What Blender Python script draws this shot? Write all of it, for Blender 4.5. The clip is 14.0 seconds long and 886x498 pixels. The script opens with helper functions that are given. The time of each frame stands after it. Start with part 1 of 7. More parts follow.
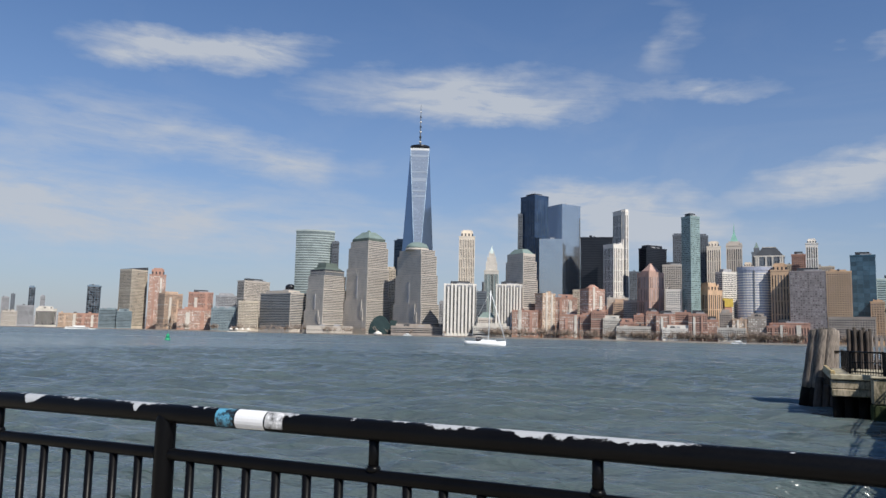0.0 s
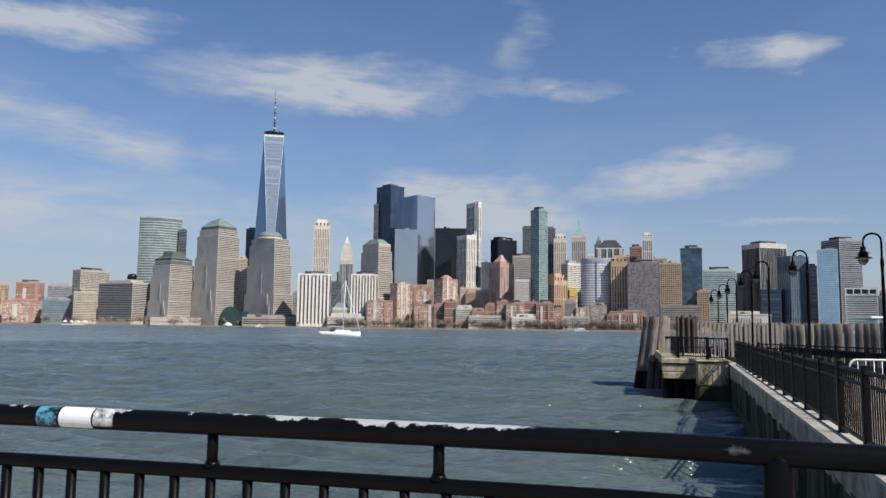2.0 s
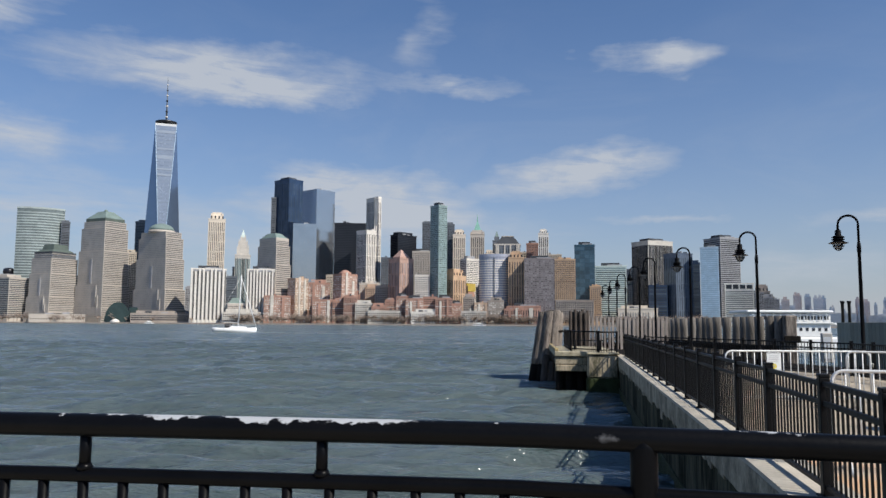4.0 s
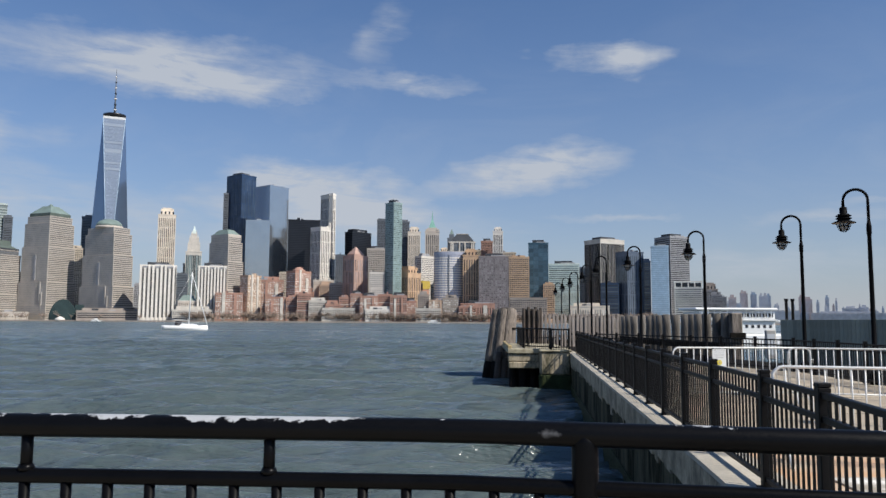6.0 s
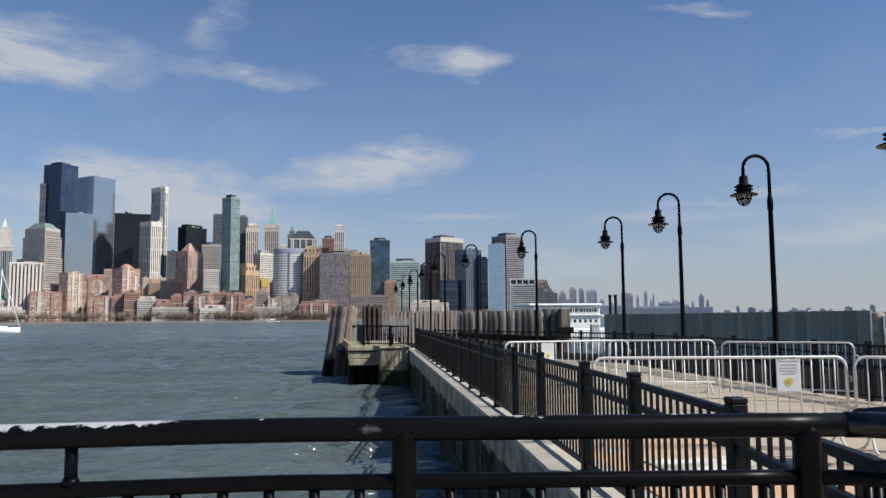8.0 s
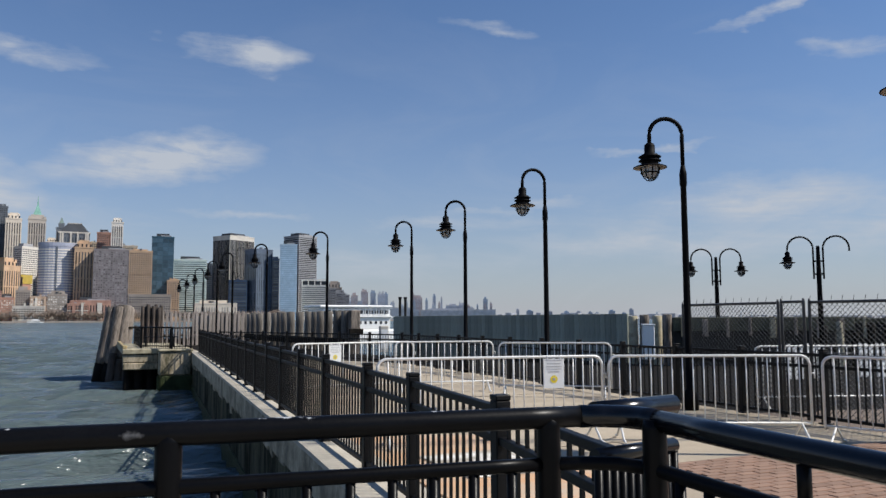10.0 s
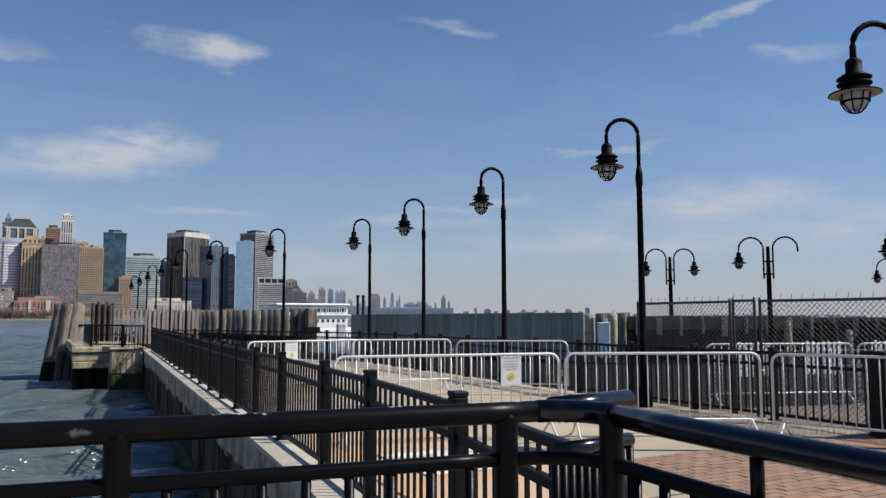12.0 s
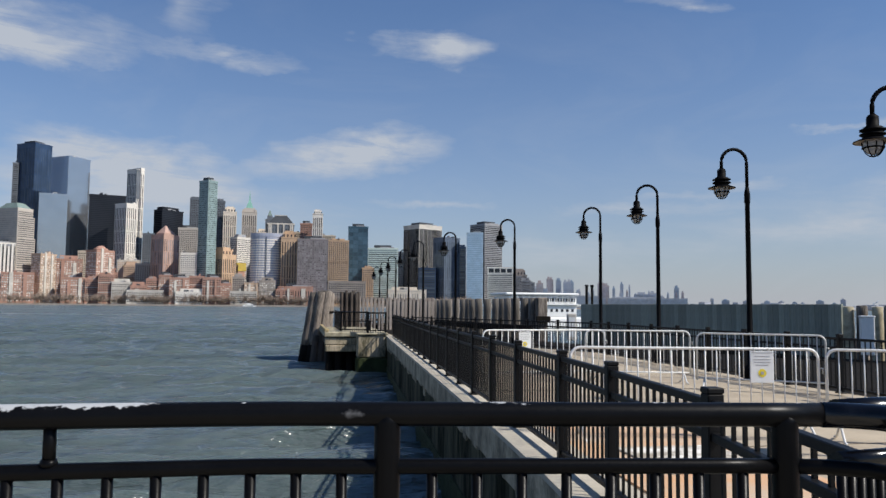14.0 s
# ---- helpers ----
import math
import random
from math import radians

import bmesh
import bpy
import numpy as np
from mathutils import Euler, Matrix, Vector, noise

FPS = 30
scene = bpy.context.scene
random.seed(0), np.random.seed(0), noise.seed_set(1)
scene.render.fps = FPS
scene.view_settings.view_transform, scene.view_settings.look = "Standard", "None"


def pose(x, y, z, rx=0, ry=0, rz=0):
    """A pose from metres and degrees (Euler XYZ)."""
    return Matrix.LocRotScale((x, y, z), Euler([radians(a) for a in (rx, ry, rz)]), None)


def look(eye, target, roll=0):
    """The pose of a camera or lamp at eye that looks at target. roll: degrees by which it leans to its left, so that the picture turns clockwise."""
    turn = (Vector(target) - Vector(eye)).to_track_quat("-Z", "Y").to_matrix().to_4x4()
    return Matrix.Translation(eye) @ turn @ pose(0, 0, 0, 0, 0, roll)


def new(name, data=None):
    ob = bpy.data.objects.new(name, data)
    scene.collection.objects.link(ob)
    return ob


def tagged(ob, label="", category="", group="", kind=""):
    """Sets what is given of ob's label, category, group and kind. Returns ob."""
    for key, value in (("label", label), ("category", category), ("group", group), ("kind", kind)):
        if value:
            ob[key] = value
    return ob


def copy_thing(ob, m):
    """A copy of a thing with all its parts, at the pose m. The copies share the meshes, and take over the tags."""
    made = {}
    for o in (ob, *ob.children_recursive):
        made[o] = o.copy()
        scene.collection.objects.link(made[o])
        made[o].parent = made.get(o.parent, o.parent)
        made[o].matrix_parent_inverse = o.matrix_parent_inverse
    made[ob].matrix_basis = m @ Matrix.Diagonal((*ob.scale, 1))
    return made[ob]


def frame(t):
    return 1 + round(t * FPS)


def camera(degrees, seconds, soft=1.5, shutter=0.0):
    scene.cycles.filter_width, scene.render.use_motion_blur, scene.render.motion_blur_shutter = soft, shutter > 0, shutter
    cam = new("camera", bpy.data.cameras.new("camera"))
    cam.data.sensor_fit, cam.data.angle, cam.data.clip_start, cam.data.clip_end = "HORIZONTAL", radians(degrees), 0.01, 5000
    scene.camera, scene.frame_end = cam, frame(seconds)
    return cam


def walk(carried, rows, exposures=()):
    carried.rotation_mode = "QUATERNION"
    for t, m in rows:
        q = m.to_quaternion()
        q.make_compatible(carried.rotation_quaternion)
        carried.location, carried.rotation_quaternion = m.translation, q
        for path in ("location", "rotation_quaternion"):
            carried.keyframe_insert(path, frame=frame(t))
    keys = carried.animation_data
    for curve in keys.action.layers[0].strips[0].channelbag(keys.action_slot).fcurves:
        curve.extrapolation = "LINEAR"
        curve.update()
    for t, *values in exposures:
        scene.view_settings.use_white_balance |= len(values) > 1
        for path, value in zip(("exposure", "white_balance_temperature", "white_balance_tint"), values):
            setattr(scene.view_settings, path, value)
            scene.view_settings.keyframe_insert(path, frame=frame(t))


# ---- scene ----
cam = camera(59.9, 14.0)
PATH = [
    (0, (-0.263, -2.025, 1.422), (-1.087, -0.217, 1.645), 1.3),
    (0.5, (-0.259, -2.024, 1.422), (-1.019, -0.187, 1.644), 1.2),
    (1, (-0.253, -2.015, 1.419), (-0.934, -0.146, 1.631), 1.1),
    (1.5, (-0.245, -2.014, 1.42), (-0.835, -0.115, 1.63), 0.9),
    (2, (-0.237, -2.014, 1.42), (-0.708, -0.081, 1.624), 0.7),
    (2.5, (-0.226, -2.014, 1.42), (-0.619, -0.063, 1.616), 0.7),
    (3, (-0.213, -2.011, 1.419), (-0.472, -0.038, 1.614), 0.4),
    (5.5, (-0.178, -2.061, 1.426), (-0.348, -0.078, 1.618), 0.3),
    (6, (-0.172, -2.059, 1.424), (-0.27, -0.07, 1.612), 0.3),
    (6.5, (-0.159, -2.057, 1.423), (-0.212, -0.066, 1.608), 0.3),
    (7, (-0.149, -2.061, 1.425), (-0.092, -0.07, 1.608), 0.2),
    (7.5, (-0.139, -2.058, 1.423), (0.062, -0.076, 1.604), 0.0),
    (8, (-0.122, -2.067, 1.422), (0.189, -0.1, 1.603), -0.4),
    (8.5, (-0.109, -2.083, 1.425), (0.378, -0.152, 1.607), -0.7),
    (9, (-0.103, -2.112, 1.428), (0.527, -0.223, 1.609), -0.4),
    (11.5, (-0.083, -2.176, 1.423), (0.847, -0.414, 1.604), -0.5),
    (12, (-0.087, -2.14, 1.417), (0.832, -0.373, 1.595), -0.1),
    (12.5, (-0.097, -2.107, 1.411), (0.719, -0.289, 1.584), 0.6),
    (13, (-0.102, -2.092, 1.411), (0.534, -0.203, 1.569), 1.2),
    (13.5, (-0.121, -2.07, 1.414), (0.422, -0.151, 1.563), -0.1),
    (14, (-0.141, -2.059, 1.418), (0.226, -0.098, 1.567), 0.5),
]
walk(cam, [(t, look(eye, target, roll)) for t, eye, target, roll in PATH])

# ---- world and sun ----
SUN_AZ, SUN_EL = 120.0, 46.0  # degrees clockwise from +y, and above the horizon
world = bpy.data.worlds.new("world")
scene.world = world
world.use_nodes = True
wt = world.node_tree
wt.nodes.clear()


def wnode(kind):
    return wt.nodes.new(kind)


def wmath(op, a, b=None, c=None, clamp=False):
    n = wnode("ShaderNodeMath")
    n.operation, n.use_clamp = op, clamp
    for i, v in enumerate((a, b, c)):
        if v is None:
            continue
        if isinstance(v, (int, float)):
            n.inputs[i].default_value = v
        else:
            wt.links.new(v, n.inputs[i])
    return n.outputs[0]


sky = wnode("ShaderNodeTexSky")
sky.sky_type, sky.sun_disc = "NISHITA", False
sky.sun_elevation, sky.sun_rotation = radians(SUN_EL), radians(SUN_AZ)
sky.altitude, sky.air_density, sky.dust_density, sky.ozone_density = 0, 1.0, 0.3, 3.0
coord = wnode("ShaderNodeTexCoord")
axes = wnode("ShaderNodeSeparateXYZ")
wt.links.new(coord.outputs["Generated"], axes.inputs[0])
azim = wmath("MULTIPLY", wmath("ARCTAN2", axes.outputs[0], axes.outputs[1]), 57.2958)
elev = wmath("MULTIPLY", wmath("ARCSINE", axes.outputs[2]), 57.2958)
flat = wnode("ShaderNodeCombineXYZ")
wt.links.new(wmath("MULTIPLY", azim, 0.45), flat.inputs[0])
wt.links.new(elev, flat.inputs[1])


def wnoise(scale, detail, rough, distortion=0.0):
    n = wnode("ShaderNodeTexNoise")
    wt.links.new(flat.outputs[0], n.inputs["Vector"])
    for k, v in (("Scale", scale), ("Detail", detail), ("Roughness", rough), ("Distortion", distortion)):
        n.inputs[k].default_value = v
    return n.outputs[0]


puffs = wnoise(0.42, 8, 0.62, 0.6)
wisps = wnoise(0.16, 6, 0.6, 1.2)
fibre_axes = wnode("ShaderNodeCombineXYZ")
wt.links.new(wmath("MULTIPLY_ADD", elev, 0.35, wmath("MULTIPLY", azim, 0.16)), fibre_axes.inputs[0])
wt.links.new(elev, fibre_axes.inputs[1])
fibres = wnode("ShaderNodeTexNoise")
wt.links.new(fibre_axes.outputs[0], fibres.inputs["Vector"])
for key, val in (("Scale", 1.1), ("Detail", 7), ("Roughness", 0.65), ("Distortion", 0.5)):
    fibres.inputs[key].default_value = val
# cirrus and cumulus fragments: azimuth, elevation, half width, half height, tilt (degrees), density
CLOUDS = [
    (-42.8, 19.6, 11.0, 1.9, 5, 1.3), (-23.6, 17.6, 15.5, 2.7, 0, 1.15), (-20.0, 16.6, 9.0, 1.5, 0, 0.7), (-5.1, 17.4, 6.5, 1.3, 0, 0.85),
    (-37.9, 12.7, 10.5, 2.0, -4, 0.8), (-49.3, 14.1, 12.0, 3.6, 0, 0.55), (3.6, 11.1, 9.6, 2.1, 8, 1.35),
    (-12.5, 9.2, 9.5, 3.2, -6, 1.7), (9.4, 18.9, 6.4, 1.7, -4, 1.2), (9.2, 7.6, 6.0, 0.5, 0, 0.6), (23.9, 7.1, 9.0, 0.8, 0, 0.5),
    (-47.0, 6.8, 14.0, 3.0, 0, 0.5), (48.3, 20.7, 6.0, 0.6, 6, 0.8), (39.1, 12.0, 5.0, 0.4, 0, 0.6), (47.1, 8.3, 9.5, 1.9, 3, 0.75),
    (40.0, 5.2, 14.0, 1.6, 0, 0.55), (56.0, 6.0, 9.0, 2.4, 0, 0.6), (30.0, 8.2, 6.0, 0.5, 2, 0.5),
    (-10.0, 6.5, 20.0, 2.6, 0, 0.55), (-33.0, 8.0, 17.0, 3.0, 0, 0.5), (-55.0, 9.0, 14.0, 4.0, 0, 0.5), (18.0, 4.0, 16.0, 1.8, 0, 0.5),
    (-50.0, 8.5, 24.0, 5.5, 0, 0.22), (-28.0, 5.0, 24.0, 3.5, 0, 0.25), (44.0, 6.8, 26.0, 3.6, 2, 0.3), (53.1, 17.7, 4.5, 0.8, -6, 0.6), (27.9, 21.2, 5.0, 0.7, -6, 0.6), (-7.8, 21.3, 3.4, 4.0, 20, 0.4),
]
# drifting edges: the bodies are bent by two broad noises
drift_az = wmath("MULTIPLY_ADD", wmath("SUBTRACT", wnoise(0.2, 4, 0.6), 0.5), 13.0, azim)
drift_el = wmath("MULTIPLY_ADD", wmath("SUBTRACT", wnoise(0.27, 5, 0.62), 0.5), 3.6, elev)
total = None
for c_az, c_el, c_w, c_h, c_tilt, c_dense in CLOUDS:
    da, de = wmath("SUBTRACT", drift_az, c_az), wmath("SUBTRACT", drift_el, c_el)
    k, s = math.cos(radians(c_tilt)), math.sin(radians(c_tilt))
    u = wmath("DIVIDE", wmath("MULTIPLY_ADD", de, s, wmath("MULTIPLY", da, k)), c_w)
    v = wmath("DIVIDE", wmath("MULTIPLY_ADD", da, -s, wmath("MULTIPLY", de, k)), c_h)
    q = wmath("SQRT", wmath("MULTIPLY_ADD", u, u, wmath("MULTIPLY", v, v)))
    body = wmath("MULTIPLY", wmath("SUBTRACT", 1.0, q, clamp=True), c_dense)
    total = body if total is None else wmath("ADD", total, body)
ragged = wmath("MULTIPLY_ADD", wmath("ADD", wmath("MULTIPLY", wmath("SUBTRACT", puffs, 0.5), 0.7), wmath("SUBTRACT", fibres.outputs[0], 0.5)), 1.0, wmath("MULTIPLY", wmath("SUBTRACT", wisps, 0.5), 0.6))
shape = wmath("MULTIPLY", wmath("ADD", 0.58, wmath("MULTIPLY", ragged, 1.3)), wmath("MULTIPLY", total, 1.9))
cover = wmath("SUBTRACT", shape, 0.12, clamp=True)
veil = wmath("MULTIPLY", wmath("MULTIPLY", wmath("SUBTRACT", wisps, 0.46, clamp=True), 0.9), wmath("SUBTRACT", 1.0, wmath("DIVIDE", elev, 26.0), clamp=True))
amount = wmath("MULTIPLY", wmath("ADD", cover, veil, clamp=True), 0.9)
# pale lavender haze that thickens towards the horizon
haze = wmath("MULTIPLY", wmath("POWER", 2.718, wmath("MULTIPLY", wmath("MAXIMUM", elev, 0.0), -0.112)), 0.97)
clear = wnode("ShaderNodeMix")
clear.data_type, clear.blend_type = "RGBA", "MULTIPLY"
clear.inputs[0].default_value = 1.0
wt.links.new(sky.outputs[0], clear.inputs[6])
clear.inputs[7].default_value = (0.655, 0.885, 1.13, 1)
hazed = wnode("ShaderNodeMix")
hazed.data_type = "RGBA"
wt.links.new(haze, hazed.inputs[0])
wt.links.new(clear.outputs[2], hazed.inputs[6])
hazed.inputs[7].default_value = (4.5, 4.66, 5.1, 1)
mix = wnode("ShaderNodeMix")
mix.data_type = "RGBA"
wt.links.new(amount, mix.inputs[0])
wt.links.new(hazed.outputs[2], mix.inputs[6])
mix.inputs[7].default_value = (5.3, 5.7, 6.35, 1)
back = wnode("ShaderNodeBackground")
wt.links.new(mix.outputs[2], back.inputs[0])
back.inputs[1].default_value = 0.095
out = wnode("ShaderNodeOutputWorld")
wt.links.new(back.outputs[0], out.inputs[0])

sun = new("sun", bpy.data.lights.new("sun", "SUN"))
sun.data.energy, sun.data.angle, sun.data.color = 5.3, radians(0.55), (1.0, 0.95, 0.87)
sa, se = radians(SUN_AZ), radians(SUN_EL)
sun.matrix_world = look((math.sin(sa) * math.cos(se) * 60, math.cos(sa) * math.cos(se) * 60, math.sin(se) * 60), (0, 0, 0))


# ---- materials ----
def material(name, color, rough=0.6, metal=0.0, var=0.18, scale=6.0, fine=60.0, bump=0.15, color2=None, depth=0.01, spec=0.5, island=0.0, per_object=0.0, stretch=(1, 1, 1), sharp=0.16):
    """Two scales of variation, roughness breakup and fine relief, in metres."""
    m = bpy.data.materials.new(name)
    m.use_nodes = True
    nt = m.node_tree
    b = nt.nodes["Principled BSDF"]
    tc = nt.nodes.new("ShaderNodeTexCoord")
    mp = nt.nodes.new("ShaderNodeMapping")
    mp.inputs["Scale"].default_value = stretch
    nt.links.new(tc.outputs["Object"], mp.inputs[0])
    n1, n2 = nt.nodes.new("ShaderNodeTexNoise"), nt.nodes.new("ShaderNodeTexNoise")
    for n, s, d in ((n1, scale, 4), (n2, fine, 6)):
        nt.links.new(mp.outputs[0], n.inputs["Vector"])
        n.inputs["Scale"].default_value, n.inputs["Detail"].default_value, n.inputs["Roughness"].default_value = s, d, 0.6
    add = nt.nodes.new("ShaderNodeMath")
    add.operation = "MULTIPLY_ADD"
    nt.links.new(n1.outputs[0], add.inputs[0])
    add.inputs[1].default_value = 0.65
    half = nt.nodes.new("ShaderNodeMath")
    half.operation = "MULTIPLY"
    nt.links.new(n2.outputs[0], half.inputs[0])
    half.inputs[1].default_value = 0.35
    nt.links.new(half.outputs[0], add.inputs[2])
    ramp = nt.nodes.new("ShaderNodeValToRGB")
    c2 = color2 or tuple(c * (1 - var) for c in color)
    c1 = tuple(min(1, c * (1 + var)) for c in color)
    ramp.color_ramp.elements[0].position, ramp.color_ramp.elements[1].position = 0.5 - sharp, 0.5 + sharp
    ramp.color_ramp.elements[0].color, ramp.color_ramp.elements[1].color = (*c2, 1), (*c1, 1)
    nt.links.new(add.outputs[0], ramp.inputs[0])
    col = ramp.outputs[0]
    if island or per_object:
        src = nt.nodes.new("ShaderNodeNewGeometry" if island else "ShaderNodeObjectInfo")
        hs = nt.nodes.new("ShaderNodeHueSaturation")
        mr = nt.nodes.new("ShaderNodeMapRange")
        amt = island or per_object
        mr.inputs["To Min"].default_value, mr.inputs["To Max"].default_value = 1 - amt, 1 + amt
        nt.links.new(src.outputs["Random Per Island" if island else "Random"], mr.inputs[0])
        nt.links.new(mr.outputs[0], hs.inputs["Value"])
        nt.links.new(col, hs.inputs["Color"])
        col = hs.outputs[0]
    nt.links.new(col, b.inputs["Base Color"])
    rr = nt.nodes.new("ShaderNodeMapRange")
    rr.inputs["To Min"].default_value, rr.inputs["To Max"].default_value = max(0.02, rough - 0.12), min(1, rough + 0.12)
    nt.links.new(n2.outputs[0], rr.inputs[0])
    nt.links.new(rr.outputs[0], b.inputs["Roughness"])
    b.inputs["Metallic"].default_value = metal
    b.inputs["Specular IOR Level"].default_value = spec
    if bump:
        bp = nt.nodes.new("ShaderNodeBump")
        bp.inputs["Strength"].default_value, bp.inputs["Distance"].default_value = bump, depth
        nt.links.new(n2.outputs[0], bp.inputs["Height"])
        nt.links.new(bp.outputs[0], b.inputs["Normal"])
    return m


def facade(name, color, rough=0.75, metal=0.0, var=0.22, spec=0.4, island=0.0):
    return material(name, color, rough, metal, var, 0.06, 0.3, 0.0, spec=spec, island=island)


GREY, SLATE, STONE, STONE2 = facade("grey_facade", (0.30, 0.30, 0.31)), facade("slate_facade", (0.13, 0.145, 0.165)), facade("granite_facade", (0.47, 0.42, 0.365), var=0.08), facade("brown_stone_facade", (0.34, 0.29, 0.25))
PALE, CREAM, BEIGE, WHITE = facade("pale_facade", (0.55, 0.51, 0.45)), facade("limestone_facade", (0.70, 0.61, 0.50), var=0.12), facade("beige_facade", (0.50, 0.43, 0.34)), facade("white_facade", (0.70, 0.655, 0.59), var=0.1)
BRICK, BRICK2, REDSTONE, ORANGE = facade("red_brick_facade", (0.39, 0.225, 0.17)), facade("tan_brick_facade", (0.47, 0.34, 0.25)), facade("red_granite_facade", (0.44, 0.29, 0.235)), facade("orange_brick_facade", (0.52, 0.355, 0.23))
NAVYGREY = facade("grey_blue_steel_facade", (0.10, 0.125, 0.17), 0.3)
GREYB = facade("grey_brick_facade", (0.24, 0.21, 0.21))
BLUEGLASS, TEAL, TEALG = facade("blue_glass_facade", (0.16, 0.22, 0.28), 0.2, 0.0), facade("teal_glass_facade", (0.20, 0.25, 0.27), 0.25), facade("green_glass_facade", (0.26, 0.34, 0.33), 0.2)
NAVY, BLUEG2, PALEG, PALEBLUE = facade("navy_glass_facade", (0.03, 0.055, 0.11), 0.15), facade("steel_blue_glass_facade", (0.04, 0.09, 0.13), 0.12), facade("pale_green_glass_facade", (0.58, 0.66, 0.61), 0.3), facade("pale_blue_glass_facade", (0.46, 0.58, 0.68), 0.25)
MIRROR, MIRROR2 = facade("mirror_glass_facade", (0.52, 0.535, 0.55), 0.08, 0.8, 0.06), facade("mirror_glass_pane", (0.48, 0.50, 0.525), 0.06, 0.85, 0.06)
BLACKWIN = facade("black_glass_band", (0.02, 0.022, 0.028), 0.2)
BLACKB, GLASS, DARKWIN, PALEW = facade("black_steel_facade", (0.012, 0.013, 0.017), 0.35), facade("dark_glass_band", (0.06, 0.075, 0.09), 0.15, island=0.5), facade("dark_window", (0.052, 0.054, 0.06), 0.25, island=0.85, spec=0.25), facade("pale_window", (0.46, 0.44, 0.40), 0.4, island=0.75)
GREYWIN = facade("greyish_window", (0.17, 0.16, 0.165), 0.4, island=0.8)
GOLDBAND = facade("grey_green_floor_band", (0.38, 0.43, 0.41), 0.3)
PALEBAND = facade("sky_blue_glass_band", (0.36, 0.50, 0.62), 0.2, 0.1, 0.06)
TOWERBAND = facade("tower_louvre_band", (0.34, 0.385, 0.45), 0.35, 0.2, 0.05)
SCAFFOLD = facade("yellow_scaffold_sheet", (0.46, 0.34, 0.07))
DARKCOPPER = facade("dark_green_copper", (0.09, 0.115, 0.10))
TURQUOISE = facade("bright_green_copper", (0.20, 0.40, 0.33))
VERDIGRIS, ROOFDARK = facade("verdigris_copper_roof", (0.17, 0.225, 0.205)), facade("dark_roof", (0.045, 0.05, 0.058))
# far facades: the haze of the air is put into their base colours
HAZE, HAZER, HAZEB = facade("haze_grey_facade", (0.47, 0.48, 0.51)), facade("haze_brown_facade", (0.43, 0.36, 0.35)), facade("haze_blue_facade", (0.33, 0.40, 0.48))
GOLDGLASS = facade("curved_green_glass", (0.20, 0.235, 0.23), 0.2, 0.2)
# front face paler than the shaft: its brighter reflection is put into the colour
TOWERGLASS, TOWERGLASS2 = facade("tower_lit_face_glass", (0.30, 0.345, 0.41), 0.25, 0.35, 0.05), facade("tower_blue_glass", (0.20, 0.27, 0.38), 0.12, 0.7, 0.05)
WFCPANE, WFCBAND = facade("grey_granite_panel", (0.38, 0.355, 0.325)), facade("tinted_window_band", (0.14, 0.135, 0.13), 0.3, island=0.4)
DARKGREEN = facade("dark_green_vault_glass", (0.03, 0.05, 0.05), 0.2)
TEALWIN, BLUEWIN = facade("teal_glass_pane", (0.13, 0.175, 0.18), 0.25, island=0.7), facade("steel_blue_glass_pane", (0.045, 0.085, 0.12), 0.2, island=0.35)
LILAC = facade("lilac_glass_facade", (0.34, 0.36, 0.44), 0.25)

CONCRETE = material("weathered_concrete", (0.45, 0.405, 0.325), 0.85, 0, 0.25, 1.2, 28, 0.4, depth=0.01)
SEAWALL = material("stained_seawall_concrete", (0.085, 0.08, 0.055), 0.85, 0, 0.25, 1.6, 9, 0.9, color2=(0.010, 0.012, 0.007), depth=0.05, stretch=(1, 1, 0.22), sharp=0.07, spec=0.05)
MOSSY = material("mossy_brown_concrete", (0.35, 0.29, 0.205), 0.9, 0, 0.3, 1.6, 14, 0.6, color2=(0.10, 0.09, 0.05), depth=0.03, stretch=(1, 1, 0.4), sharp=0.08)
BULKDARK = material("dark_green_black_timber", (0.013, 0.013, 0.011), 0.9, 0, 0.4, 1.2, 16, 0.5, depth=0.02, stretch=(1, 1, 0.15), per_object=0.3)
DECK = material("tan_concrete_deck", (0.37, 0.31, 0.225), 0.85, 0, 0.3, 0.9, 40, 0.3, color2=(0.31, 0.25, 0.18), depth=0.006)
OLIVE = material("olive_weathered_beam", (0.085, 0.088, 0.058), 0.9, 0, 0.45, 1.4, 18, 0.6, color2=(0.03, 0.032, 0.02), depth=0.02)
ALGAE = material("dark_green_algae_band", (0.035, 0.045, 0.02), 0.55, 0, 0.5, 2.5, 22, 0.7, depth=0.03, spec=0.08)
BLACK = material("black_painted_steel", (0.003, 0.003, 0.0035), 0.35, 0, 0.3, 5, 120, 0.12, depth=0.002, spec=0.11)
GLOSS = material("glossy_black_rail_paint", (0.003, 0.003, 0.004), 0.2, 0, 0.3, 5, 70, 0.1, depth=0.002, spec=0.45)
LAMPBLACK = material("matt_black_lamp_paint", (0.0022, 0.0022, 0.003), 0.6, 0, 0.3, 5, 60, 0.1, depth=0.002, spec=0.07)
FENCEBLACK = material("black_powder_coated_fence", (0.004, 0.004, 0.0045), 0.48, 0, 0.3, 5, 90, 0.1, depth=0.002, spec=0.2)
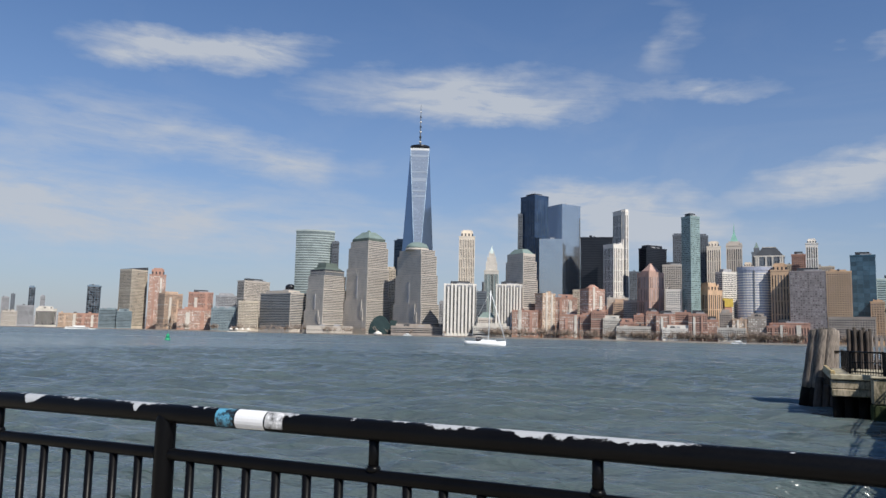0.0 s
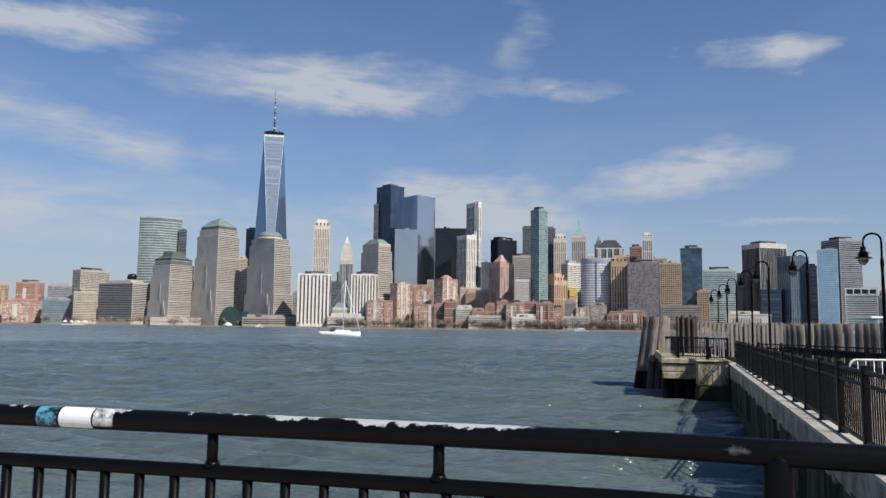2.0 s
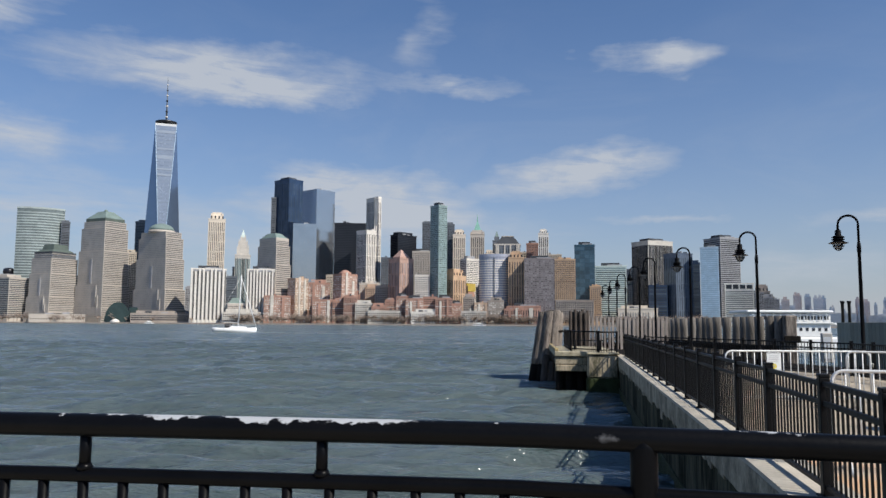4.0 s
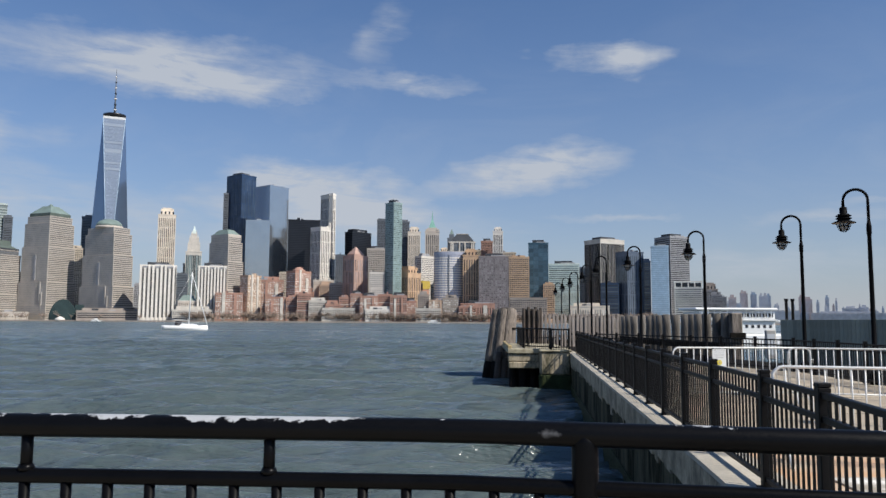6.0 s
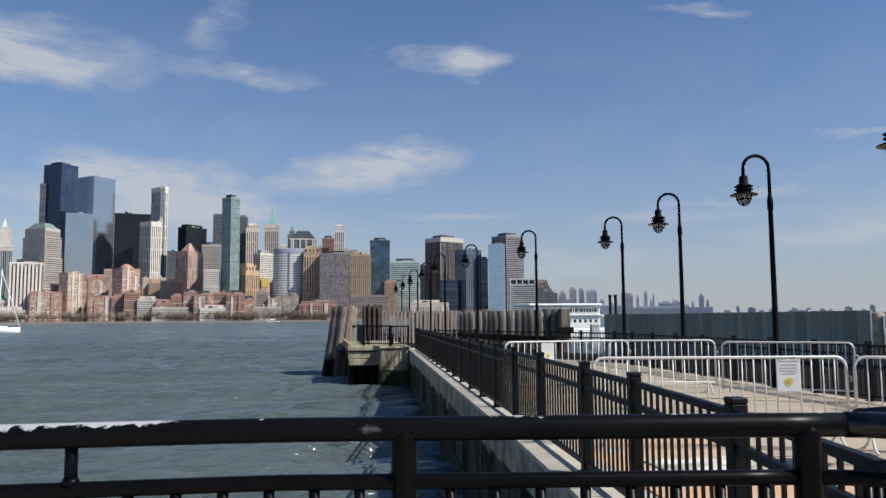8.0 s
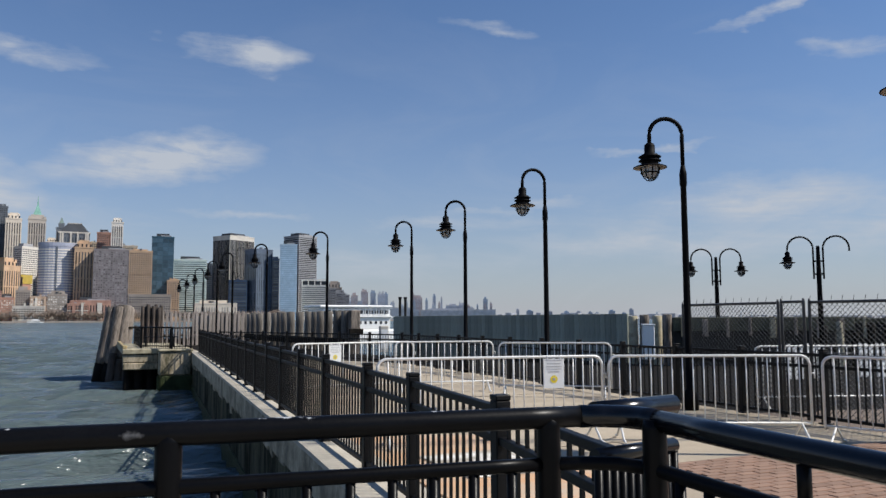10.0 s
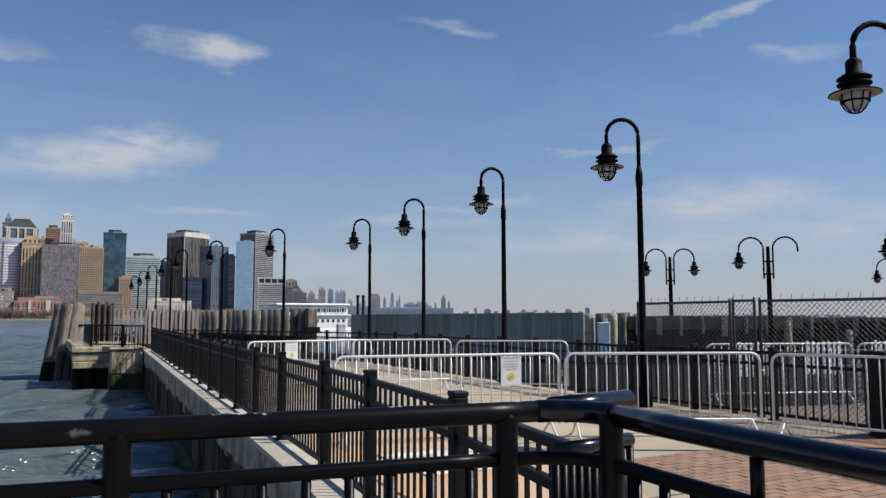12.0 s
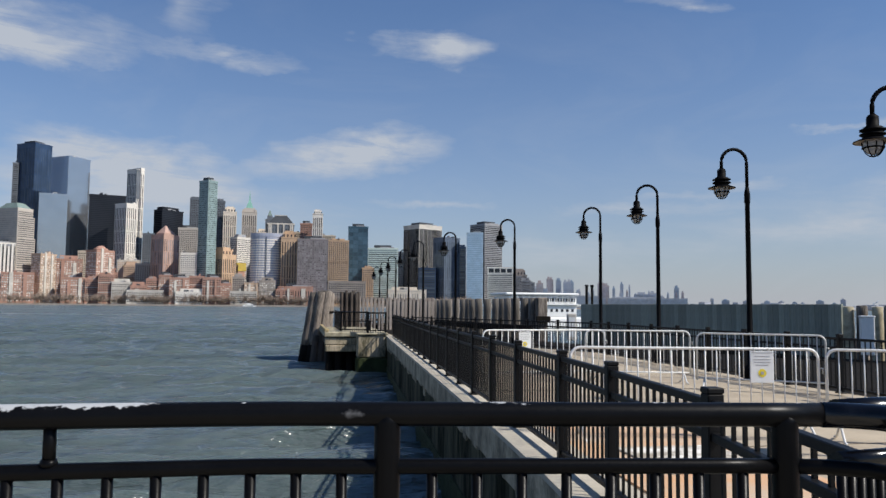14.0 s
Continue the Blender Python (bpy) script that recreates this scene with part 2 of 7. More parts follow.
COPING = material("brown_stained_coping", (0.40, 0.34, 0.25), 0.88, 0, 0.35, 2.2, 22, 0.7, color2=(0.20, 0.175, 0.13), depth=0.02, stretch=(1, 1, 0.7), sharp=0.1, spec=0.1)
GALV = material("galvanized_steel", (0.66, 0.66, 0.64), 0.5, 0.2, 0.16, 9, 90, 0.08, depth=0.001)
GALVDARK = material("weathered_galvanized_wire", (0.06, 0.063, 0.066), 0.6, 0.3, 0.2, 9, 90, 0)
TIMBER = material("weathered_grey_timber", (0.24, 0.20, 0.165), 0.9, 0, 0.45, 2.6, 30, 0.8, color2=(0.045, 0.038, 0.032), depth=0.02, stretch=(1, 1, 0.12), per_object=0.22, sharp=0.1)
TIMBERDARK = material("near_black_timber", (0.014, 0.012, 0.010), 0.9, 0, 0.4, 3, 24, 0.7, depth=0.02, spec=0.08)
TIMBERYELLOW = material("pale_yellowed_timber", (0.44, 0.39, 0.27), 0.9, 0, 0.3, 3, 30, 0.4, color2=(0.21, 0.18, 0.12), depth=0.01, stretch=(1, 0.2, 1))
BULK = material("grey_green_bulkhead_timber", (0.30, 0.315, 0.27), 0.9, 0, 0.35, 1.6, 16, 0.5, color2=(0.14, 0.155, 0.125), depth=0.02, stretch=(1, 1, 0.12), per_object=0.2)
PILEMAT = material("grey_fender_pile", (0.19, 0.17, 0.145), 0.9, 0, 0.35, 2.4, 20, 0.6, color2=(0.06, 0.052, 0.045), depth=0.02, stretch=(1, 1, 0.15), per_object=0.15)
BRICKS = material("red_clay_paver", (0.27, 0.135, 0.08), 0.85, 0, 0.3, 1.1, 130, 0.4, color2=(0.215, 0.165, 0.125), depth=0.004, per_object=0.14)
BRICKS_ISLAND = material("red_clay_paver_joined", (0.27, 0.135, 0.08), 0.85, 0, 0.3, 1.1, 130, 0.4, color2=(0.215, 0.165, 0.125), depth=0.004, island=0.14)
JOINT = material("sand_joint", (0.13, 0.105, 0.08), 0.95, 0, 0.2, 8, 160, 0.3)
HULL = material("white_gelcoat", (0.80, 0.80, 0.79), 0.3, 0, 0.04, 1, 20, 0)
BOATDARK = material("dark_canvas", (0.03, 0.03, 0.035), 0.8)
FERRYWHITE = material("white_ferry_paint", (0.78, 0.78, 0.76), 0.4, 0, 0.06, 0.5, 8, 0)
GREENBUOY = material("green_buoy_paint", (0.02, 0.33, 0.16), 0.45)
PAPER = material("white_laminated_notice", (0.74, 0.75, 0.74), 0.45, 0, 0.04, 10, 90, 0)
YELLOW = material("yellow_print", (0.75, 0.60, 0.04), 0.5, 0, 0.08)
INK = material("grey_print", (0.36, 0.36, 0.37), 0.6)
STICKERBLUE = material("blue_sticker", (0.06, 0.20, 0.29), 0.5, 0, 0.5, 34, 160, 0, color2=(0.01, 0.015, 0.02), sharp=0.04)
STICKERWHITE = material("white_sticker", (0.76, 0.76, 0.76), 0.5, 0, 0.05, 20, 160, 0)
STICKERTORN = material("torn_white_sticker", (0.75, 0.75, 0.75), 0.6, 0, 0.2, 45, 160, 0, color2=(0.02, 0.02, 0.02))
DARKPILE = material("dark_brown_pile", (0.10, 0.075, 0.06), 0.9, 0, 0.4, 2.4, 20, 0.6, color2=(0.03, 0.025, 0.02), depth=0.02, stretch=(1, 1, 0.15))
PALESLAT = material("pale_weathered_slat", (0.36, 0.31, 0.27), 0.9, 0, 0.3, 2.4, 24, 0.5, color2=(0.17, 0.14, 0.12), depth=0.01, stretch=(1, 1, 0.15), per_object=0.2)
YELLOWEDGE = material("worn_yellow_edge", (0.42, 0.31, 0.13), 0.7, 0, 0.3, 3, 30, 0.3, color2=(0.26, 0.21, 0.13), depth=0.006)
HOODLINING = material("cream_lamp_enamel", (0.36, 0.30, 0.24), 0.5, 0, 0.15, 9, 60, 0)
BROWNPAVING = material("worn_brown_paving", (0.17, 0.125, 0.09), 0.9, 0, 0.3, 0.8, 40, 0.3, color2=(0.07, 0.055, 0.045))
TREEBARK = material("bare_brown_twigs", (0.29, 0.225, 0.18), 0.95, 0, 0.3, 0.05, 1, 0)
GRASS = material("dull_shore_ground", (0.20, 0.18, 0.13), 0.95, 0, 0.3, 0.05, 1, 0)
BULB = material("clear_lamp_glass", (0.50, 0.52, 0.55), 0.15, 0, 0.05)
BULB.node_tree.nodes["Principled BSDF"].inputs["Transmission Weight"].default_value = 0.4


def peeled_paint():
    """Black rail paint worn to pale primer in ragged strips along the upper side."""
    m = material("peeling_black_rail_paint", (0.0035, 0.0035, 0.004), 0.36, 0, 0.3, 5, 120, 0.12, depth=0.002, spec=0.13)
    nt = m.node_tree
    b = nt.nodes["Principled BSDF"]

    def node_math(op, *vals, clamp=False):
        n = nt.nodes.new("ShaderNodeMath")
        n.operation, n.use_clamp = op, clamp
        for i, v in enumerate(vals):
            if isinstance(v, (int, float)):
                n.inputs[i].default_value = v
            else:
                nt.links.new(v, n.inputs[i])
        return n.outputs[0]

    tc = nt.nodes.new("ShaderNodeTexCoord")
    xyz, nrm = nt.nodes.new("ShaderNodeSeparateXYZ"), nt.nodes.new("ShaderNodeSeparateXYZ")
    nt.links.new(tc.outputs["Object"], xyz.inputs[0])
    nt.links.new(tc.outputs["Normal"], nrm.inputs[0])
    noises = []
    for s, d in ((9.0, 8), (38.0, 5), (3.2, 2)):
        n = nt.nodes.new("ShaderNodeTexNoise")
        nt.links.new(tc.outputs["Object"], n.inputs["Vector"])
        n.inputs["Scale"].default_value, n.inputs["Detail"].default_value, n.inputs["Roughness"].default_value = s, d, 0.65
        noises.append(n.outputs[0])
    x = xyz.outputs[0]
    # upper side, in rail height: 0.56 above its axis at the strip's edge
    up = node_math("DIVIDE", node_math("SUBTRACT", xyz.outputs[2], 1.14), 0.031)

    def strip(x0, x1, level, soft=0.05):
        a = node_math("DIVIDE", node_math("SUBTRACT", x, x0), soft, clamp=True)
        z = node_math("DIVIDE", node_math("SUBTRACT", x1, x), soft, clamp=True)
        return node_math("MULTIPLY", node_math("MULTIPLY", a, z), level)

    wear = node_math("ADD", strip(-1.36, -0.45, 0.36, 0.12), strip(-3.4, -1.36, 0.20, 0.1))
    wear = node_math("ADD", wear, strip(-2.88, -2.77, 0.8, 0.03))
    wear = node_math("ADD", wear, strip(-2.33, -2.29, 0.85, 0.015))
    wear = node_math("ADD", wear, strip(-1.06, -0.80, 0.16, 0.1))
    rag = node_math("ADD", node_math("MULTIPLY", node_math("SUBTRACT", noises[0], 0.5), 1.9), node_math("MULTIPLY", node_math("SUBTRACT", noises[1], 0.5), 0.7))
    score = node_math("ADD", node_math("ADD", wear, rag), node_math("MULTIPLY", node_math("SUBTRACT", up, 1.0), 0.85))
    mask = node_math("MULTIPLY", node_math("SUBTRACT", score, 0.22), 14.0, clamp=True)
    mx = nt.nodes.new("ShaderNodeMix")
    mx.data_type = "RGBA"
    old = b.inputs["Base Color"].links[0].from_socket
    nt.links.new(mask, mx.inputs[0])
    nt.links.new(old, mx.inputs[6])
    mx.inputs[7].default_value = (0.40, 0.41, 0.42, 1)
    # a dull scuff on the near side where the rail meets a post
    scuff = node_math("SUBTRACT", node_math("ADD", strip(-0.07, 0.075, 0.95, 0.06), rag), node_math("ADD", 0.55, node_math("ABSOLUTE", node_math("SUBTRACT", up, 0.15))))
    fade = node_math("MULTIPLY", node_math("MULTIPLY", scuff, 2.2, clamp=True), 0.6)
    smear = nt.nodes.new("ShaderNodeMix")
    smear.data_type = "RGBA"
    nt.links.new(fade, smear.inputs[0])
    nt.links.new(mx.outputs[2], smear.inputs[6])
    smear.inputs[7].default_value = (0.22, 0.22, 0.225, 1)
    nt.links.new(smear.outputs[2], b.inputs["Base Color"])
    return m


RAILPAINT = peeled_paint()


def water_material():
    m = bpy.data.materials.new("choppy_grey_green_water")
    m.use_nodes = True
    nt = m.node_tree
    b = nt.nodes["Principled BSDF"]
    b.inputs["Base Color"].default_value = (0.050, 0.075, 0.072, 1)
    b.inputs["Roughness"].default_value, b.inputs["IOR"].default_value = 0.16, 1.62
    tc = nt.nodes.new("ShaderNodeTexCoord")
    mp = nt.nodes.new("ShaderNodeMapping")
    mp.inputs["Scale"].default_value, mp.inputs["Rotation"].default_value = (0.36, 1.0, 1.0), (0, 0, radians(8))
    nt.links.new(tc.outputs["Object"], mp.inputs[0])
    last = None
    for s, d, dist, st in ((0.09, 3, 2.4, 0.8), (0.5, 5, 1.0, 0.95), (1.7, 5, 0.33, 0.95), (3.6, 3, 0.075, 0.7)):
        n = nt.nodes.new("ShaderNodeTexNoise")
        n.inputs["Scale"].default_value, n.inputs["Detail"].default_value, n.inputs["Roughness"].default_value = s, d, 0.55
        nt.links.new(mp.outputs[0], n.inputs["Vector"])
        bp = nt.nodes.new("ShaderNodeBump")
        bp.inputs["Strength"].default_value, bp.inputs["Distance"].default_value = st, dist
        nt.links.new(n.outputs[0], bp.inputs["Height"])
        if last:
            nt.links.new(last, bp.inputs["Normal"])
        last = bp.outputs[0]
    nt.links.new(last, b.inputs["Normal"])
    # ripples too fine to model far out count as roughness there
    pos, spread = nt.nodes.new("ShaderNodeSeparateXYZ"), nt.nodes.new("ShaderNodeMapRange")
    nt.links.new(tc.outputs["Object"], pos.inputs[0])
    nt.links.new(pos.outputs[1], spread.inputs[0])
    for i, val in ((1, 60.0), (2, 320.0), (3, 0.14), (4, 0.28)):
        spread.inputs[i].default_value = val
    # wind streaks: long bands of rougher and smoother water
    far_map, gusts, gust_add = nt.nodes.new("ShaderNodeMapping"), nt.nodes.new("ShaderNodeTexNoise"), nt.nodes.new("ShaderNodeMath")
    far_map.inputs["Scale"].default_value = (0.012, 0.045, 1.0)
    nt.links.new(tc.outputs["Object"], far_map.inputs[0])
    nt.links.new(far_map.outputs[0], gusts.inputs["Vector"])
    gusts.inputs["Scale"].default_value, gusts.inputs["Detail"].default_value, gusts.inputs["Roughness"].default_value = 1.0, 8, 0.7
    gust_add.operation = "MULTIPLY_ADD"
    nt.links.new(gusts.outputs[0], gust_add.inputs[0])
    gust_add.inputs[1].default_value = 0.3
    less = nt.nodes.new("ShaderNodeMath")
    less.operation = "SUBTRACT"
    nt.links.new(spread.outputs[0], less.inputs[0])
    less.inputs[1].default_value = 0.13
    nt.links.new(less.outputs[0], gust_add.inputs[2])
    nt.links.new(gust_add.outputs[0], b.inputs["Roughness"])
    tint = nt.nodes.new("ShaderNodeTexNoise")
    tint.inputs["Scale"].default_value, tint.inputs["Detail"].default_value = 0.05, 4
    nt.links.new(mp.outputs[0], tint.inputs["Vector"])
    ramp = nt.nodes.new("ShaderNodeValToRGB")
    ramp.color_ramp.elements[0].color, ramp.color_ramp.elements[1].color = (0.082, 0.105, 0.101, 1), (0.107, 0.134, 0.125, 1)
    ramp.color_ramp.elements[0].position, ramp.color_ramp.elements[1].position = 0.35, 0.65
    nt.links.new(tint.outputs[0], ramp.inputs[0])
    nt.links.new(ramp.outputs[0], b.inputs["Base Color"])
    # turbid water spreads the light that enters it
    b.inputs["Subsurface Weight"].default_value, b.inputs["Subsurface Scale"].default_value = 0.3, 1.6
    b.inputs["Subsurface Radius"].default_value = (0.7, 1.0, 0.9)
    return m


WATER = water_material()


# ---- building blocks ----
def add_box(bm, x0, y0, z0, x1, y1, z1, m=None):
    vs = [bm.verts.new(p) for p in ((x0, y0, z0), (x1, y0, z0), (x1, y1, z0), (x0, y1, z0), (x0, y0, z1), (x1, y0, z1), (x1, y1, z1), (x0, y1, z1))]
    for f in ((3, 2, 1, 0), (4, 5, 6, 7), (0, 1, 5, 4), (1, 2, 6, 5), (2, 3, 7, 6), (3, 0, 4, 7)):
        bm.faces.new([vs[i] for i in f])
    if m:
        for v in vs:
            v.co = m @ v.co
    return vs


def soft_box(x0, y0, z0, x1, y1, z1, r=0.01, m=None, segments=1):
    bm = bmesh.new()
    add_box(bm, x0, y0, z0, x1, y1, z1)
    bmesh.ops.bevel(bm, geom=bm.edges[:], offset=r, segments=segments, affect="EDGES", profile=0.5)
    if m:
        bm.transform(m)
    return bm


def box(*a, m=None):
    bm = bmesh.new()
    add_box(bm, *a, m=m)
    return bm


def lathe(rings, n=16, m=None, smooth=True):
    """A turned body from (radius, height) rings, closed at both ends."""
    bm = bmesh.new()
    loops = []
    for r, z in rings:
        loops.append([bm.verts.new((r * math.cos(2 * math.pi * i / n), r * math.sin(2 * math.pi * i / n), z)) for i in range(n)])
    for a, b in zip(loops, loops[1:]):
        for i in range(n):
            f = bm.faces.new((a[i], a[(i + 1) % n], b[(i + 1) % n], b[i]))
            f.smooth = smooth
    bm.faces.new(loops[0][::-1])
    bm.faces.new(loops[-1])
    if m:
        bm.transform(m)
    return bm


def tube(points, r, n=12, r_end=None, bm=None, smooth=True):
    """A round bar along a line of points."""
    bm = bm or bmesh.new()
    pts = [Vector(p) for p in points]
    loops = []
    for i, p in enumerate(pts):
        d = (pts[min(i + 1, len(pts) - 1)] - pts[max(i - 1, 0)]).normalized()
        side = d.cross(Vector((0, 0, 1)))
        if side.length < 0.05:
            side = Vector((1, 0, 0))
        side.normalize()
        up = side.cross(d).normalized()
        rad = r + ((r_end if r_end is not None else r) - r) * i / max(1, len(pts) - 1)
        loops.append([bm.verts.new(p + rad * (math.cos(2 * math.pi * k / n) * side + math.sin(2 * math.pi * k / n) * up)) for k in range(n)])
    for a, b in zip(loops, loops[1:]):
        for k in range(n):
            f = bm.faces.new((a[k], b[k], b[(k + 1) % n], a[(k + 1) % n]))
            f.smooth = smooth
    bm.faces.new(loops[0])
    bm.faces.new(loops[-1][::-1])
    return bm


def mesh_of(name, bm, mat):
    bmesh.ops.recalc_face_normals(bm, faces=bm.faces[:])
    me = bpy.data.meshes.new(name)
    bm.to_mesh(me)
    bm.free()
    me.materials.append(mat)
    return me


def part(name, bm, mat, parent=None, label="", kind="", m=None):
    """One mesh object, under a thing or part if parent is given. bm may be a mesh that is shared."""
    me = mesh_of(name, bm, mat) if isinstance(bm, bmesh.types.BMesh) else bm
    ob = new(name, me)
    if parent:
        ob.parent = parent
    if m:
        ob.matrix_basis = m
    return tagged(ob, label, kind=kind)


def thing(name, label, category, m=None, group="", kind=""):
    ob = new(name)
    ob.empty_display_size = 0.2
    if m:
        ob.matrix_basis = m
    return tagged(ob, label, category, group, kind)


# ---- water, shores and the distance ----
def axis_steps(stops):
    vals = []
    for a, b, step in stops:
        vals += list(np.arange(a, b, step))
    return np.array(vals + [stops[-1][1]])


def build_water():
    """One sheet to the horizon, finely rippled near the rail, its ripples fading out with the spacing of its points."""
    xs = axis_steps([(-4800, -1200, 900), (-1200, -300, 100), (-300, -120, 10), (-120, -40, 1.0), (-40, -14, 0.36), (-14, 4.2, 0.14), (4.2, 40, 4), (40, 240, 25), (240, 4800, 570)])
    ys = axis_steps([(0.0, 18, 0.10), (18, 46, 0.2), (46, 110, 0.42), (110, 260, 1.3), (260, 500, 12), (500, 4900, 400)])
    gx, gy = np.meshgrid(xs, ys)
    rng = np.random.default_rng(7)
    z = np.zeros_like(gx)
    for lam, amp, count in ((4.6, 0.075, 6), (1.9, 0.075, 9), (0.85, 0.036, 14)):
        for _ in range(count):
            ang = radians(rng.uniform(70, 114))
            k = 2 * math.pi / (lam * rng.uniform(0.75, 1.3))
            ph = rng.uniform(0, 6.28)
            z += amp / math.sqrt(count) * 1.4 * np.sin(k * (gx * math.cos(ang) + gy * math.sin(ang)) + ph + 0.8 * np.sin(0.21 * gx + 0.17 * gy + ph))
    fade = np.clip((260 - gy) / 120, 0, 1) * np.clip((gx + 120) / 40, 0, 1) * np.clip((40 - gx) / 30, 0, 1)
    verts = np.stack([gx, gy, -1.72 + z * fade], -1).reshape(-1, 3)
    ny, nx = gx.shape
    idx = np.arange(nx * ny).reshape(ny, nx)
    faces = np.stack([idx[:-1, :-1], idx[:-1, 1:], idx[1:, 1:], idx[1:, :-1]], -1).reshape(-1, 4)
    me = bpy.data.meshes.new("water")
    me.from_pydata(verts.tolist(), [], faces.tolist())
    me.polygons.foreach_set("use_smooth", [True] * len(me.polygons))
    me.materials.append(WATER)
    tagged(new("water", me), "choppy grey-green harbour water reaching the far shore", "water", kind="structure")


build_water()
BASE = 0.6
tagged(part("ground", box(-3800, 1392, -2.2, 620, 2700, BASE), GRASS), "dull far shore ground behind a stone edge", "ground", kind="structure")
tagged(part("ground", box(300, 2700, -2.2, 4600, 4600, BASE), GRASS), "low hazy land across the second river", "ground", kind="structure")
tagged(part("seawall_far", box(-3800, 1389, -2.2, 620, 1391.9, 0.8), STONE2), "brown stone edge of the far esplanade", "seawall", kind="structure")


def panel(bm, x0, z0, x1, z1, out, side, half):
    """A shallow box on the front face (side 0) or the left face (side 1) of a block."""
    if side == 0:
        add_box(bm, x0, -half - out, z0, x1, -half + 0.05, z1)
    else:
        add_box(bm, -half - out, -x1, z0, -half + 0.05, -x0, z1)


def openings(style, width, z0, z1, side, half, out=0.35, slot=0.26):
    bm = bmesh.new()
    floors = max(2, min(70, round((z1 - z0) / 3.7)))
    fh = (z1 - z0) / floors
    if style == "bands":
        for i in range(floors):
            panel(bm, -width / 2 + 1.2, z0 + (i + 0.36) * fh, width / 2 - 1.2, z0 + (i + 0.82) * fh, out, side, half)
    elif style == "ribs":
        n = max(3, round(width / (3.6 if slot > 0.3 else 4.6)))
        w = (width - 1.6) / n
        for k in range(n):
            # tall glazed strips, broken at the spandrels every few floors
            cuts = 1 if slot > 0.3 else max(2, floors // 6)
            for i in range(cuts):
                za, zb = z0 + 1.5 + (z1 - z0 - 1.5 - fh) * i / cuts, z0 + 1.5 + (z1 - z0 - 1.5 - fh) * (i + (0.99 if cuts == 1 else 0.93)) / cuts
                panel(bm, -width / 2 + 0.8 + (k + 0.5 - slot) * w, za, -width / 2 + 0.8 + (k + 0.5 + slot) * w, zb, out, side, half)
    elif style == "curtain":
        n = max(3, round(width / 9))
        w = (width - 0.8) / n
        rows = max(3, floors // 2)
        for k in range(n):
            for i in range(rows):
                panel(bm, -width / 2 + 0.4 + (k + 0.04) * w, z0 + (i + 0.05) * (z1 - z0) / rows, -width / 2 + 0.4 + (k + 0.96) * w, z0 + (i + 0.95) * (z1 - z0) / rows, 0.15, side, half)
    else:
        n = max(3, min(22, round(width / 3.7)))
        w = (width - 1.4) / n
        for k in range(n):
            for i in range(floors):
                panel(bm, -width / 2 + 0.7 + (k + 0.21) * w, z0 + (i + 0.26) * fh, -width / 2 + 0.7 + (k + 0.79) * w, z0 + (i + 0.76) * fh, out, side, half)
    return bm


def taper(a0, b0, z0, a1, b1, z1):
    bm = bmesh.new()
    lo = [bm.verts.new((sx * a0 / 2, sy * b0 / 2, z0)) for sx, sy in ((-1, -1), (1, -1), (1, 1), (-1, 1))]
    hi = [bm.verts.new((sx * a1 / 2, sy * b1 / 2, z1)) for sx, sy in ((-1, -1), (1, -1), (1, 1), (-1, 1))]
    for i in range(4):
        bm.faces.new((lo[i], lo[(i + 1) % 4], hi[(i + 1) % 4], hi[i]))
    bm.faces.new(lo[::-1])
    bm.faces.new(hi)
    return bm


def dome_rings(r, h, z, steps=6):
    return [(max(0.05, r * math.cos(i / steps * math.pi / 2)), z + h * math.sin(i / steps * math.pi / 2)) for i in range(steps + 1)]


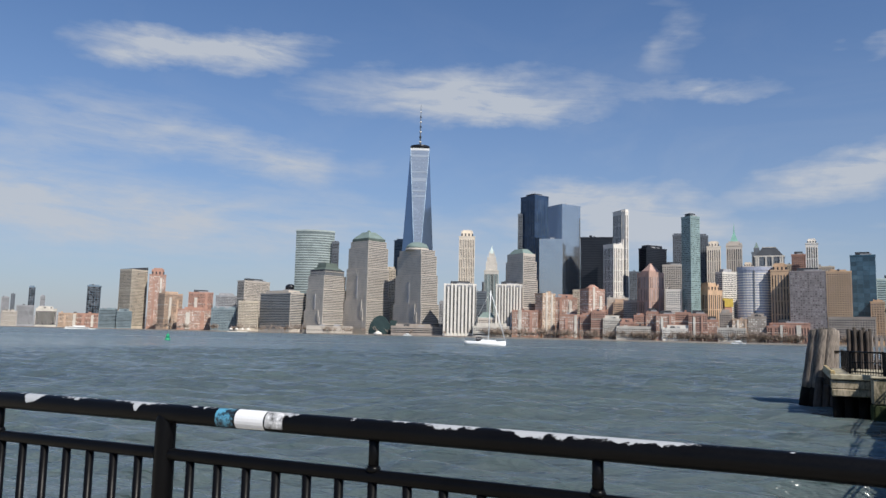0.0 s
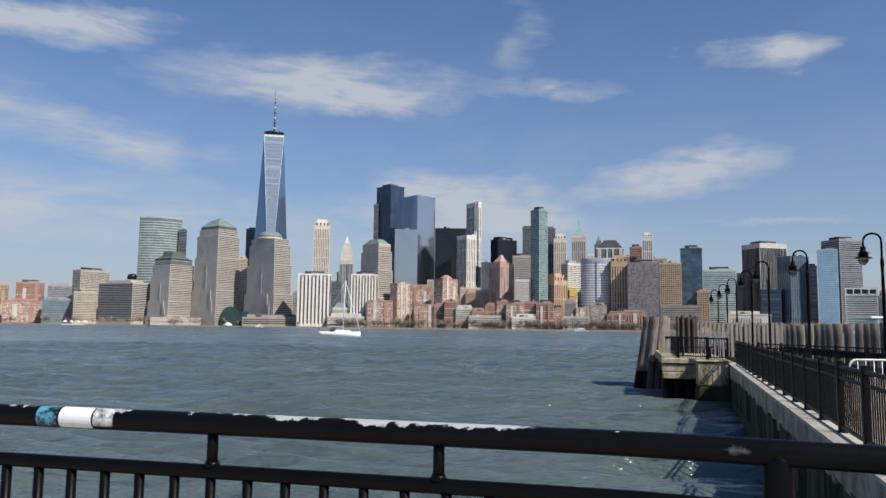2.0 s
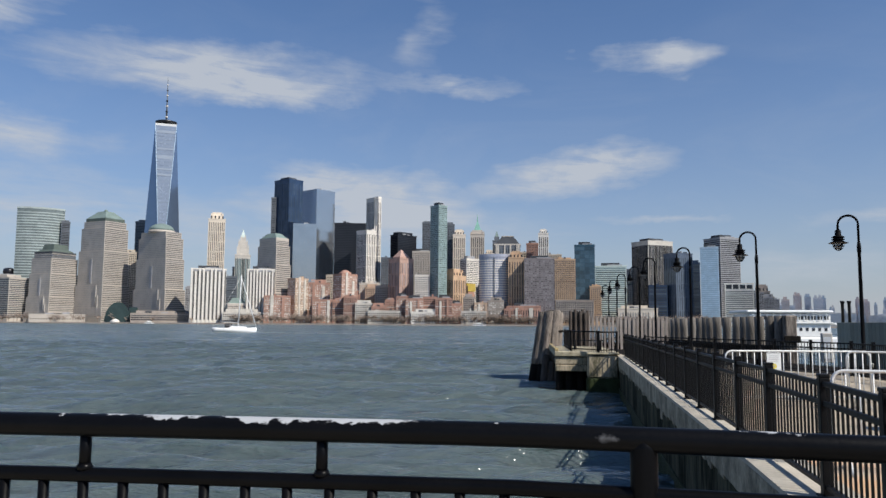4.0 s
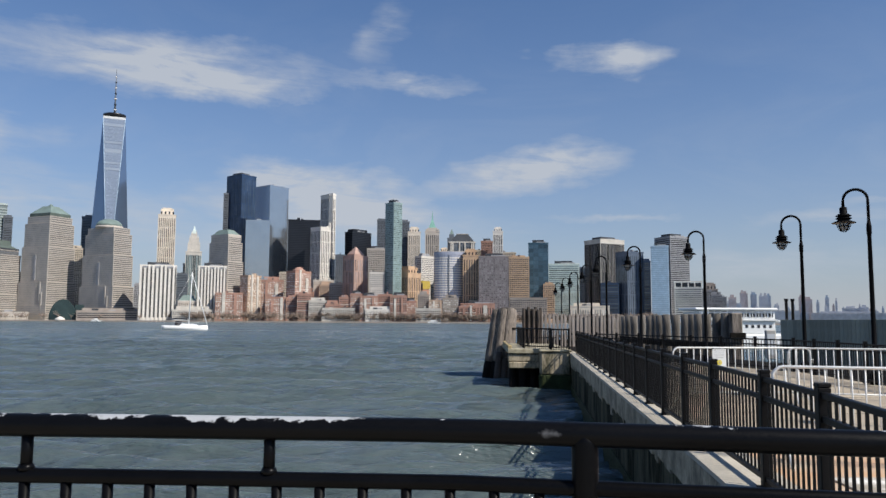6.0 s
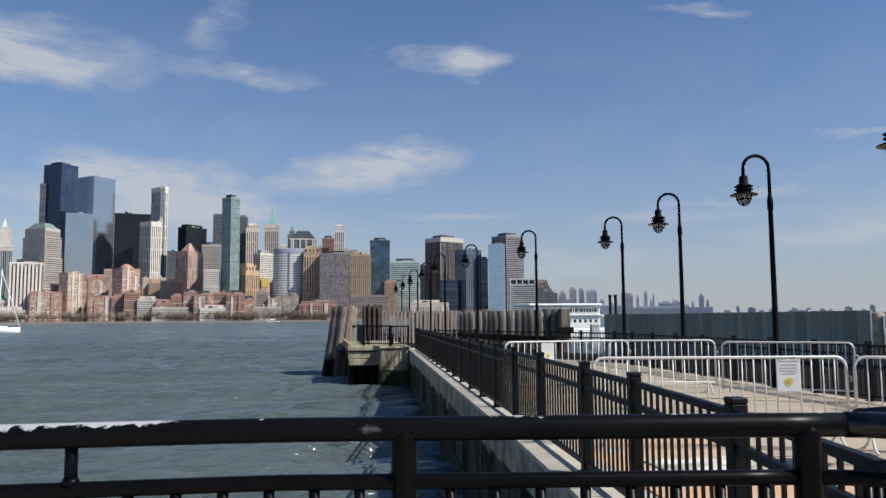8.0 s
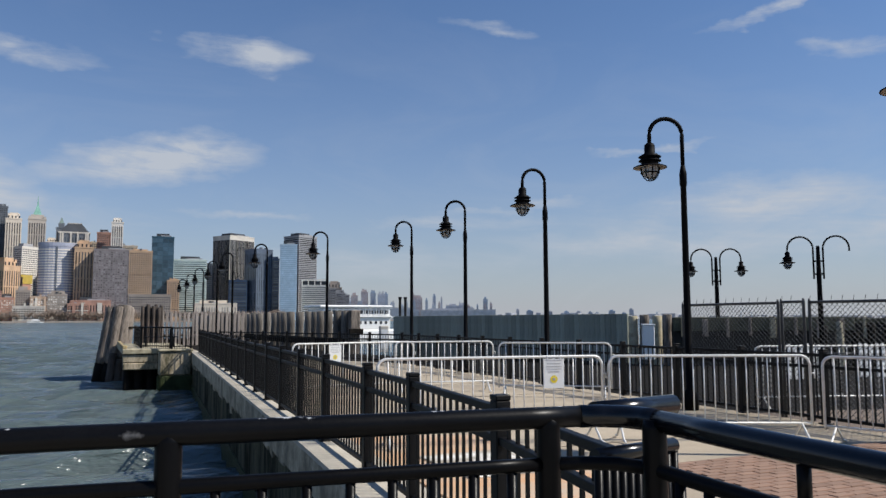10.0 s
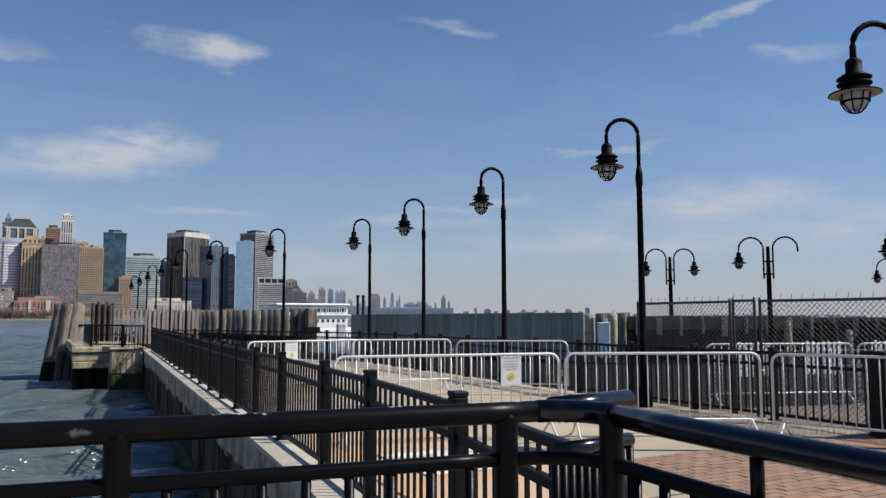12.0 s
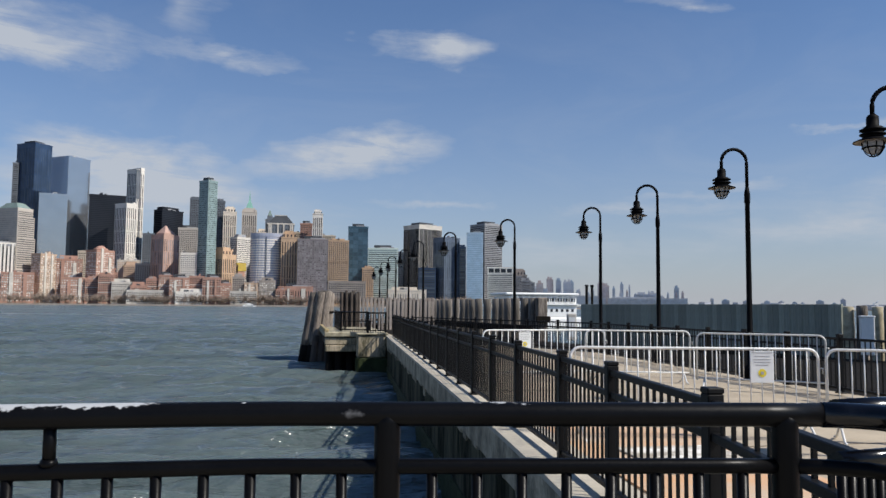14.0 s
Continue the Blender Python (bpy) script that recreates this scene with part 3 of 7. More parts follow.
def tower_top(ob, top, a, b, h, wall):
    if top == "box":
        part("penthouse", box(-a * 0.3, -b * 0.25, h, a * 0.28, b * 0.3, h + 6.5), ROOFDARK, ob)
        part("rooftop_plant", box(-a * 0.1, -b * 0.36, h, a * 0.36, -b * 0.27, h + 3.2), GREY, ob)
    elif top == "crown":
        part("crown", box(-a * 0.38, -b * 0.38, h, a * 0.38, b * 0.38, h + a * 0.24), wall, ob)
        part("upper_crown", box(-a * 0.27, -b * 0.27, h + a * 0.24, a * 0.27, b * 0.27, h + a * 0.44), wall, ob)
        for sx in (-0.42, -0.2, 0.02, 0.24):
            part("crown_slot", box(a * (sx + 0.06), -b * 0.38 - 0.4, h + 1, a * (sx + 0.14), -b * 0.38 + 0.1, h + a * 0.2), DARKWIN, ob)
        for sx in (-1, 1):
            part("pinnacle", box(sx * a * 0.32 - a * 0.05, -b * 0.37, h + a * 0.24, sx * a * 0.32 + a * 0.05, -b * 0.37 + a * 0.1, h + a * 0.36), wall, ob)
    elif top == "spire":
        part("upper_stage", box(-a * 0.3, -b * 0.3, h, a * 0.3, b * 0.3, h + a * 0.5), wall, ob)
        part("spire", taper(a * 0.5, b * 0.5, h + a * 0.5, a * 0.05, b * 0.05, h + a * 1.15), VERDIGRIS, ob)
    elif top == "frame":
        for u in (-0.5, -0.26, -0.02, 0.22, 0.46):
            part("frame_post", box(a * u, -b / 2 - 1.2, h, a * (u + 0.04), -b / 2 + 0.4, h + 9), WHITE, ob)
        part("frame_beam", box(-a * 0.52, -b / 2 - 1.4, h + 9, a * 0.52, -b / 2 + 0.8, h + 11.5), WHITE, ob)
        part("roof_screen", box(-a * 0.46, -b / 2 + 1, h, a * 0.46, b / 2 - 1, h + 8), ROOFDARK, ob)
    elif top == "gothic":
        z = h
        for f, d in ((0.40, 0.5), (0.31, 0.42), (0.2, 0.3)):
            part("stepped_stage", box(-a * f, -b * f, z, a * f, b * f, z + a * d), wall, ob)
            for sx in (-1, 1):
                part("pinnacle", taper(a * 0.07, a * 0.07, z + a * d, 0.3, 0.3, z + a * (d + 0.2)), wall, ob).location = (sx * a * (f - 0.05), -b * (f - 0.05), 0)
            z += a * d
        part("spire", taper(a * 0.3, b * 0.3, z, 0.5, 0.5, z + a * 0.55), PALEG, ob, "pale green copper spire")
    elif top == "unfinished":
        part("open_frame", box(-a * 0.5, -b * 0.3, h, a * 0.02, b * 0.4, h + 1.5), SLATE, ob, "dark unfinished top storeys")
        part("core_wall", box(a * 0.05, -b * 0.5, h - 1, a * 0.5, b * 0.2, h + 5), wall, ob)
        part("dark_flank", box(-a * 0.5 + 0.3, -b / 2 - 0.9, h * 0.78, a * 0.02, -b / 2 - 0.3, h), SLATE, ob)
        part("hoist_mast", box(-a * 0.1, -b / 2 - 2.0, h * 0.3, -a * 0.02, -b / 2 - 0.95, h + 4), GREY, ob)
    elif top == "scaffold":
        part("penthouse", box(-a * 0.3, -b * 0.25, h, a * 0.28, b * 0.3, h + 6.5), GREY, ob)
        part("scaffold_wrap", box(-a * 0.62, -b / 2 - 5, h * 0.50, a * 0.1, -b / 2 - 0.6, h * 0.62), SCAFFOLD, ob, "yellow wrapped scaffold")
        part("red_hoarding", box(-a * 0.5, -b / 2 - 4, h * 0.12, a * 0.05, -b / 2 - 0.6, h * 0.495), BRICK, ob)
    elif top == "greenspire":
        part("upper_stage", box(-a * 0.36, -b * 0.36, h, a * 0.36, b * 0.36, h + a * 0.28), wall, ob)
        for sx, sy in ((-1, -1), (1, -1)):
            part("corner_turret", box(sx * a * 0.42 - 2, sy * b * 0.42 - 2, h, sx * a * 0.42 + 2, sy * b * 0.42 + 2, h + a * 0.16), wall, ob)
        part("pyramid_roof", taper(a * 0.5, b * 0.5, h + a * 0.28, a * 0.12, b * 0.12, h + a * 0.85), TURQUOISE, ob, "bright green copper pyramid roof")
        part("spire", taper(a * 0.11, b * 0.11, h + a * 0.85, 0.4, 0.4, h + a * 1.5), TURQUOISE, ob)
    elif top == "pyramid":
        part("upper_stage", box(-a * 0.34, -b * 0.34, h, a * 0.34, b * 0.34, h + 4), wall, ob)
        part("pyramid_roof", taper(a * 0.66, b * 0.66, h + 4, 1.5, 1.5, h + a * 0.52), REDSTONE, ob)
    elif top == "hip":
        part("cornice", box(-a * 0.52, -b * 0.52, h, a * 0.52, b * 0.52, h + a * 0.05), PALE, ob)
        part("hipped_roof", taper(a * 0.94, b * 0.94, h + a * 0.05, a * 0.46, b * 0.46, h + a * 0.36), VERDIGRIS if wall is STONE else ROOFDARK, ob)
        if wall is not STONE:
            part("roof_ridge", box(-a * 0.24, -b * 0.24, h + a * 0.36, a * 0.24, b * 0.24, h + a * 0.385), PALE, ob)
            for u in (-0.47, -0.40, -0.14, 0.08, 0.34, 0.41):
                part("column", box(a * u, -b / 2 - 1.5, h - a * 0.34, a * (u + 0.055), -b / 2 - 0.4, h - 0.2), PALE, ob)
            part("column_ledge", box(-a * 0.52, -b / 2 - 1.8, h - a * 0.38, a * 0.52, -b / 2 + 0.1, h - a * 0.34), PALE, ob)
    elif top == "slope":
        bm = bmesh.new()
        add_box(bm, -a * 0.5, -b * 0.5, h, a * 0.5, b * 0.5, h + 9)
        for v in bm.verts:
            if v.co.z > h + 1 and v.co.x < 0:
                v.co.z = h + 1.5
        part("sloped_roof", bm, ROOFDARK, ob)
    elif top == "drum":
        part("roof_drum", lathe([(a * 0.36, h), (a * 0.36, h + 9), (a * 0.3, h + 13), (a * 0.1, h + 15)], 16), BLACKB, ob)
    elif top == "dome":
        part("rounded_crown", lathe([(a * 0.3, h), (a * 0.3, h + 4)] + dome_rings(a * 0.22, a * 0.13, h + 4, 4), 16), wall, ob)


def tower(x, y, a, b, h, turn, label, wall, win, style, top=""):
    """A city building: body, parapet, window panels on the faces that look over the water, rooftop."""
    tall = h > 60
    ob = thing("tower" if tall else "building", label, "skyscraper" if h > 120 else "building", pose(x, y, BASE, 0, 0, turn))
    part("wall", box(-a / 2, -b / 2, -1, a / 2, b / 2, h), wall, ob)
    part("parapet", box(-a / 2 - 0.5, -b / 2 - 0.5, h - 1.6, a / 2 + 0.5, b / 2 + 0.5, h + 0.7), wall, ob)
    slot = 0.38 if wall is PALE else 0.1 if wall is NAVY else 0.17
    part("window_field", openings(style, a, 3, h - 3, 0, b / 2, 0.35, slot), win, ob, kind="stuff")
    if abs(((turn + math.degrees(math.atan2(x, y))) % 360)) > 8 and (turn + math.degrees(math.atan2(x, y))) % 360 < 300:
        part("window_field", openings(style, b, 3, h - 3, 1, a / 2, 0.35, slot), win, ob, kind="stuff")
    if tall and a > 18:
        part("plinth", box(-a / 2 - 1.0, -b / 2 - 1.0, -1, a / 2 + 1.0, b / 2 + 1.0, 6), wall, ob)
    tower_top(ob, top, a, b, h, wall)
    # rooftop clutter and a setback storey where the top is plain
    rg = random.Random(int(abs(x) * 7 + h * 13))
    if not top:
        if rg.random() < 0.6 and a > 14:
            part("setback_storey", box(-a * rg.uniform(0.3, 0.42), -b * 0.34, h, a * rg.uniform(0.25, 0.42), b * 0.4, h + rg.uniform(3, 7)), wall, ob)
        for _ in range(2):
            u, w = rg.uniform(-0.4, 0.25), rg.uniform(0.06, 0.16)
            part("rooftop_plant", box(a * u, -b * 0.42, h, a * (u + w), -b * 0.2, h + rg.uniform(2, 5)), rg.choice((GREY, ROOFDARK, wall)), ob)
    if style == "grid" and h < 160:
        for k in range(1, 3):
            zz = h * k / 3 + rg.uniform(-3, 3)
            part("string_course", box(-a / 2 - 0.45, -b / 2 - 0.45, zz, a / 2 + 0.45, b / 2 + 0.45, zz + 1.0), PALE if wall in (BRICK, BRICK2, REDSTONE) else wall, ob)
    if wall is WHITE and style == "ribs" and a > 30:
        # deep stacked bays, their flanks in shade
        for k in range(9):
            u = -0.5 + k / 9
            part("projecting_bay", box(a * (u + 0.004), -b / 2 - 2.6, -1, a * (u + 0.062), -b / 2 + 0.1, h - 1 - 5 * (k % 3 == 1)), wall, ob)
            part("window_strip", box(a * (u + 0.066), -b / 2 - 0.6, 4, a * (u + 0.104), -b / 2 + 0.1, h - 5), WFCBAND, ob)
        part("roof_band", box(-a / 2 + 1, -b / 2 - 0.7, h - 5, a / 2 - 1, -b / 2 + 0.1, h - 1.7), GREY, ob)
    if wall in (BRICK, BRICK2) and a > 30:
        for u in (-0.26, 0.16):
            part("projecting_bay", box(a * u, -b / 2 - 1.6, 2, a * (u + 0.12), -b / 2 + 0.1, h * rg.uniform(0.82, 1.04)), PALE if rg.random() < 0.5 else wall, ob)
    return ob


def fartower(x, y, a, b, h, turn, label, wall):
    ob = thing("building", label, "building", pose(x, y, BASE, 0, 0, turn))
    part("wall", box(-a / 2, -b / 2, -1, a / 2, b / 2, h), wall, ob)
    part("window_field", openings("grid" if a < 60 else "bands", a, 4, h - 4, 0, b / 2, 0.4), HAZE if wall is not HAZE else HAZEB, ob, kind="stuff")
    part("penthouse", box(-a * 0.28, -b * 0.25, h, a * 0.2, b * 0.25, h + min(9, h * 0.12)), wall, ob)


def wfc(x, y, a, b, h, turn, label, crown):
    """A granite-to-glass office tower with setbacks and a geometric copper crown."""
    ob = thing("office_tower", label, "skyscraper", pose(x, y, BASE, 0, 0, turn))
    tiers = [(1.16, 0, 0.14), (1.10, 0.14, 0.36), (1.02, 0.36, 0.70), (0.95, 0.70, 0.93), (0.86, 0.93, 1.0)]
    for k, (s, f0, f1) in enumerate(tiers):
        aa, bb = a * s, b * s
        part("tier", box(-aa / 2, -bb / 2, h * f0 - (1 if not f0 else 0), aa / 2, bb / 2, h * f1), STONE if k < 4 else SLATE if crown == "mastaba" else STONE, ob)
        part("window_field", openings("bands", aa, h * f0 + 1, h * f1 - 0.8, 0, bb / 2), WFCBAND, ob, kind="stuff")
        part("window_field", openings("bands" if k > 2 else "grid", bb, h * f0 + 1, h * f1 - 0.8, 1, aa / 2, 0.2), WFCPANE, ob, kind="stuff")
        part("ledge", box(-aa / 2 - 0.15, -bb / 2 - 0.4, h * f1 - 0.8, aa / 2 + 0.15, bb / 2 + 0.15, h * f1 + 0.3), STONE, ob)
    # tall bays of pale glass that step down one corner
    for k in range(2):
        part("glazed_bay", box(-a * 0.58 - 0.4, b * (-0.40 + 0.07 * k), h * (0.08 + 0.09 * k), -a * 0.55, b * (-0.365 + 0.07 * k), h * (0.26 + 0.1 * k)), WFCPANE, ob)
    part("corner_notch", box(-a * 0.53, -b * 0.06, h * 0.38, -a * 0.47, b * 0.02, h * 0.62), GREY, ob)
    aa, bb = a * 0.94, b * 0.94
    s = 0.4 * (aa + bb)
    if crown == "mastaba":
        part("crown_base", box(-aa * 0.46, -bb * 0.46, h, aa * 0.46, bb * 0.46, h + 4), ROOFDARK, ob)
        part("stepped_roof", taper(aa * 0.84, bb * 0.84, h + 4, aa * 0.66, bb * 0.66, h + 9), DARKCOPPER, ob, "dark green copper truncated pyramid")
        part("upper_roof", taper(aa * 0.6, bb * 0.6, h + 9, aa * 0.5, bb * 0.5, h + 20), DARKCOPPER, ob)
    elif crown == "pyramid":
        part("crown_base", box(-aa * 0.42, -bb * 0.42, h, aa * 0.42, bb * 0.42, h + 7), DARKCOPPER, ob)
        part("stepped_roof", taper(aa * 0.84, bb * 0.84, h + 7, aa * 0.34, bb * 0.34, h + 23), VERDIGRIS, ob, "green copper stepped pyramid")
        part("finial", lathe([(4, h + 24), (4, h + 26), (1, h + 28.5)], 12), VERDIGRIS, ob)
    elif crown == "dome":
        part("crown_base", lathe([(s * 0.52, h), (s * 0.52, h + 5)], 24), STONE, ob)
        part("copper_dome", lathe(dome_rings(s * 0.5, 15, h + 5), 24), VERDIGRIS, ob, "grey green copper dome")
    else:
        part("crown_base", box(-aa * 0.46, -bb * 0.46, h, aa * 0.46, bb * 0.46, h + 5), STONE, ob)
        part("copper_roof", taper(aa * 0.84, bb * 0.84, h + 5, aa * 0.45, bb * 0.45, h + 15), VERDIGRIS, ob, "pale green copper roof")


def goldman(x, y, a, b, h, turn, label):
    """A tower with a bowed glass front, banded floor by floor."""
    ob = thing("office_tower", label, "skyscraper", pose(x, y, BASE, 0, 0, turn))

    def bow(z0, z1, grow):
        bm = bmesh.new()
        n = 14
        ring = []
        for i in range(n + 1):
            u = -1 + 2 * i / n
            ring.append((u * (a / 2 + grow), -b / 2 + 14 * u * u - grow))
        ring += [(a / 2 + grow, b / 2), (-a / 2 - grow, b / 2)]
        lo, hi = [bm.verts.new((*p, z0)) for p in ring], [bm.verts.new((*p, z1)) for p in ring]
        k = len(ring)
        for i in range(k):
            bm.faces.new((lo[i], lo[(i + 1) % k], hi[(i + 1) % k], hi[i]))
        bm.faces.new(lo[::-1])
        bm.faces.new(hi)
        return bm

    part("wall", bow(-1, h, 0), GOLDGLASS, ob)
    for i in range(40):
        part("floor_band", bow(4 + i * (h - 8) / 40, 4 + (i + 0.38) * (h - 8) / 40, 0.5), TEAL if i < 12 else GOLDBAND, ob)
    part("roof_rim", bow(h - 1, h + 3, 0.8), GOLDBAND, ob)


def round_tower(x, y, a, b, h, turn, label):
    ob = thing("hotel_tower", label, "skyscraper", pose(x, y, BASE, 0, 0, turn))
    squash = Matrix.Diagonal((1, 0.6, 1, 1))
    part("wall", lathe([(a / 2, -1), (a / 2, h)], 28, squash, False), LILAC, ob)
    for i in range(26):
        z = 6 + i * (h - 12) / 26
        part("floor_band", lathe([(a / 2 + 0.5, z), (a / 2 + 0.5, z + (h - 12) / 26 * 0.42)], 28, squash, False), WHITE, ob)
    part("flat_cap", lathe([(a / 2 + 0.9, h - 4), (a / 2 + 0.9, h + 2.5)], 28, squash, False), LILAC, ob)
    part("center_seam", box(-1, -a * 0.3 - 1.2, 4, 1, -a * 0.3 + 2, h - 5), SLATE, ob)


def wintergarden(x, y, a, b, h, turn, label):
    ob = thing("winter_garden", label, "pavilion", pose(x, y, BASE, 0, 0, turn))
    for i, (r, y0, y1) in enumerate(((h, -b / 2, b * 0.1), (h * 0.86, -b * 0.62, -b / 2), (h * 0.7, -b * 0.75, -b * 0.62))):
        bm = bmesh.new()
        rings = []
        for yy in (y0, y1):
            rings.append([bm.verts.new((math.cos(math.pi * k / 12) * a / 2 * r / h, yy, max(-1, math.sin(math.pi * k / 12) * r))) for k in range(13)])
        for k in range(12):
            bm.faces.new((rings[0][k], rings[0][k + 1], rings[1][k + 1], rings[1][k]))
        bm.faces.new(rings[0])
        bm.faces.new(rings[1][::-1])
        part("glass_vault", bm, DARKGREEN, ob)
    part("wing", box(a * 0.42, -b * 0.3, -1, a * 0.75, b * 0.3, h * 0.75), DARKGREEN, ob)
    part("tent_roof", lathe([(9, -1), (8, 3), (1, 7)], 12, Matrix.Translation((-4, -b * 0.9, 0))), WHITE, ob, "small white tent roof")


def supertall(x, y, a, b, h, turn, label):
    """A square base that turns through eight triangles into a square roof set at 45 degrees, ring and mast above."""
    ob = thing("glass_skyscraper", label, "skyscraper", pose(x, y, BASE, 0, 0, turn - 40))
    w = (a * math.cos(radians(40)) + b * math.sin(radians(40))) * 0.9
    r = w / 2
    bm = bmesh.new()
    z0 = 56
    lo = [bm.verts.new((sx * r, sy * r, z0)) for sx, sy in ((-1, -1), (1, -1), (1, 1), (-1, 1))]
    hi = [bm.verts.new(p) for p in ((0, -r, h), (r, 0, h), (0, r, h), (-r, 0, h))]
    base = [bm.verts.new((sx * r, sy * r, -1)) for sx, sy in ((-1, -1), (1, -1), (1, 1), (-1, 1))]
    for i in range(4):
        bm.faces.new((base[i], base[(i + 1) % 4], lo[(i + 1) % 4], lo[i]))
    bm.faces.new(base[::-1])
    bm.faces.new(hi)
    ups, downs = [], []
    for i in range(4):
        ups.append((lo[i], lo[(i + 1) % 4], hi[i]))
        downs.append((hi[i], lo[(i + 1) % 4], hi[(i + 1) % 4]))
    for t in ups + downs:
        bm.faces.new(t)
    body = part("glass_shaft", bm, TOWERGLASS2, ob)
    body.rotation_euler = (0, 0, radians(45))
    # the pale wide face narrowing towards the ground, floor by floor, light painted in
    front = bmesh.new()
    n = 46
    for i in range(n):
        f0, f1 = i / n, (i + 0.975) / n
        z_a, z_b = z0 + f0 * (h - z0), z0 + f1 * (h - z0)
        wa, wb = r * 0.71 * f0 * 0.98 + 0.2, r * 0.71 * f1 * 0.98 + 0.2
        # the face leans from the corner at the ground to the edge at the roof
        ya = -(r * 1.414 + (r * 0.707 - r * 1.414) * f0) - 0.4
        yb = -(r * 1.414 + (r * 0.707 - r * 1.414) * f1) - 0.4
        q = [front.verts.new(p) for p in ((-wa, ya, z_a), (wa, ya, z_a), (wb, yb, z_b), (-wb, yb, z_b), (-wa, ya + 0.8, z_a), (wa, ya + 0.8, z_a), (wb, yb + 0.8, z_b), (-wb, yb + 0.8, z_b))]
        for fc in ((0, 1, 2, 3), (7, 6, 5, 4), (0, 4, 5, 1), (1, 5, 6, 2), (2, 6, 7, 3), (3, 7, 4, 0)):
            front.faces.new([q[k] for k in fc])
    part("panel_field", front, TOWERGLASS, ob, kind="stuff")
    # pale mechanical floors near the roof and slim edge trims on the front face
    for f0, f1 in ((0.70, 0.712), (0.735, 0.745), (0.80, 0.822), (0.855, 0.865), (0.955, 0.97)):
        z_a, z_b, wa = z0 + f0 * (h - z0), z0 + f1 * (h - z0), r * 0.71 * f0 * 0.9
        yb = -(r * 1.414 - r * 0.707 * f1) - 1.1
        part("mechanical_floor", box(-wa, yb, z_a, wa, yb + 3.5, z_b), TOWERBAND, ob)
    for sx in (-1, 1):
        part("edge_trim", tube([(0, -r * 1.414 - 0.5, z0), (sx * r * 0.70, -r * 0.707 - 0.5, h)], 0.7, 4), PALEBLUE, ob)
    part("parapet", box(-r * 0.71, -r * 0.71, h - 2, r * 0.71, r * 0.71, h + 5), GALV, ob)
    part("communications_ring", lathe([(r * 0.62, h + 8), (r * 0.74, h + 10), (r * 0.74, h + 14), (r * 0.5, h + 16)], 24), BLACKB, ob, "dark communications ring")
    for k in range(8):
        q = 2 * math.pi * k / 8
        part("ring_strut", tube([(r * 0.55 * math.cos(q), r * 0.55 * math.sin(q), h + 4), (r * 0.62 * math.cos(q), r * 0.62 * math.sin(q), h + 10)], 0.7, 6), BLACKB, ob)
    mast = part("mast", tube([(0, 0, h + 4), (0, 0, h + 60), (0, 0, h + 119)], 2.3, 8, 0.5), SLATE, ob)
    for k in range(7):
        part("mast_collar", lathe([(3.0 - 0.25 * k, h + 24 + k * 12.5), (3.0 - 0.25 * k, h + 27 + k * 12.5)], 8), BLACKB if k % 2 else WHITE, mast)


# far end, upriver
tower(-2629, 1907, 24.8, 24.8, 103.6, 53.2, "grey slab tower far upriver", GREY, DARKWIN, "grid")
tower(-2721, 2004, 14.9, 14.9, 121.9, 52.8, "dark slim tower far upriver", SLATE, DARKWIN, "grid")
tower(-3014, 2308, 25.6, 25.6, 169.2, 51.8, "pale blue glass tower far upriver", BLUEGLASS, DARKWIN, "curtain")
tower(-2814, 2206, 18.3, 18.3, 122.8, 51.1, "grey slim tower far upriver", GREY, DARKWIN, "grid")
tower(-2394, 1812, 53.3, 40.6, 70.1, 52.0, "low grey office block far upriver", GREY, DARKWIN, "grid")
tower(-2335, 1712, 44.2, 40.6, 47.8, 52.9, "low mixed grey waterfront block", STONE, DARKWIN, "grid")
tower(-1912, 1513, 52.5, 40.6, 49.9, 50.8, "pale stone ventilation tower by the water", PALE, DARKWIN, "ribs")
tower(-1891, 1573, 57.2, 40.6, 40.0, 49.5, "low brown brick waterfront building", BRICK2, DARKWIN, "grid")
tower(-1795, 1553, 53.5, 40.6, 38.7, 48.3, "low red brick waterfront building", BRICK, DARKWIN, "grid")
tower(-2075, 1813, 41.2, 40.6, 135.5, 48.1, "blue glass tower behind brick buildings", BLUEGLASS, DARKWIN, "curtain")
tower(-1650, 1494, 48.5, 40.6, 49.8, 47.1, "low grey glass waterfront building", TEAL, GLASS, "bands")
tower(-1584, 1507, 51.3, 45.8, 153.3, 85.8, "tall beige apartment tower with a sloped roof", BEIGE, DARKWIN, "grid", "slope")
tower(-1550, 1452, 35.3, 35.3, 43.3, 46.1, "low grey glass building beside the beige tower", TEAL, GLASS, "bands")
tower(-1527, 1534, 41.2, 40.6, 141.8, 44.1, "orange brick apartment tower", BRICK, PALEW, "grid", "crown")
tower(-1434, 1488, 55.3, 24.4, 89.7, 83.6, "tan brick apartment building with rounded top", BRICK2, DARKWIN, "grid")
tower(-1360, 1515, 58.7, 40.6, 93.7, 41.2, "red brick apartment tower with flat cap", BRICK, DARKWIN, "grid", "box")
tower(-1331, 1465, 80.0, 40.6, 50.0, 41.5, "low red brick apartment block", BRICK, PALEW, "grid")
tower(-1277, 1515, 52.9, 40.6, 85.5, 39.4, "grey apartment tower with dark windows", GREY, DARKWIN, "grid")
tower(-1236, 1465, 66.5, 40.6, 52.1, 39.4, "low grey green waterfront block", TEAL, GLASS, "grid")
tower(-1185, 1500, 77.7, 25.9, 119.2, 78.3, "grey and tan apartment tower", STONE, DARKWIN, "grid", "box")
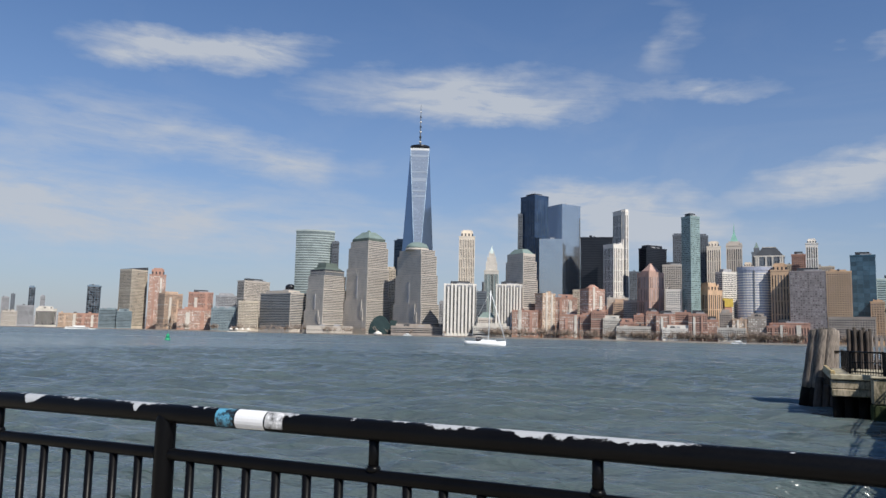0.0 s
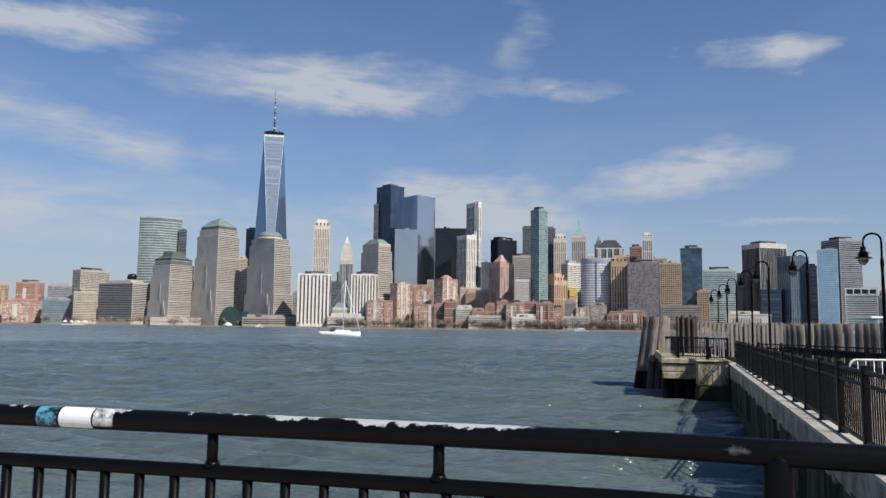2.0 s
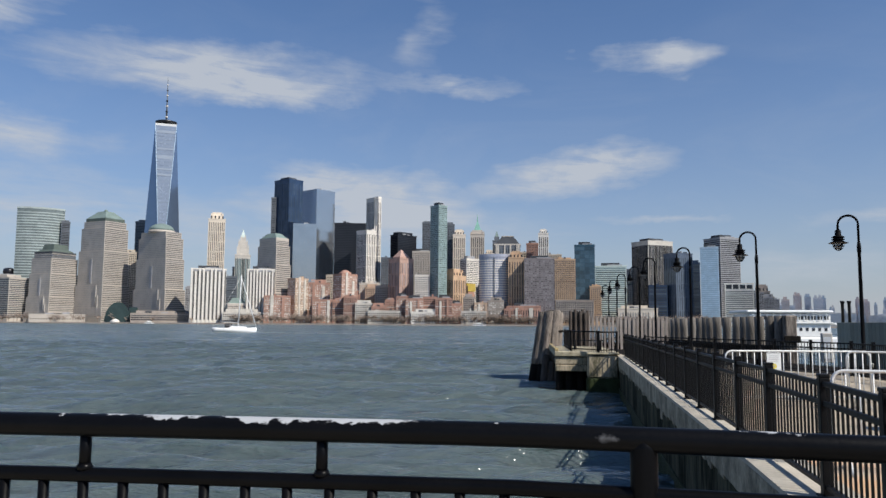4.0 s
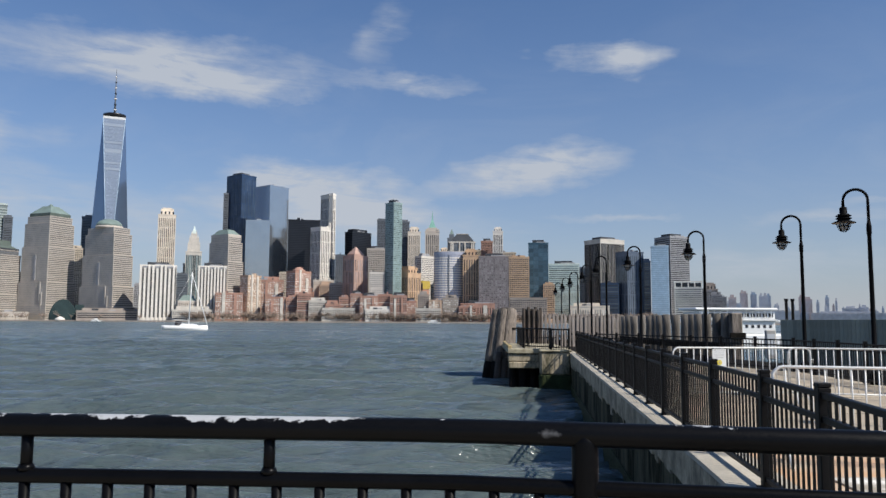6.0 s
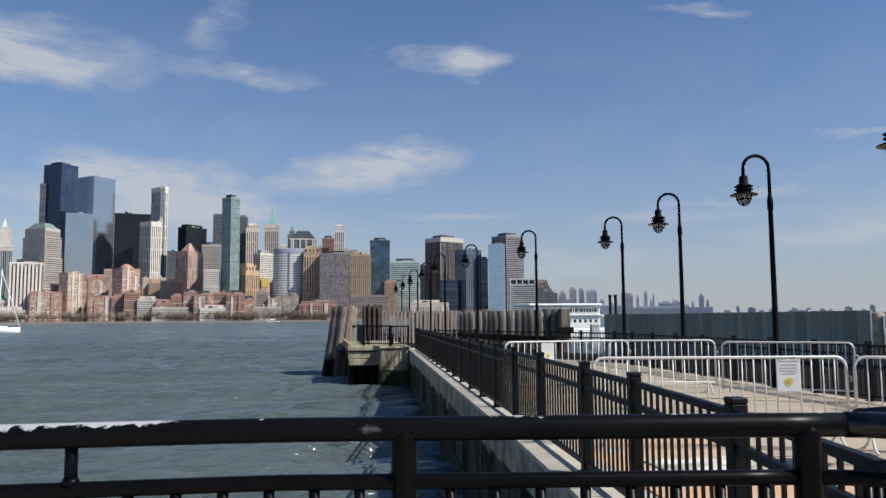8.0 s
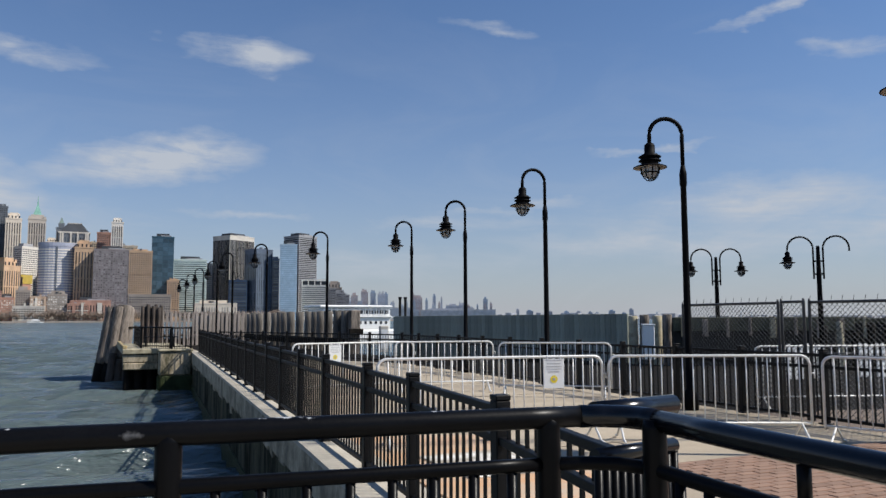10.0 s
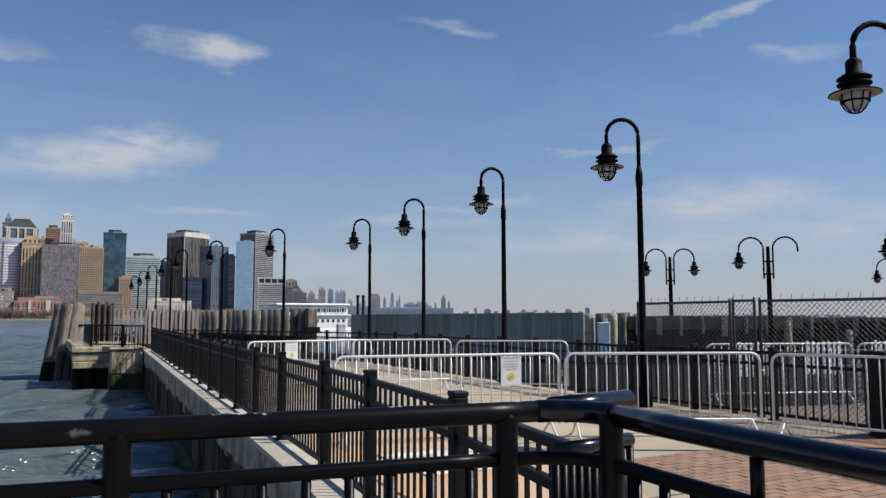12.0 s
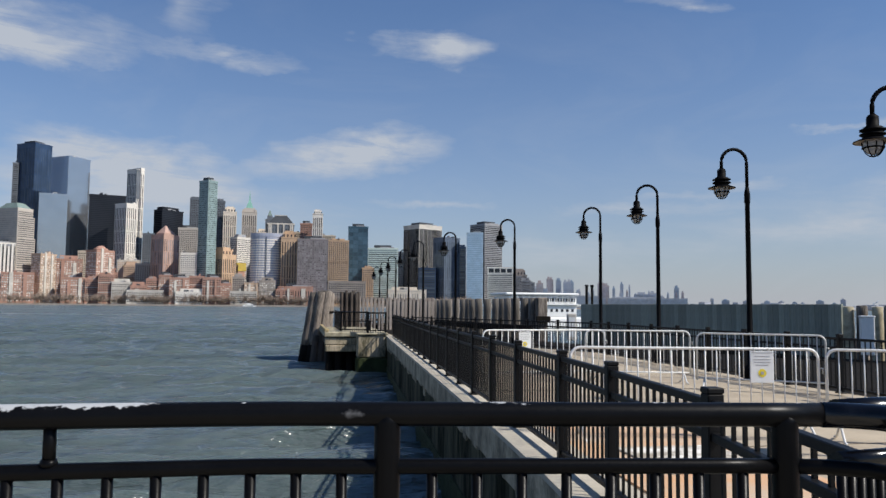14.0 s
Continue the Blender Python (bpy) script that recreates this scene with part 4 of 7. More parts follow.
tower(-1072, 1467, 48.6, 108.6, 88.2, 75.0, "wide grey exchange building with banded windows", STONE, GLASS, "bands")
tower(-1131, 1573, 32.3, 32.3, 103.0, 35.1, "grey block with a dark drum on the roof", GREY, DARKWIN, "grid", "drum")
goldman(-1080, 1599, 94.2, 45.7, 249.8, 33.4, "curved green glass office tower")
tower(-1032, 1617, 17.9, 17.9, 223.1, 32.0, "slim grey glass slab behind the curved tower", SLATE, DARKWIN, "bands")
wfc(-964, 1480, 66.3, 59.2, 137.6, 72.7, "stone and glass office tower with a stepped dark roof", "mastaba")
wfc(-876, 1511, 61.6, 73.1, 206.7, 69.6, "stone and glass office tower with a green pyramid roof", "pyramid")
wfc(-741, 1488, 45.0, 86.8, 181.3, 65.6, "stone and glass office tower with a green dome", "dome")
wfc(-501, 1481, 36.4, 59.1, 162.9, 58.1, "stone and glass office tower with a flat green dome", "flatdome")
tower(-835, 1541, 25.4, 25.4, 146.8, 27.9, "tan stone tower behind the office towers", BEIGE, DARKWIN, "grid")
tower(-899, 1715, 35.3, 35.3, 234.9, 27.1, "dark glass tower behind the domed tower", SLATE, GLASS, "bands")
tower(-915, 1422, 97.5, 40.6, 14.6, 32.2, "low stone arcade building on the esplanade", STONE, DARKWIN, "ribs")
tower(-707, 1428, 105.3, 40.6, 17.4, 25.9, "low brown stone podium on the esplanade", STONE2, DARKWIN, "bands")
wintergarden(-791, 1423, 47.9, 30.5, 39.1, 28.5, "vaulted dark green glass winter garden")
supertall(-812, 1632, 47.0, 53.9, 439.3, 66.0, "tall tapering glass skyscraper with a ring and a mast")
tower(-741, 1768, 39.2, 39.2, 246.9, 22.3, "slim limestone tower with a notched crown", CREAM, DARKWIN, "ribs", "crown")
tower(-624, 1636, 32.8, 32.8, 148.6, 20.5, "pale neo-gothic tower with a stepped crown and spire", PALE, TEALWIN, "ribs", "gothic")
tower(-639, 1612, 25.2, 25.2, 100.3, 21.2, "dark glass block between apartment towers", SLATE, GLASS, "bands")
tower(-685, 1508, 16.9, 16.9, 71.1, 24.0, "grey block beside the apartment tower", GREY, DARKWIN, "grid")
tower(-643, 1677, 36.4, 36.4, 124.9, 20.6, "grey stone office block", STONE, DARKWIN, "grid")
tower(-616, 1438, 65.6, 40.6, 103.9, 22.8, "white ribbed apartment tower by the water", WHITE, DARKWIN, "ribs", "box")
tower(-518, 1459, 52.3, 40.6, 103.9, 19.2, "white ribbed apartment tower set back", WHITE, DARKWIN, "ribs", "box")
tower(-560, 1446, 34.7, 34.7, 36.1, 20.7, "low square stone pavilion with a green hipped roof", STONE, DARKWIN, "grid", "hip")
tower(-539, 1424, 75.3, 40.6, 20.3, 20.3, "low pale stone terrace building", PALE, DARKWIN, "grid")
tower(-560, 1752, 41.9, 53.5, 336.2, 57.3, "dark blue glass tower with vertical fins", NAVY, GLASS, "ribs", "box")
tower(-593, 1745, 11.6, 11.6, 294.9, 18.4, "narrow dark slab beside the blue tower", SLATE, DARKWIN, "bands")
tower(-468, 1685, 53.1, 49.6, 297.8, 55.3, "smooth pale blue mirror glass tower", MIRROR, MIRROR2, "curtain")
tower(-479, 1619, 49.8, 40.6, 213.2, 16.1, "lower wing of the mirror glass tower", MIRROR, MIRROR2, "curtain")
tower(-383, 1639, 67.6, 40.6, 216.4, 12.9, "black steel office slab", BLACKB, BLACKWIN, "bands")
tower(-335, 1579, 24.3, 32.5, 194.1, 51.7, "white ribbed office tower", WHITE, DARKWIN, "ribs")
tower(-347, 1717, 19.9, 29.7, 284.7, 51.1, "slender unfinished white tower", WHITE, DARKWIN, "ribs", "unfinished")
tower(-271, 1678, 54.7, 24.8, 194.9, 49.4, "black glass office slab", BLACKB, BLACKWIN, "bands")
tower(-244, 1484, 35.5, 33.7, 126.6, 49.2, "red stone apartment tower with a pyramid top", REDSTONE, GREYWIN, "ribs", "pyramid")
tower(-213, 1559, 38.9, 38.9, 147.1, 7.6, "tan stone office tower", STONE, DARKWIN, "grid", "box")
tower(-199, 1464, 27.9, 27.9, 93.3, 7.5, "white gridded small office block", WHITE, DARKWIN, "grid")
tower(-167, 1456, 21.0, 25.1, 226.2, 46.4, "slim green glass residential tower", TEALG, TEALWIN, "grid", "box")
tower(-222, 1711, 22.8, 22.8, 227.2, 7.2, "grey slab behind the green tower", SLATE, DARKWIN, "grid")
tower(-175, 1723, 26.7, 26.7, 224.5, 5.6, "grey office slab with grid windows", SLATE, DARKWIN, "grid")
tower(-297, 1611, 22.6, 22.6, 139.9, 10.2, "dark brown office block", SLATE, DARKWIN, "grid")
tower(-477, 1439, 49.9, 40.6, 52.0, 18.0, "red brick waterfront apartment block", BRICK, PALEW, "grid")
tower(-443, 1459, 31.9, 23.0, 86.3, 56.7, "tan and red brick apartment building", BRICK2, PALEW, "grid")
tower(-413, 1499, 45.8, 40.6, 79.8, 15.1, "brick apartment block with pale stripes", BRICK, PALEW, "grid")
tower(-386, 1439, 41.8, 40.6, 44.7, 14.7, "low red brick gabled waterfront building", BRICK, PALEW, "grid")
tower(-348, 1453, 38.8, 26.3, 94.3, 53.4, "red brick apartment tower with a rounded crown", BRICK, PALEW, "grid", "dome")
tower(-285, 1515, 31.1, 31.1, 75.3, 10.4, "tan stone apartment block", STONE, DARKWIN, "grid")
tower(-139, 1473, 32.2, 35.1, 92.2, 45.3, "orange brick apartment tower", ORANGE, DARKWIN, "ribs", "crown")
tower(-114, 1548, 32.5, 19.4, 131.2, 44.3, "white office tower with a yellow patch", WHITE, DARKWIN, "grid", "scaffold")
tower(-148, 1693, 27.4, 27.4, 197.7, 4.9, "tan stone tower with stepped crown", CREAM, DARKWIN, "ribs", "crown")
tower(-109, 1715, 31.5, 31.5, 201.2, 3.5, "stone tower with a green pyramid spire", STONE, DARKWIN, "ribs", "greenspire")
tower(-66, 1729, 19.0, 19.0, 187.9, 2.1, "slim grey tower with a tapering spire", SLATE, DARKWIN, "ribs", "spire")
tower(-40, 1660, 54.4, 40.6, 169.4, 1.3, "dark office tower with a hipped roof", SLATE, GLASS, "ribs", "hip")
round_tower(-61, 1465, 56.7, 30.5, 130.7, 2.3, "round fronted lilac glass hotel tower")
tower(-19, 1453, 29.6, 29.6, 125.2, 0.7, "tan brick tower with orange tint", ORANGE, DARKWIN, "ribs", "crown")
tower(13, 1652, 25.2, 25.2, 172.8, -0.5, "plain red brick slab tower", BRICK, DARKWIN, "grid", "box")
tower(36, 1610, 21.0, 21.0, 189.9, -1.3, "white campanile tower with arched top windows", WHITE, DARKWIN, "ribs", "crown")
tower(25, 1433, 56.8, 39.1, 120.9, -1.0, "wide grey brick apartment slab", GREYB, GREYWIN, "grid", "box")
tower(71, 1430, 36.9, 36.9, 119.6, -2.9, "yellow tan brick office building", ORANGE, DARKWIN, "grid")
tower(-5, 1425, 60.4, 40.6, 33.7, 0.1, "low red brick museum block with white roof", BRICK, DARKWIN, "ribs", "box")
tower(109, 1458, 37.0, 37.0, 148.5, -4.3, "blue glass apartment tower with slanted top", BLUEG2, BLUEWIN, "curtain", "box")
tower(158, 1470, 57.1, 40.6, 109.9, -6.1, "pale green glass office block", PALEG, TEALWIN, "bands", "box")
tower(88, 1430, 68.0, 40.6, 44.7, -3.5, "low tan brick waterfront block", STONE2, DARKWIN, "grid")
tower(219, 1580, 40.6, 40.6, 111.4, -7.8, "tan stone office block", STONE, DARKWIN, "grid")
tower(249, 1557, 61.5, 49.9, 164.6, 31.3, "dark ribbed office tower with pale piers", PALE, DARKWIN, "ribs", "box")
tower(242, 1456, 33.1, 33.1, 73.4, -9.3, "dark blue glass low block", NAVY, GLASS, "bands")
tower(279, 1454, 38.7, 33.6, 131.8, 29.4, "dark blue glass tower with a grey flank", NAVYGREY, GLASS, "ribs")
tower(315, 1478, 15.8, 15.8, 117.1, -11.9, "navy blue glass office slab", NAVY, GLASS, "bands")
tower(331, 1435, 31.3, 30.5, 141.3, -12.8, "pale blue rounded glass tower", PALEBLUE, PALEBAND, "bands", "box")
tower(377, 1531, 46.9, 46.6, 168.1, 26.4, "grey ribbed office tower with a flat dark cap", GREY, DARKWIN, "bands", "box")
tower(388, 1459, 48.5, 40.6, 66.3, -14.7, "pale gridded low office building", WHITE, WFCBAND, "bands", "frame")
tower(493, 1711, 23.7, 23.7, 71.9, -15.9, "plain grey waterfront office block", GREY, DARKWIN, "grid")
tower(546, 1812, 25.0, 25.0, 65.6, -16.5, "grey low office block", GREY, DARKWIN, "grid")
# set-back blocks between the towers
tower(-743, 1630, 23.2, 23.2, 58.9, 24.0, "grey mid-rise block behind the towers", GREY, DARKWIN, "grid")
tower(-617, 1694, 29.5, 29.5, 108.2, 19.6, "tan mid-rise block behind the towers", CREAM, DARKWIN, "grid")
tower(-512, 1719, 45.1, 40.6, 129.9, 16.3, "grey glass mid-rise behind the brick blocks", TEAL, GLASS, "bands")
tower(-415, 1612, 24.8, 24.8, 102.9, 14.1, "tan mid-rise block behind the brick blocks", BEIGE, DARKWIN, "grid")
tower(-326, 1580, 41.6, 40.6, 84.0, 11.4, "pale stone mid-rise block", PALE, BRICK2, "grid")
tower(-301, 1668, 17.3, 17.3, 119.1, 10.0, "dark slim office block", SLATE, DARKWIN, "bands")
tower(-137, 1617, 35.5, 35.5, 114.6, 4.7, "brown stone mid-rise block", STONE2, DARKWIN, "grid")
tower(-82, 1710, 20.0, 20.0, 156.8, 2.7, "cream slim stone tower", CREAM, DARKWIN, "ribs", "crown")
tower(-7, 1692, 24.7, 24.7, 157.2, 0.2, "tan stone mid-rise tower", BEIGE, DARKWIN, "grid")
tower(60, 1665, 31.2, 31.2, 149.4, -2.1, "tan stone block with rooftop tanks", BEIGE, DARKWIN, "grid")
tower(204, 1614, 29.6, 29.6, 102.5, -7.2, "brown stone mid-rise tower", STONE2, DARKWIN, "grid", "crown")
tower(126, 1430, 20.3, 20.3, 70.4, -5.0, "orange brick slim apartment block", ORANGE, DARKWIN, "grid")
tower(198, 1418, 71.6, 40.6, 30.3, -7.9, "low cream ferry terminal with a columned front", CREAM, PALEW, "ribs")
tower(-1406, 1495, 42.3, 40.6, 36.6, 42.5, "low tan brick block by the water", BRICK2, DARKWIN, "grid")
tower(-1162, 1456, 45.4, 40.6, 69.2, 37.9, "tan mid-rise apartment block", BEIGE, DARKWIN, "grid")
# across the second river, in facades with the haze painted in
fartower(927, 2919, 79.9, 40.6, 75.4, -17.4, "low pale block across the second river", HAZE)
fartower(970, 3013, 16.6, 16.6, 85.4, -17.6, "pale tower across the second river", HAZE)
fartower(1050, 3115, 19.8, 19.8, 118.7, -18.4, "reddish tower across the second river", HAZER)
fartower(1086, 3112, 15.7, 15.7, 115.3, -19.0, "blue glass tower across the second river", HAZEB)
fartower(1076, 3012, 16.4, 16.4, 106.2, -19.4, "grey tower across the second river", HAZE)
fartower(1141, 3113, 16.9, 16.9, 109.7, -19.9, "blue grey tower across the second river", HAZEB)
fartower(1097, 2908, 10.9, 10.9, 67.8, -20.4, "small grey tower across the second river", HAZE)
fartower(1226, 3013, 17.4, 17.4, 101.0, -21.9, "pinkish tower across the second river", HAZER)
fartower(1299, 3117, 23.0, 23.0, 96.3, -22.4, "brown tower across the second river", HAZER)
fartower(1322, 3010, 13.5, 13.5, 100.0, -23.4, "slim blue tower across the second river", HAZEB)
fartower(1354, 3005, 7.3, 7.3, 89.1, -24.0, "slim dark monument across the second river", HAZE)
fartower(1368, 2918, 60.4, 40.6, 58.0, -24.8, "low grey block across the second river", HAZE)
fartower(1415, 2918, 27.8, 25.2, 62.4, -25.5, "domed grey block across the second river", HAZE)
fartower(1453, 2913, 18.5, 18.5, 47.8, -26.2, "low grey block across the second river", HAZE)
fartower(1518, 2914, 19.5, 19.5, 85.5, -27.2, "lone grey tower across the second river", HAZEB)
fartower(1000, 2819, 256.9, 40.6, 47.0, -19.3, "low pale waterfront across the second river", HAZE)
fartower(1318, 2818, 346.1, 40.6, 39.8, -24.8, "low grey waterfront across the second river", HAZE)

# waterfront blocks along the esplanade
tower(-262, 1408, 60.0, 16.0, 24.0, 10.6, "low pale stone terrace behind the esplanade trees", PALE, DARKWIN, "grid")
tower(-176, 1408, 70.0, 16.0, 22.0, 7.2, "low white stone terrace behind the esplanade trees", WHITE, DARKWIN, "grid")
tower(-96, 1408, 46.0, 16.0, 24.0, 3.9, "low pale gabled terrace behind the esplanade trees", PALE, DARKWIN, "grid")
tower(-354, 1434, 24.1, 24.1, 41.7, 13.6, "low red brick waterfront block by the esplanade", BRICK, DARKWIN, "grid")
tower(-330, 1424, 25.0, 25.0, 50.9, 12.8, "low red brick waterfront block by the esplanade", BRICK, DARKWIN, "grid")
tower(-305, 1428, 32.3, 32.3, 38.3, 11.8, "stepped pale stone waterfront block by the esplanade", PALE, DARKWIN, "grid")
tower(-274, 1415, 26.9, 26.9, 31.9, 10.7, "low red brick waterfront block by the esplanade", BRICK, DARKWIN, "grid")
tower(-255, 1432, 21.0, 21.0, 45.0, 9.8, "low red brick waterfront block by the esplanade", BRICK, DARKWIN, "grid")
tower(-233, 1433, 22.1, 22.1, 51.4, 9.0, "stepped red brick waterfront block by the esplanade", BRICK, PALEW, "grid", "box")
tower(-207, 1418, 33.1, 33.1, 46.5, 8.1, "plain red brick waterfront block by the esplanade", BRICK, PALEW, "grid", "box")
tower(-178, 1425, 26.1, 26.1, 50.1, 6.9, "stepped red brick waterfront block by the esplanade", BRICK, DARKWIN, "grid")
tower(-152, 1417, 31.0, 31.0, 47.7, 6.0, "stepped red brick waterfront block by the esplanade", BRICK, DARKWIN, "grid", "box")
tower(-131, 1433, 23.1, 23.1, 37.9, 5.0, "stepped red brick waterfront block by the esplanade", BRICK, PALEW, "grid", "box")
tower(-107, 1433, 21.9, 21.9, 50.5, 4.2, "low brown stone waterfront block by the esplanade", STONE2, DARKWIN, "grid")
tower(-81, 1427, 30.1, 30.1, 39.8, 3.1, "plain tan brick waterfront block by the esplanade", BRICK2, PALEW, "grid")
tower(-56, 1426, 29.0, 29.0, 44.1, 2.1, "stepped brown stone waterfront block by the esplanade", STONE2, PALEW, "grid")
tower(-25, 1417, 30.7, 30.7, 28.5, 0.9, "low red brick waterfront block by the esplanade", BRICK, DARKWIN, "grid")
tower(-516, 1531, 24.5, 24.5, 84.2, 18.3, "mid-rise tan brick block between the towers", BRICK2, DARKWIN, "grid", "crown")
tower(-485, 1510, 22.1, 22.1, 85.4, 17.4, "mid-rise red brick block between the towers", BRICK, DARKWIN, "grid", "box")
tower(-478, 1559, 18.2, 18.2, 69.5, 16.7, "mid-rise grey brick block between the towers", GREYB, DARKWIN, "grid", "box")
tower(-441, 1558, 16.0, 16.0, 82.3, 15.5, "mid-rise brown red brick block between the towers", REDSTONE, DARKWIN, "grid", "box")
tower(-370, 1510, 19.9, 19.9, 84.2, 13.5, "mid-rise tan brick block between the towers", BRICK2, DARKWIN, "grid", "crown")
tower(-347, 1531, 23.6, 23.6, 58.1, 12.5, "mid-rise red brick block between the towers", BRICK, DARKWIN, "grid", "crown")
tower(-318, 1563, 26.3, 26.3, 74.3, 11.2, "mid-rise tan brick block between the towers", BRICK2, DARKWIN, "grid")
tower(-255, 1529, 18.0, 18.0, 83.0, 9.2, "mid-rise brown stone block between the towers", STONE2, DARKWIN, "grid", "box")
tower(-202, 1531, 22.5, 22.5, 57.2, 7.3, "mid-rise brown red brick block between the towers", REDSTONE, DARKWIN, "grid", "crown")
tower(-161, 1512, 25.5, 25.5, 85.4, 5.9, "mid-rise red brick block between the towers", BRICK, DARKWIN, "grid", "crown")
tower(-128, 1513, 26.5, 26.5, 75.3, 4.7, "mid-rise tan brick block between the towers", BRICK2, DARKWIN, "grid", "box")
tower(-86, 1512, 25.4, 25.4, 72.0, 3.1, "mid-rise pale stone block between the towers", PALE, DARKWIN, "grid")
tower(-49, 1527, 13.4, 13.4, 67.5, 1.7, "mid-rise grey brick block between the towers", GREYB, DARKWIN, "grid")
tower(-18, 1530, 21.1, 21.1, 85.3, 0.6, "mid-rise tan brick block between the towers", BRICK2, DARKWIN, "grid")
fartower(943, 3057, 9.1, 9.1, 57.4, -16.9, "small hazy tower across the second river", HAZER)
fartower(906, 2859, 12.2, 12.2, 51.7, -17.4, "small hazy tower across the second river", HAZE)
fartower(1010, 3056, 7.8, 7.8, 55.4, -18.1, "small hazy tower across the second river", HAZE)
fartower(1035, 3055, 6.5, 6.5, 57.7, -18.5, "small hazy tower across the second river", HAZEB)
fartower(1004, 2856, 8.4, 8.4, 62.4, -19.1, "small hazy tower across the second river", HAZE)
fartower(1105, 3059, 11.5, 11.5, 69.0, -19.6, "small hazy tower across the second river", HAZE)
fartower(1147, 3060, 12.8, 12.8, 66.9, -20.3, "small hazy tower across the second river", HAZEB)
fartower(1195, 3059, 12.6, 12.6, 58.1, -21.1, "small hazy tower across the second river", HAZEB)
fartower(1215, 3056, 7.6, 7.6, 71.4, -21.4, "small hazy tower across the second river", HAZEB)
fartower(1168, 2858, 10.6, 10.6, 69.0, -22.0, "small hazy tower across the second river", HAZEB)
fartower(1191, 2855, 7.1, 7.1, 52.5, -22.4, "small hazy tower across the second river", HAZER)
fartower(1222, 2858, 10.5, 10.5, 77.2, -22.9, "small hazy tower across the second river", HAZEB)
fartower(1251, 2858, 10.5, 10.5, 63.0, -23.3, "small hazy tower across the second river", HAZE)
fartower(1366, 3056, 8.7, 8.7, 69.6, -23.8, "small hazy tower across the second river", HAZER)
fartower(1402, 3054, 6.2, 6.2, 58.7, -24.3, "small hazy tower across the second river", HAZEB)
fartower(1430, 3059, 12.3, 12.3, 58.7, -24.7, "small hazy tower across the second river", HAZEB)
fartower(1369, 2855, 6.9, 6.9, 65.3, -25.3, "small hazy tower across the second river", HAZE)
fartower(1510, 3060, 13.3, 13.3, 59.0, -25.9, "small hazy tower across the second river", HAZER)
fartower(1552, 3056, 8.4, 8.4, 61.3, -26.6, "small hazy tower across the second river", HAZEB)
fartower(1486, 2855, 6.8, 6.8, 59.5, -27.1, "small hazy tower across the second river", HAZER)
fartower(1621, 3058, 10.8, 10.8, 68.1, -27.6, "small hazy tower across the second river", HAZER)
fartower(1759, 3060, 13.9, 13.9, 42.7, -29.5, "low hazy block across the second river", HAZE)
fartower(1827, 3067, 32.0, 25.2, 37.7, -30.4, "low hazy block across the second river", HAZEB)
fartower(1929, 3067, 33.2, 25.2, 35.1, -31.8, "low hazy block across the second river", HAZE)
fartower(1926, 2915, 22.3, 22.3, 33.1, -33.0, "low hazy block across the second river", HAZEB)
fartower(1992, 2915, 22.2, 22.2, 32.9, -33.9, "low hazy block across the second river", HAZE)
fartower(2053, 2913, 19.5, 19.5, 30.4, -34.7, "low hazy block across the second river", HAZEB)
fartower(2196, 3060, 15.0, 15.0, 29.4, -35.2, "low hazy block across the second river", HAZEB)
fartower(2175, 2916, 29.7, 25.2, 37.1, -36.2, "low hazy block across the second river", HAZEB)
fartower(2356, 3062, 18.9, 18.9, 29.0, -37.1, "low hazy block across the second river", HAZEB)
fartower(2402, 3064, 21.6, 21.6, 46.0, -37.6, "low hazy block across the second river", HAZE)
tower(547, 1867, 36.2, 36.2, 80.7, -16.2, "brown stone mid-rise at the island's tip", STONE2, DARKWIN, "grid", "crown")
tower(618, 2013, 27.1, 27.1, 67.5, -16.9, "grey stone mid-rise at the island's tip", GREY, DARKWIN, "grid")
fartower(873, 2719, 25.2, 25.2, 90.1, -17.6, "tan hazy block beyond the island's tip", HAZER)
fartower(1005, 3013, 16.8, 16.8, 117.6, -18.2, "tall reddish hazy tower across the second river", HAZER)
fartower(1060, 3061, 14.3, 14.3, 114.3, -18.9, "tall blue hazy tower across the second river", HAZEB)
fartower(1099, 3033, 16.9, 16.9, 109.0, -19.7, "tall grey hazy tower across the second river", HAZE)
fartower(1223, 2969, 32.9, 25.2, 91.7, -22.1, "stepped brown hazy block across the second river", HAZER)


def bare_trees():
    """Leafless esplanade trees, one tangle of tapered trunks and twigs."""
    rng = random.Random(5)
    bm = bmesh.new()
    for _ in range(680):
        x = rng.uniform(-1420, 330) if rng.random() < 0.4 else rng.uniform(-560, 330)
        if -850 < x < -560 and rng.random() < 0.8:
            continue
        y, hgt = rng.uniform(1396, 1403), rng.uniform(11, 22)
        root = Vector((x, y, BASE))
        fork = root + Vector((0, 0, hgt * 0.35))
        tube([root, fork], 0.5, 3, 0.35, bm, False)
        for _ in range(11):
            a, s = rng.uniform(0, 6.28), rng.uniform(0.25, 0.55)
            tip = fork + Vector((math.cos(a) * hgt * s, math.sin(a) * hgt * s, hgt * rng.uniform(0.25, 0.62)))
            tube([fork, tip], 0.42, 3, 0.12, bm, False)
            for _ in range(2):
                b = fork.lerp(tip, rng.uniform(0.4, 0.8))
                tube([b, b + Vector((rng.uniform(-2, 2), rng.uniform(-2, 2), rng.uniform(0.5, 2.6)))], 0.22, 3, 0.06, bm, False)
    tagged(part("bare_trees", bm, TREEBARK), "row of leafless brown trees along the esplanade", "trees", kind="stuff")


bare_trees()


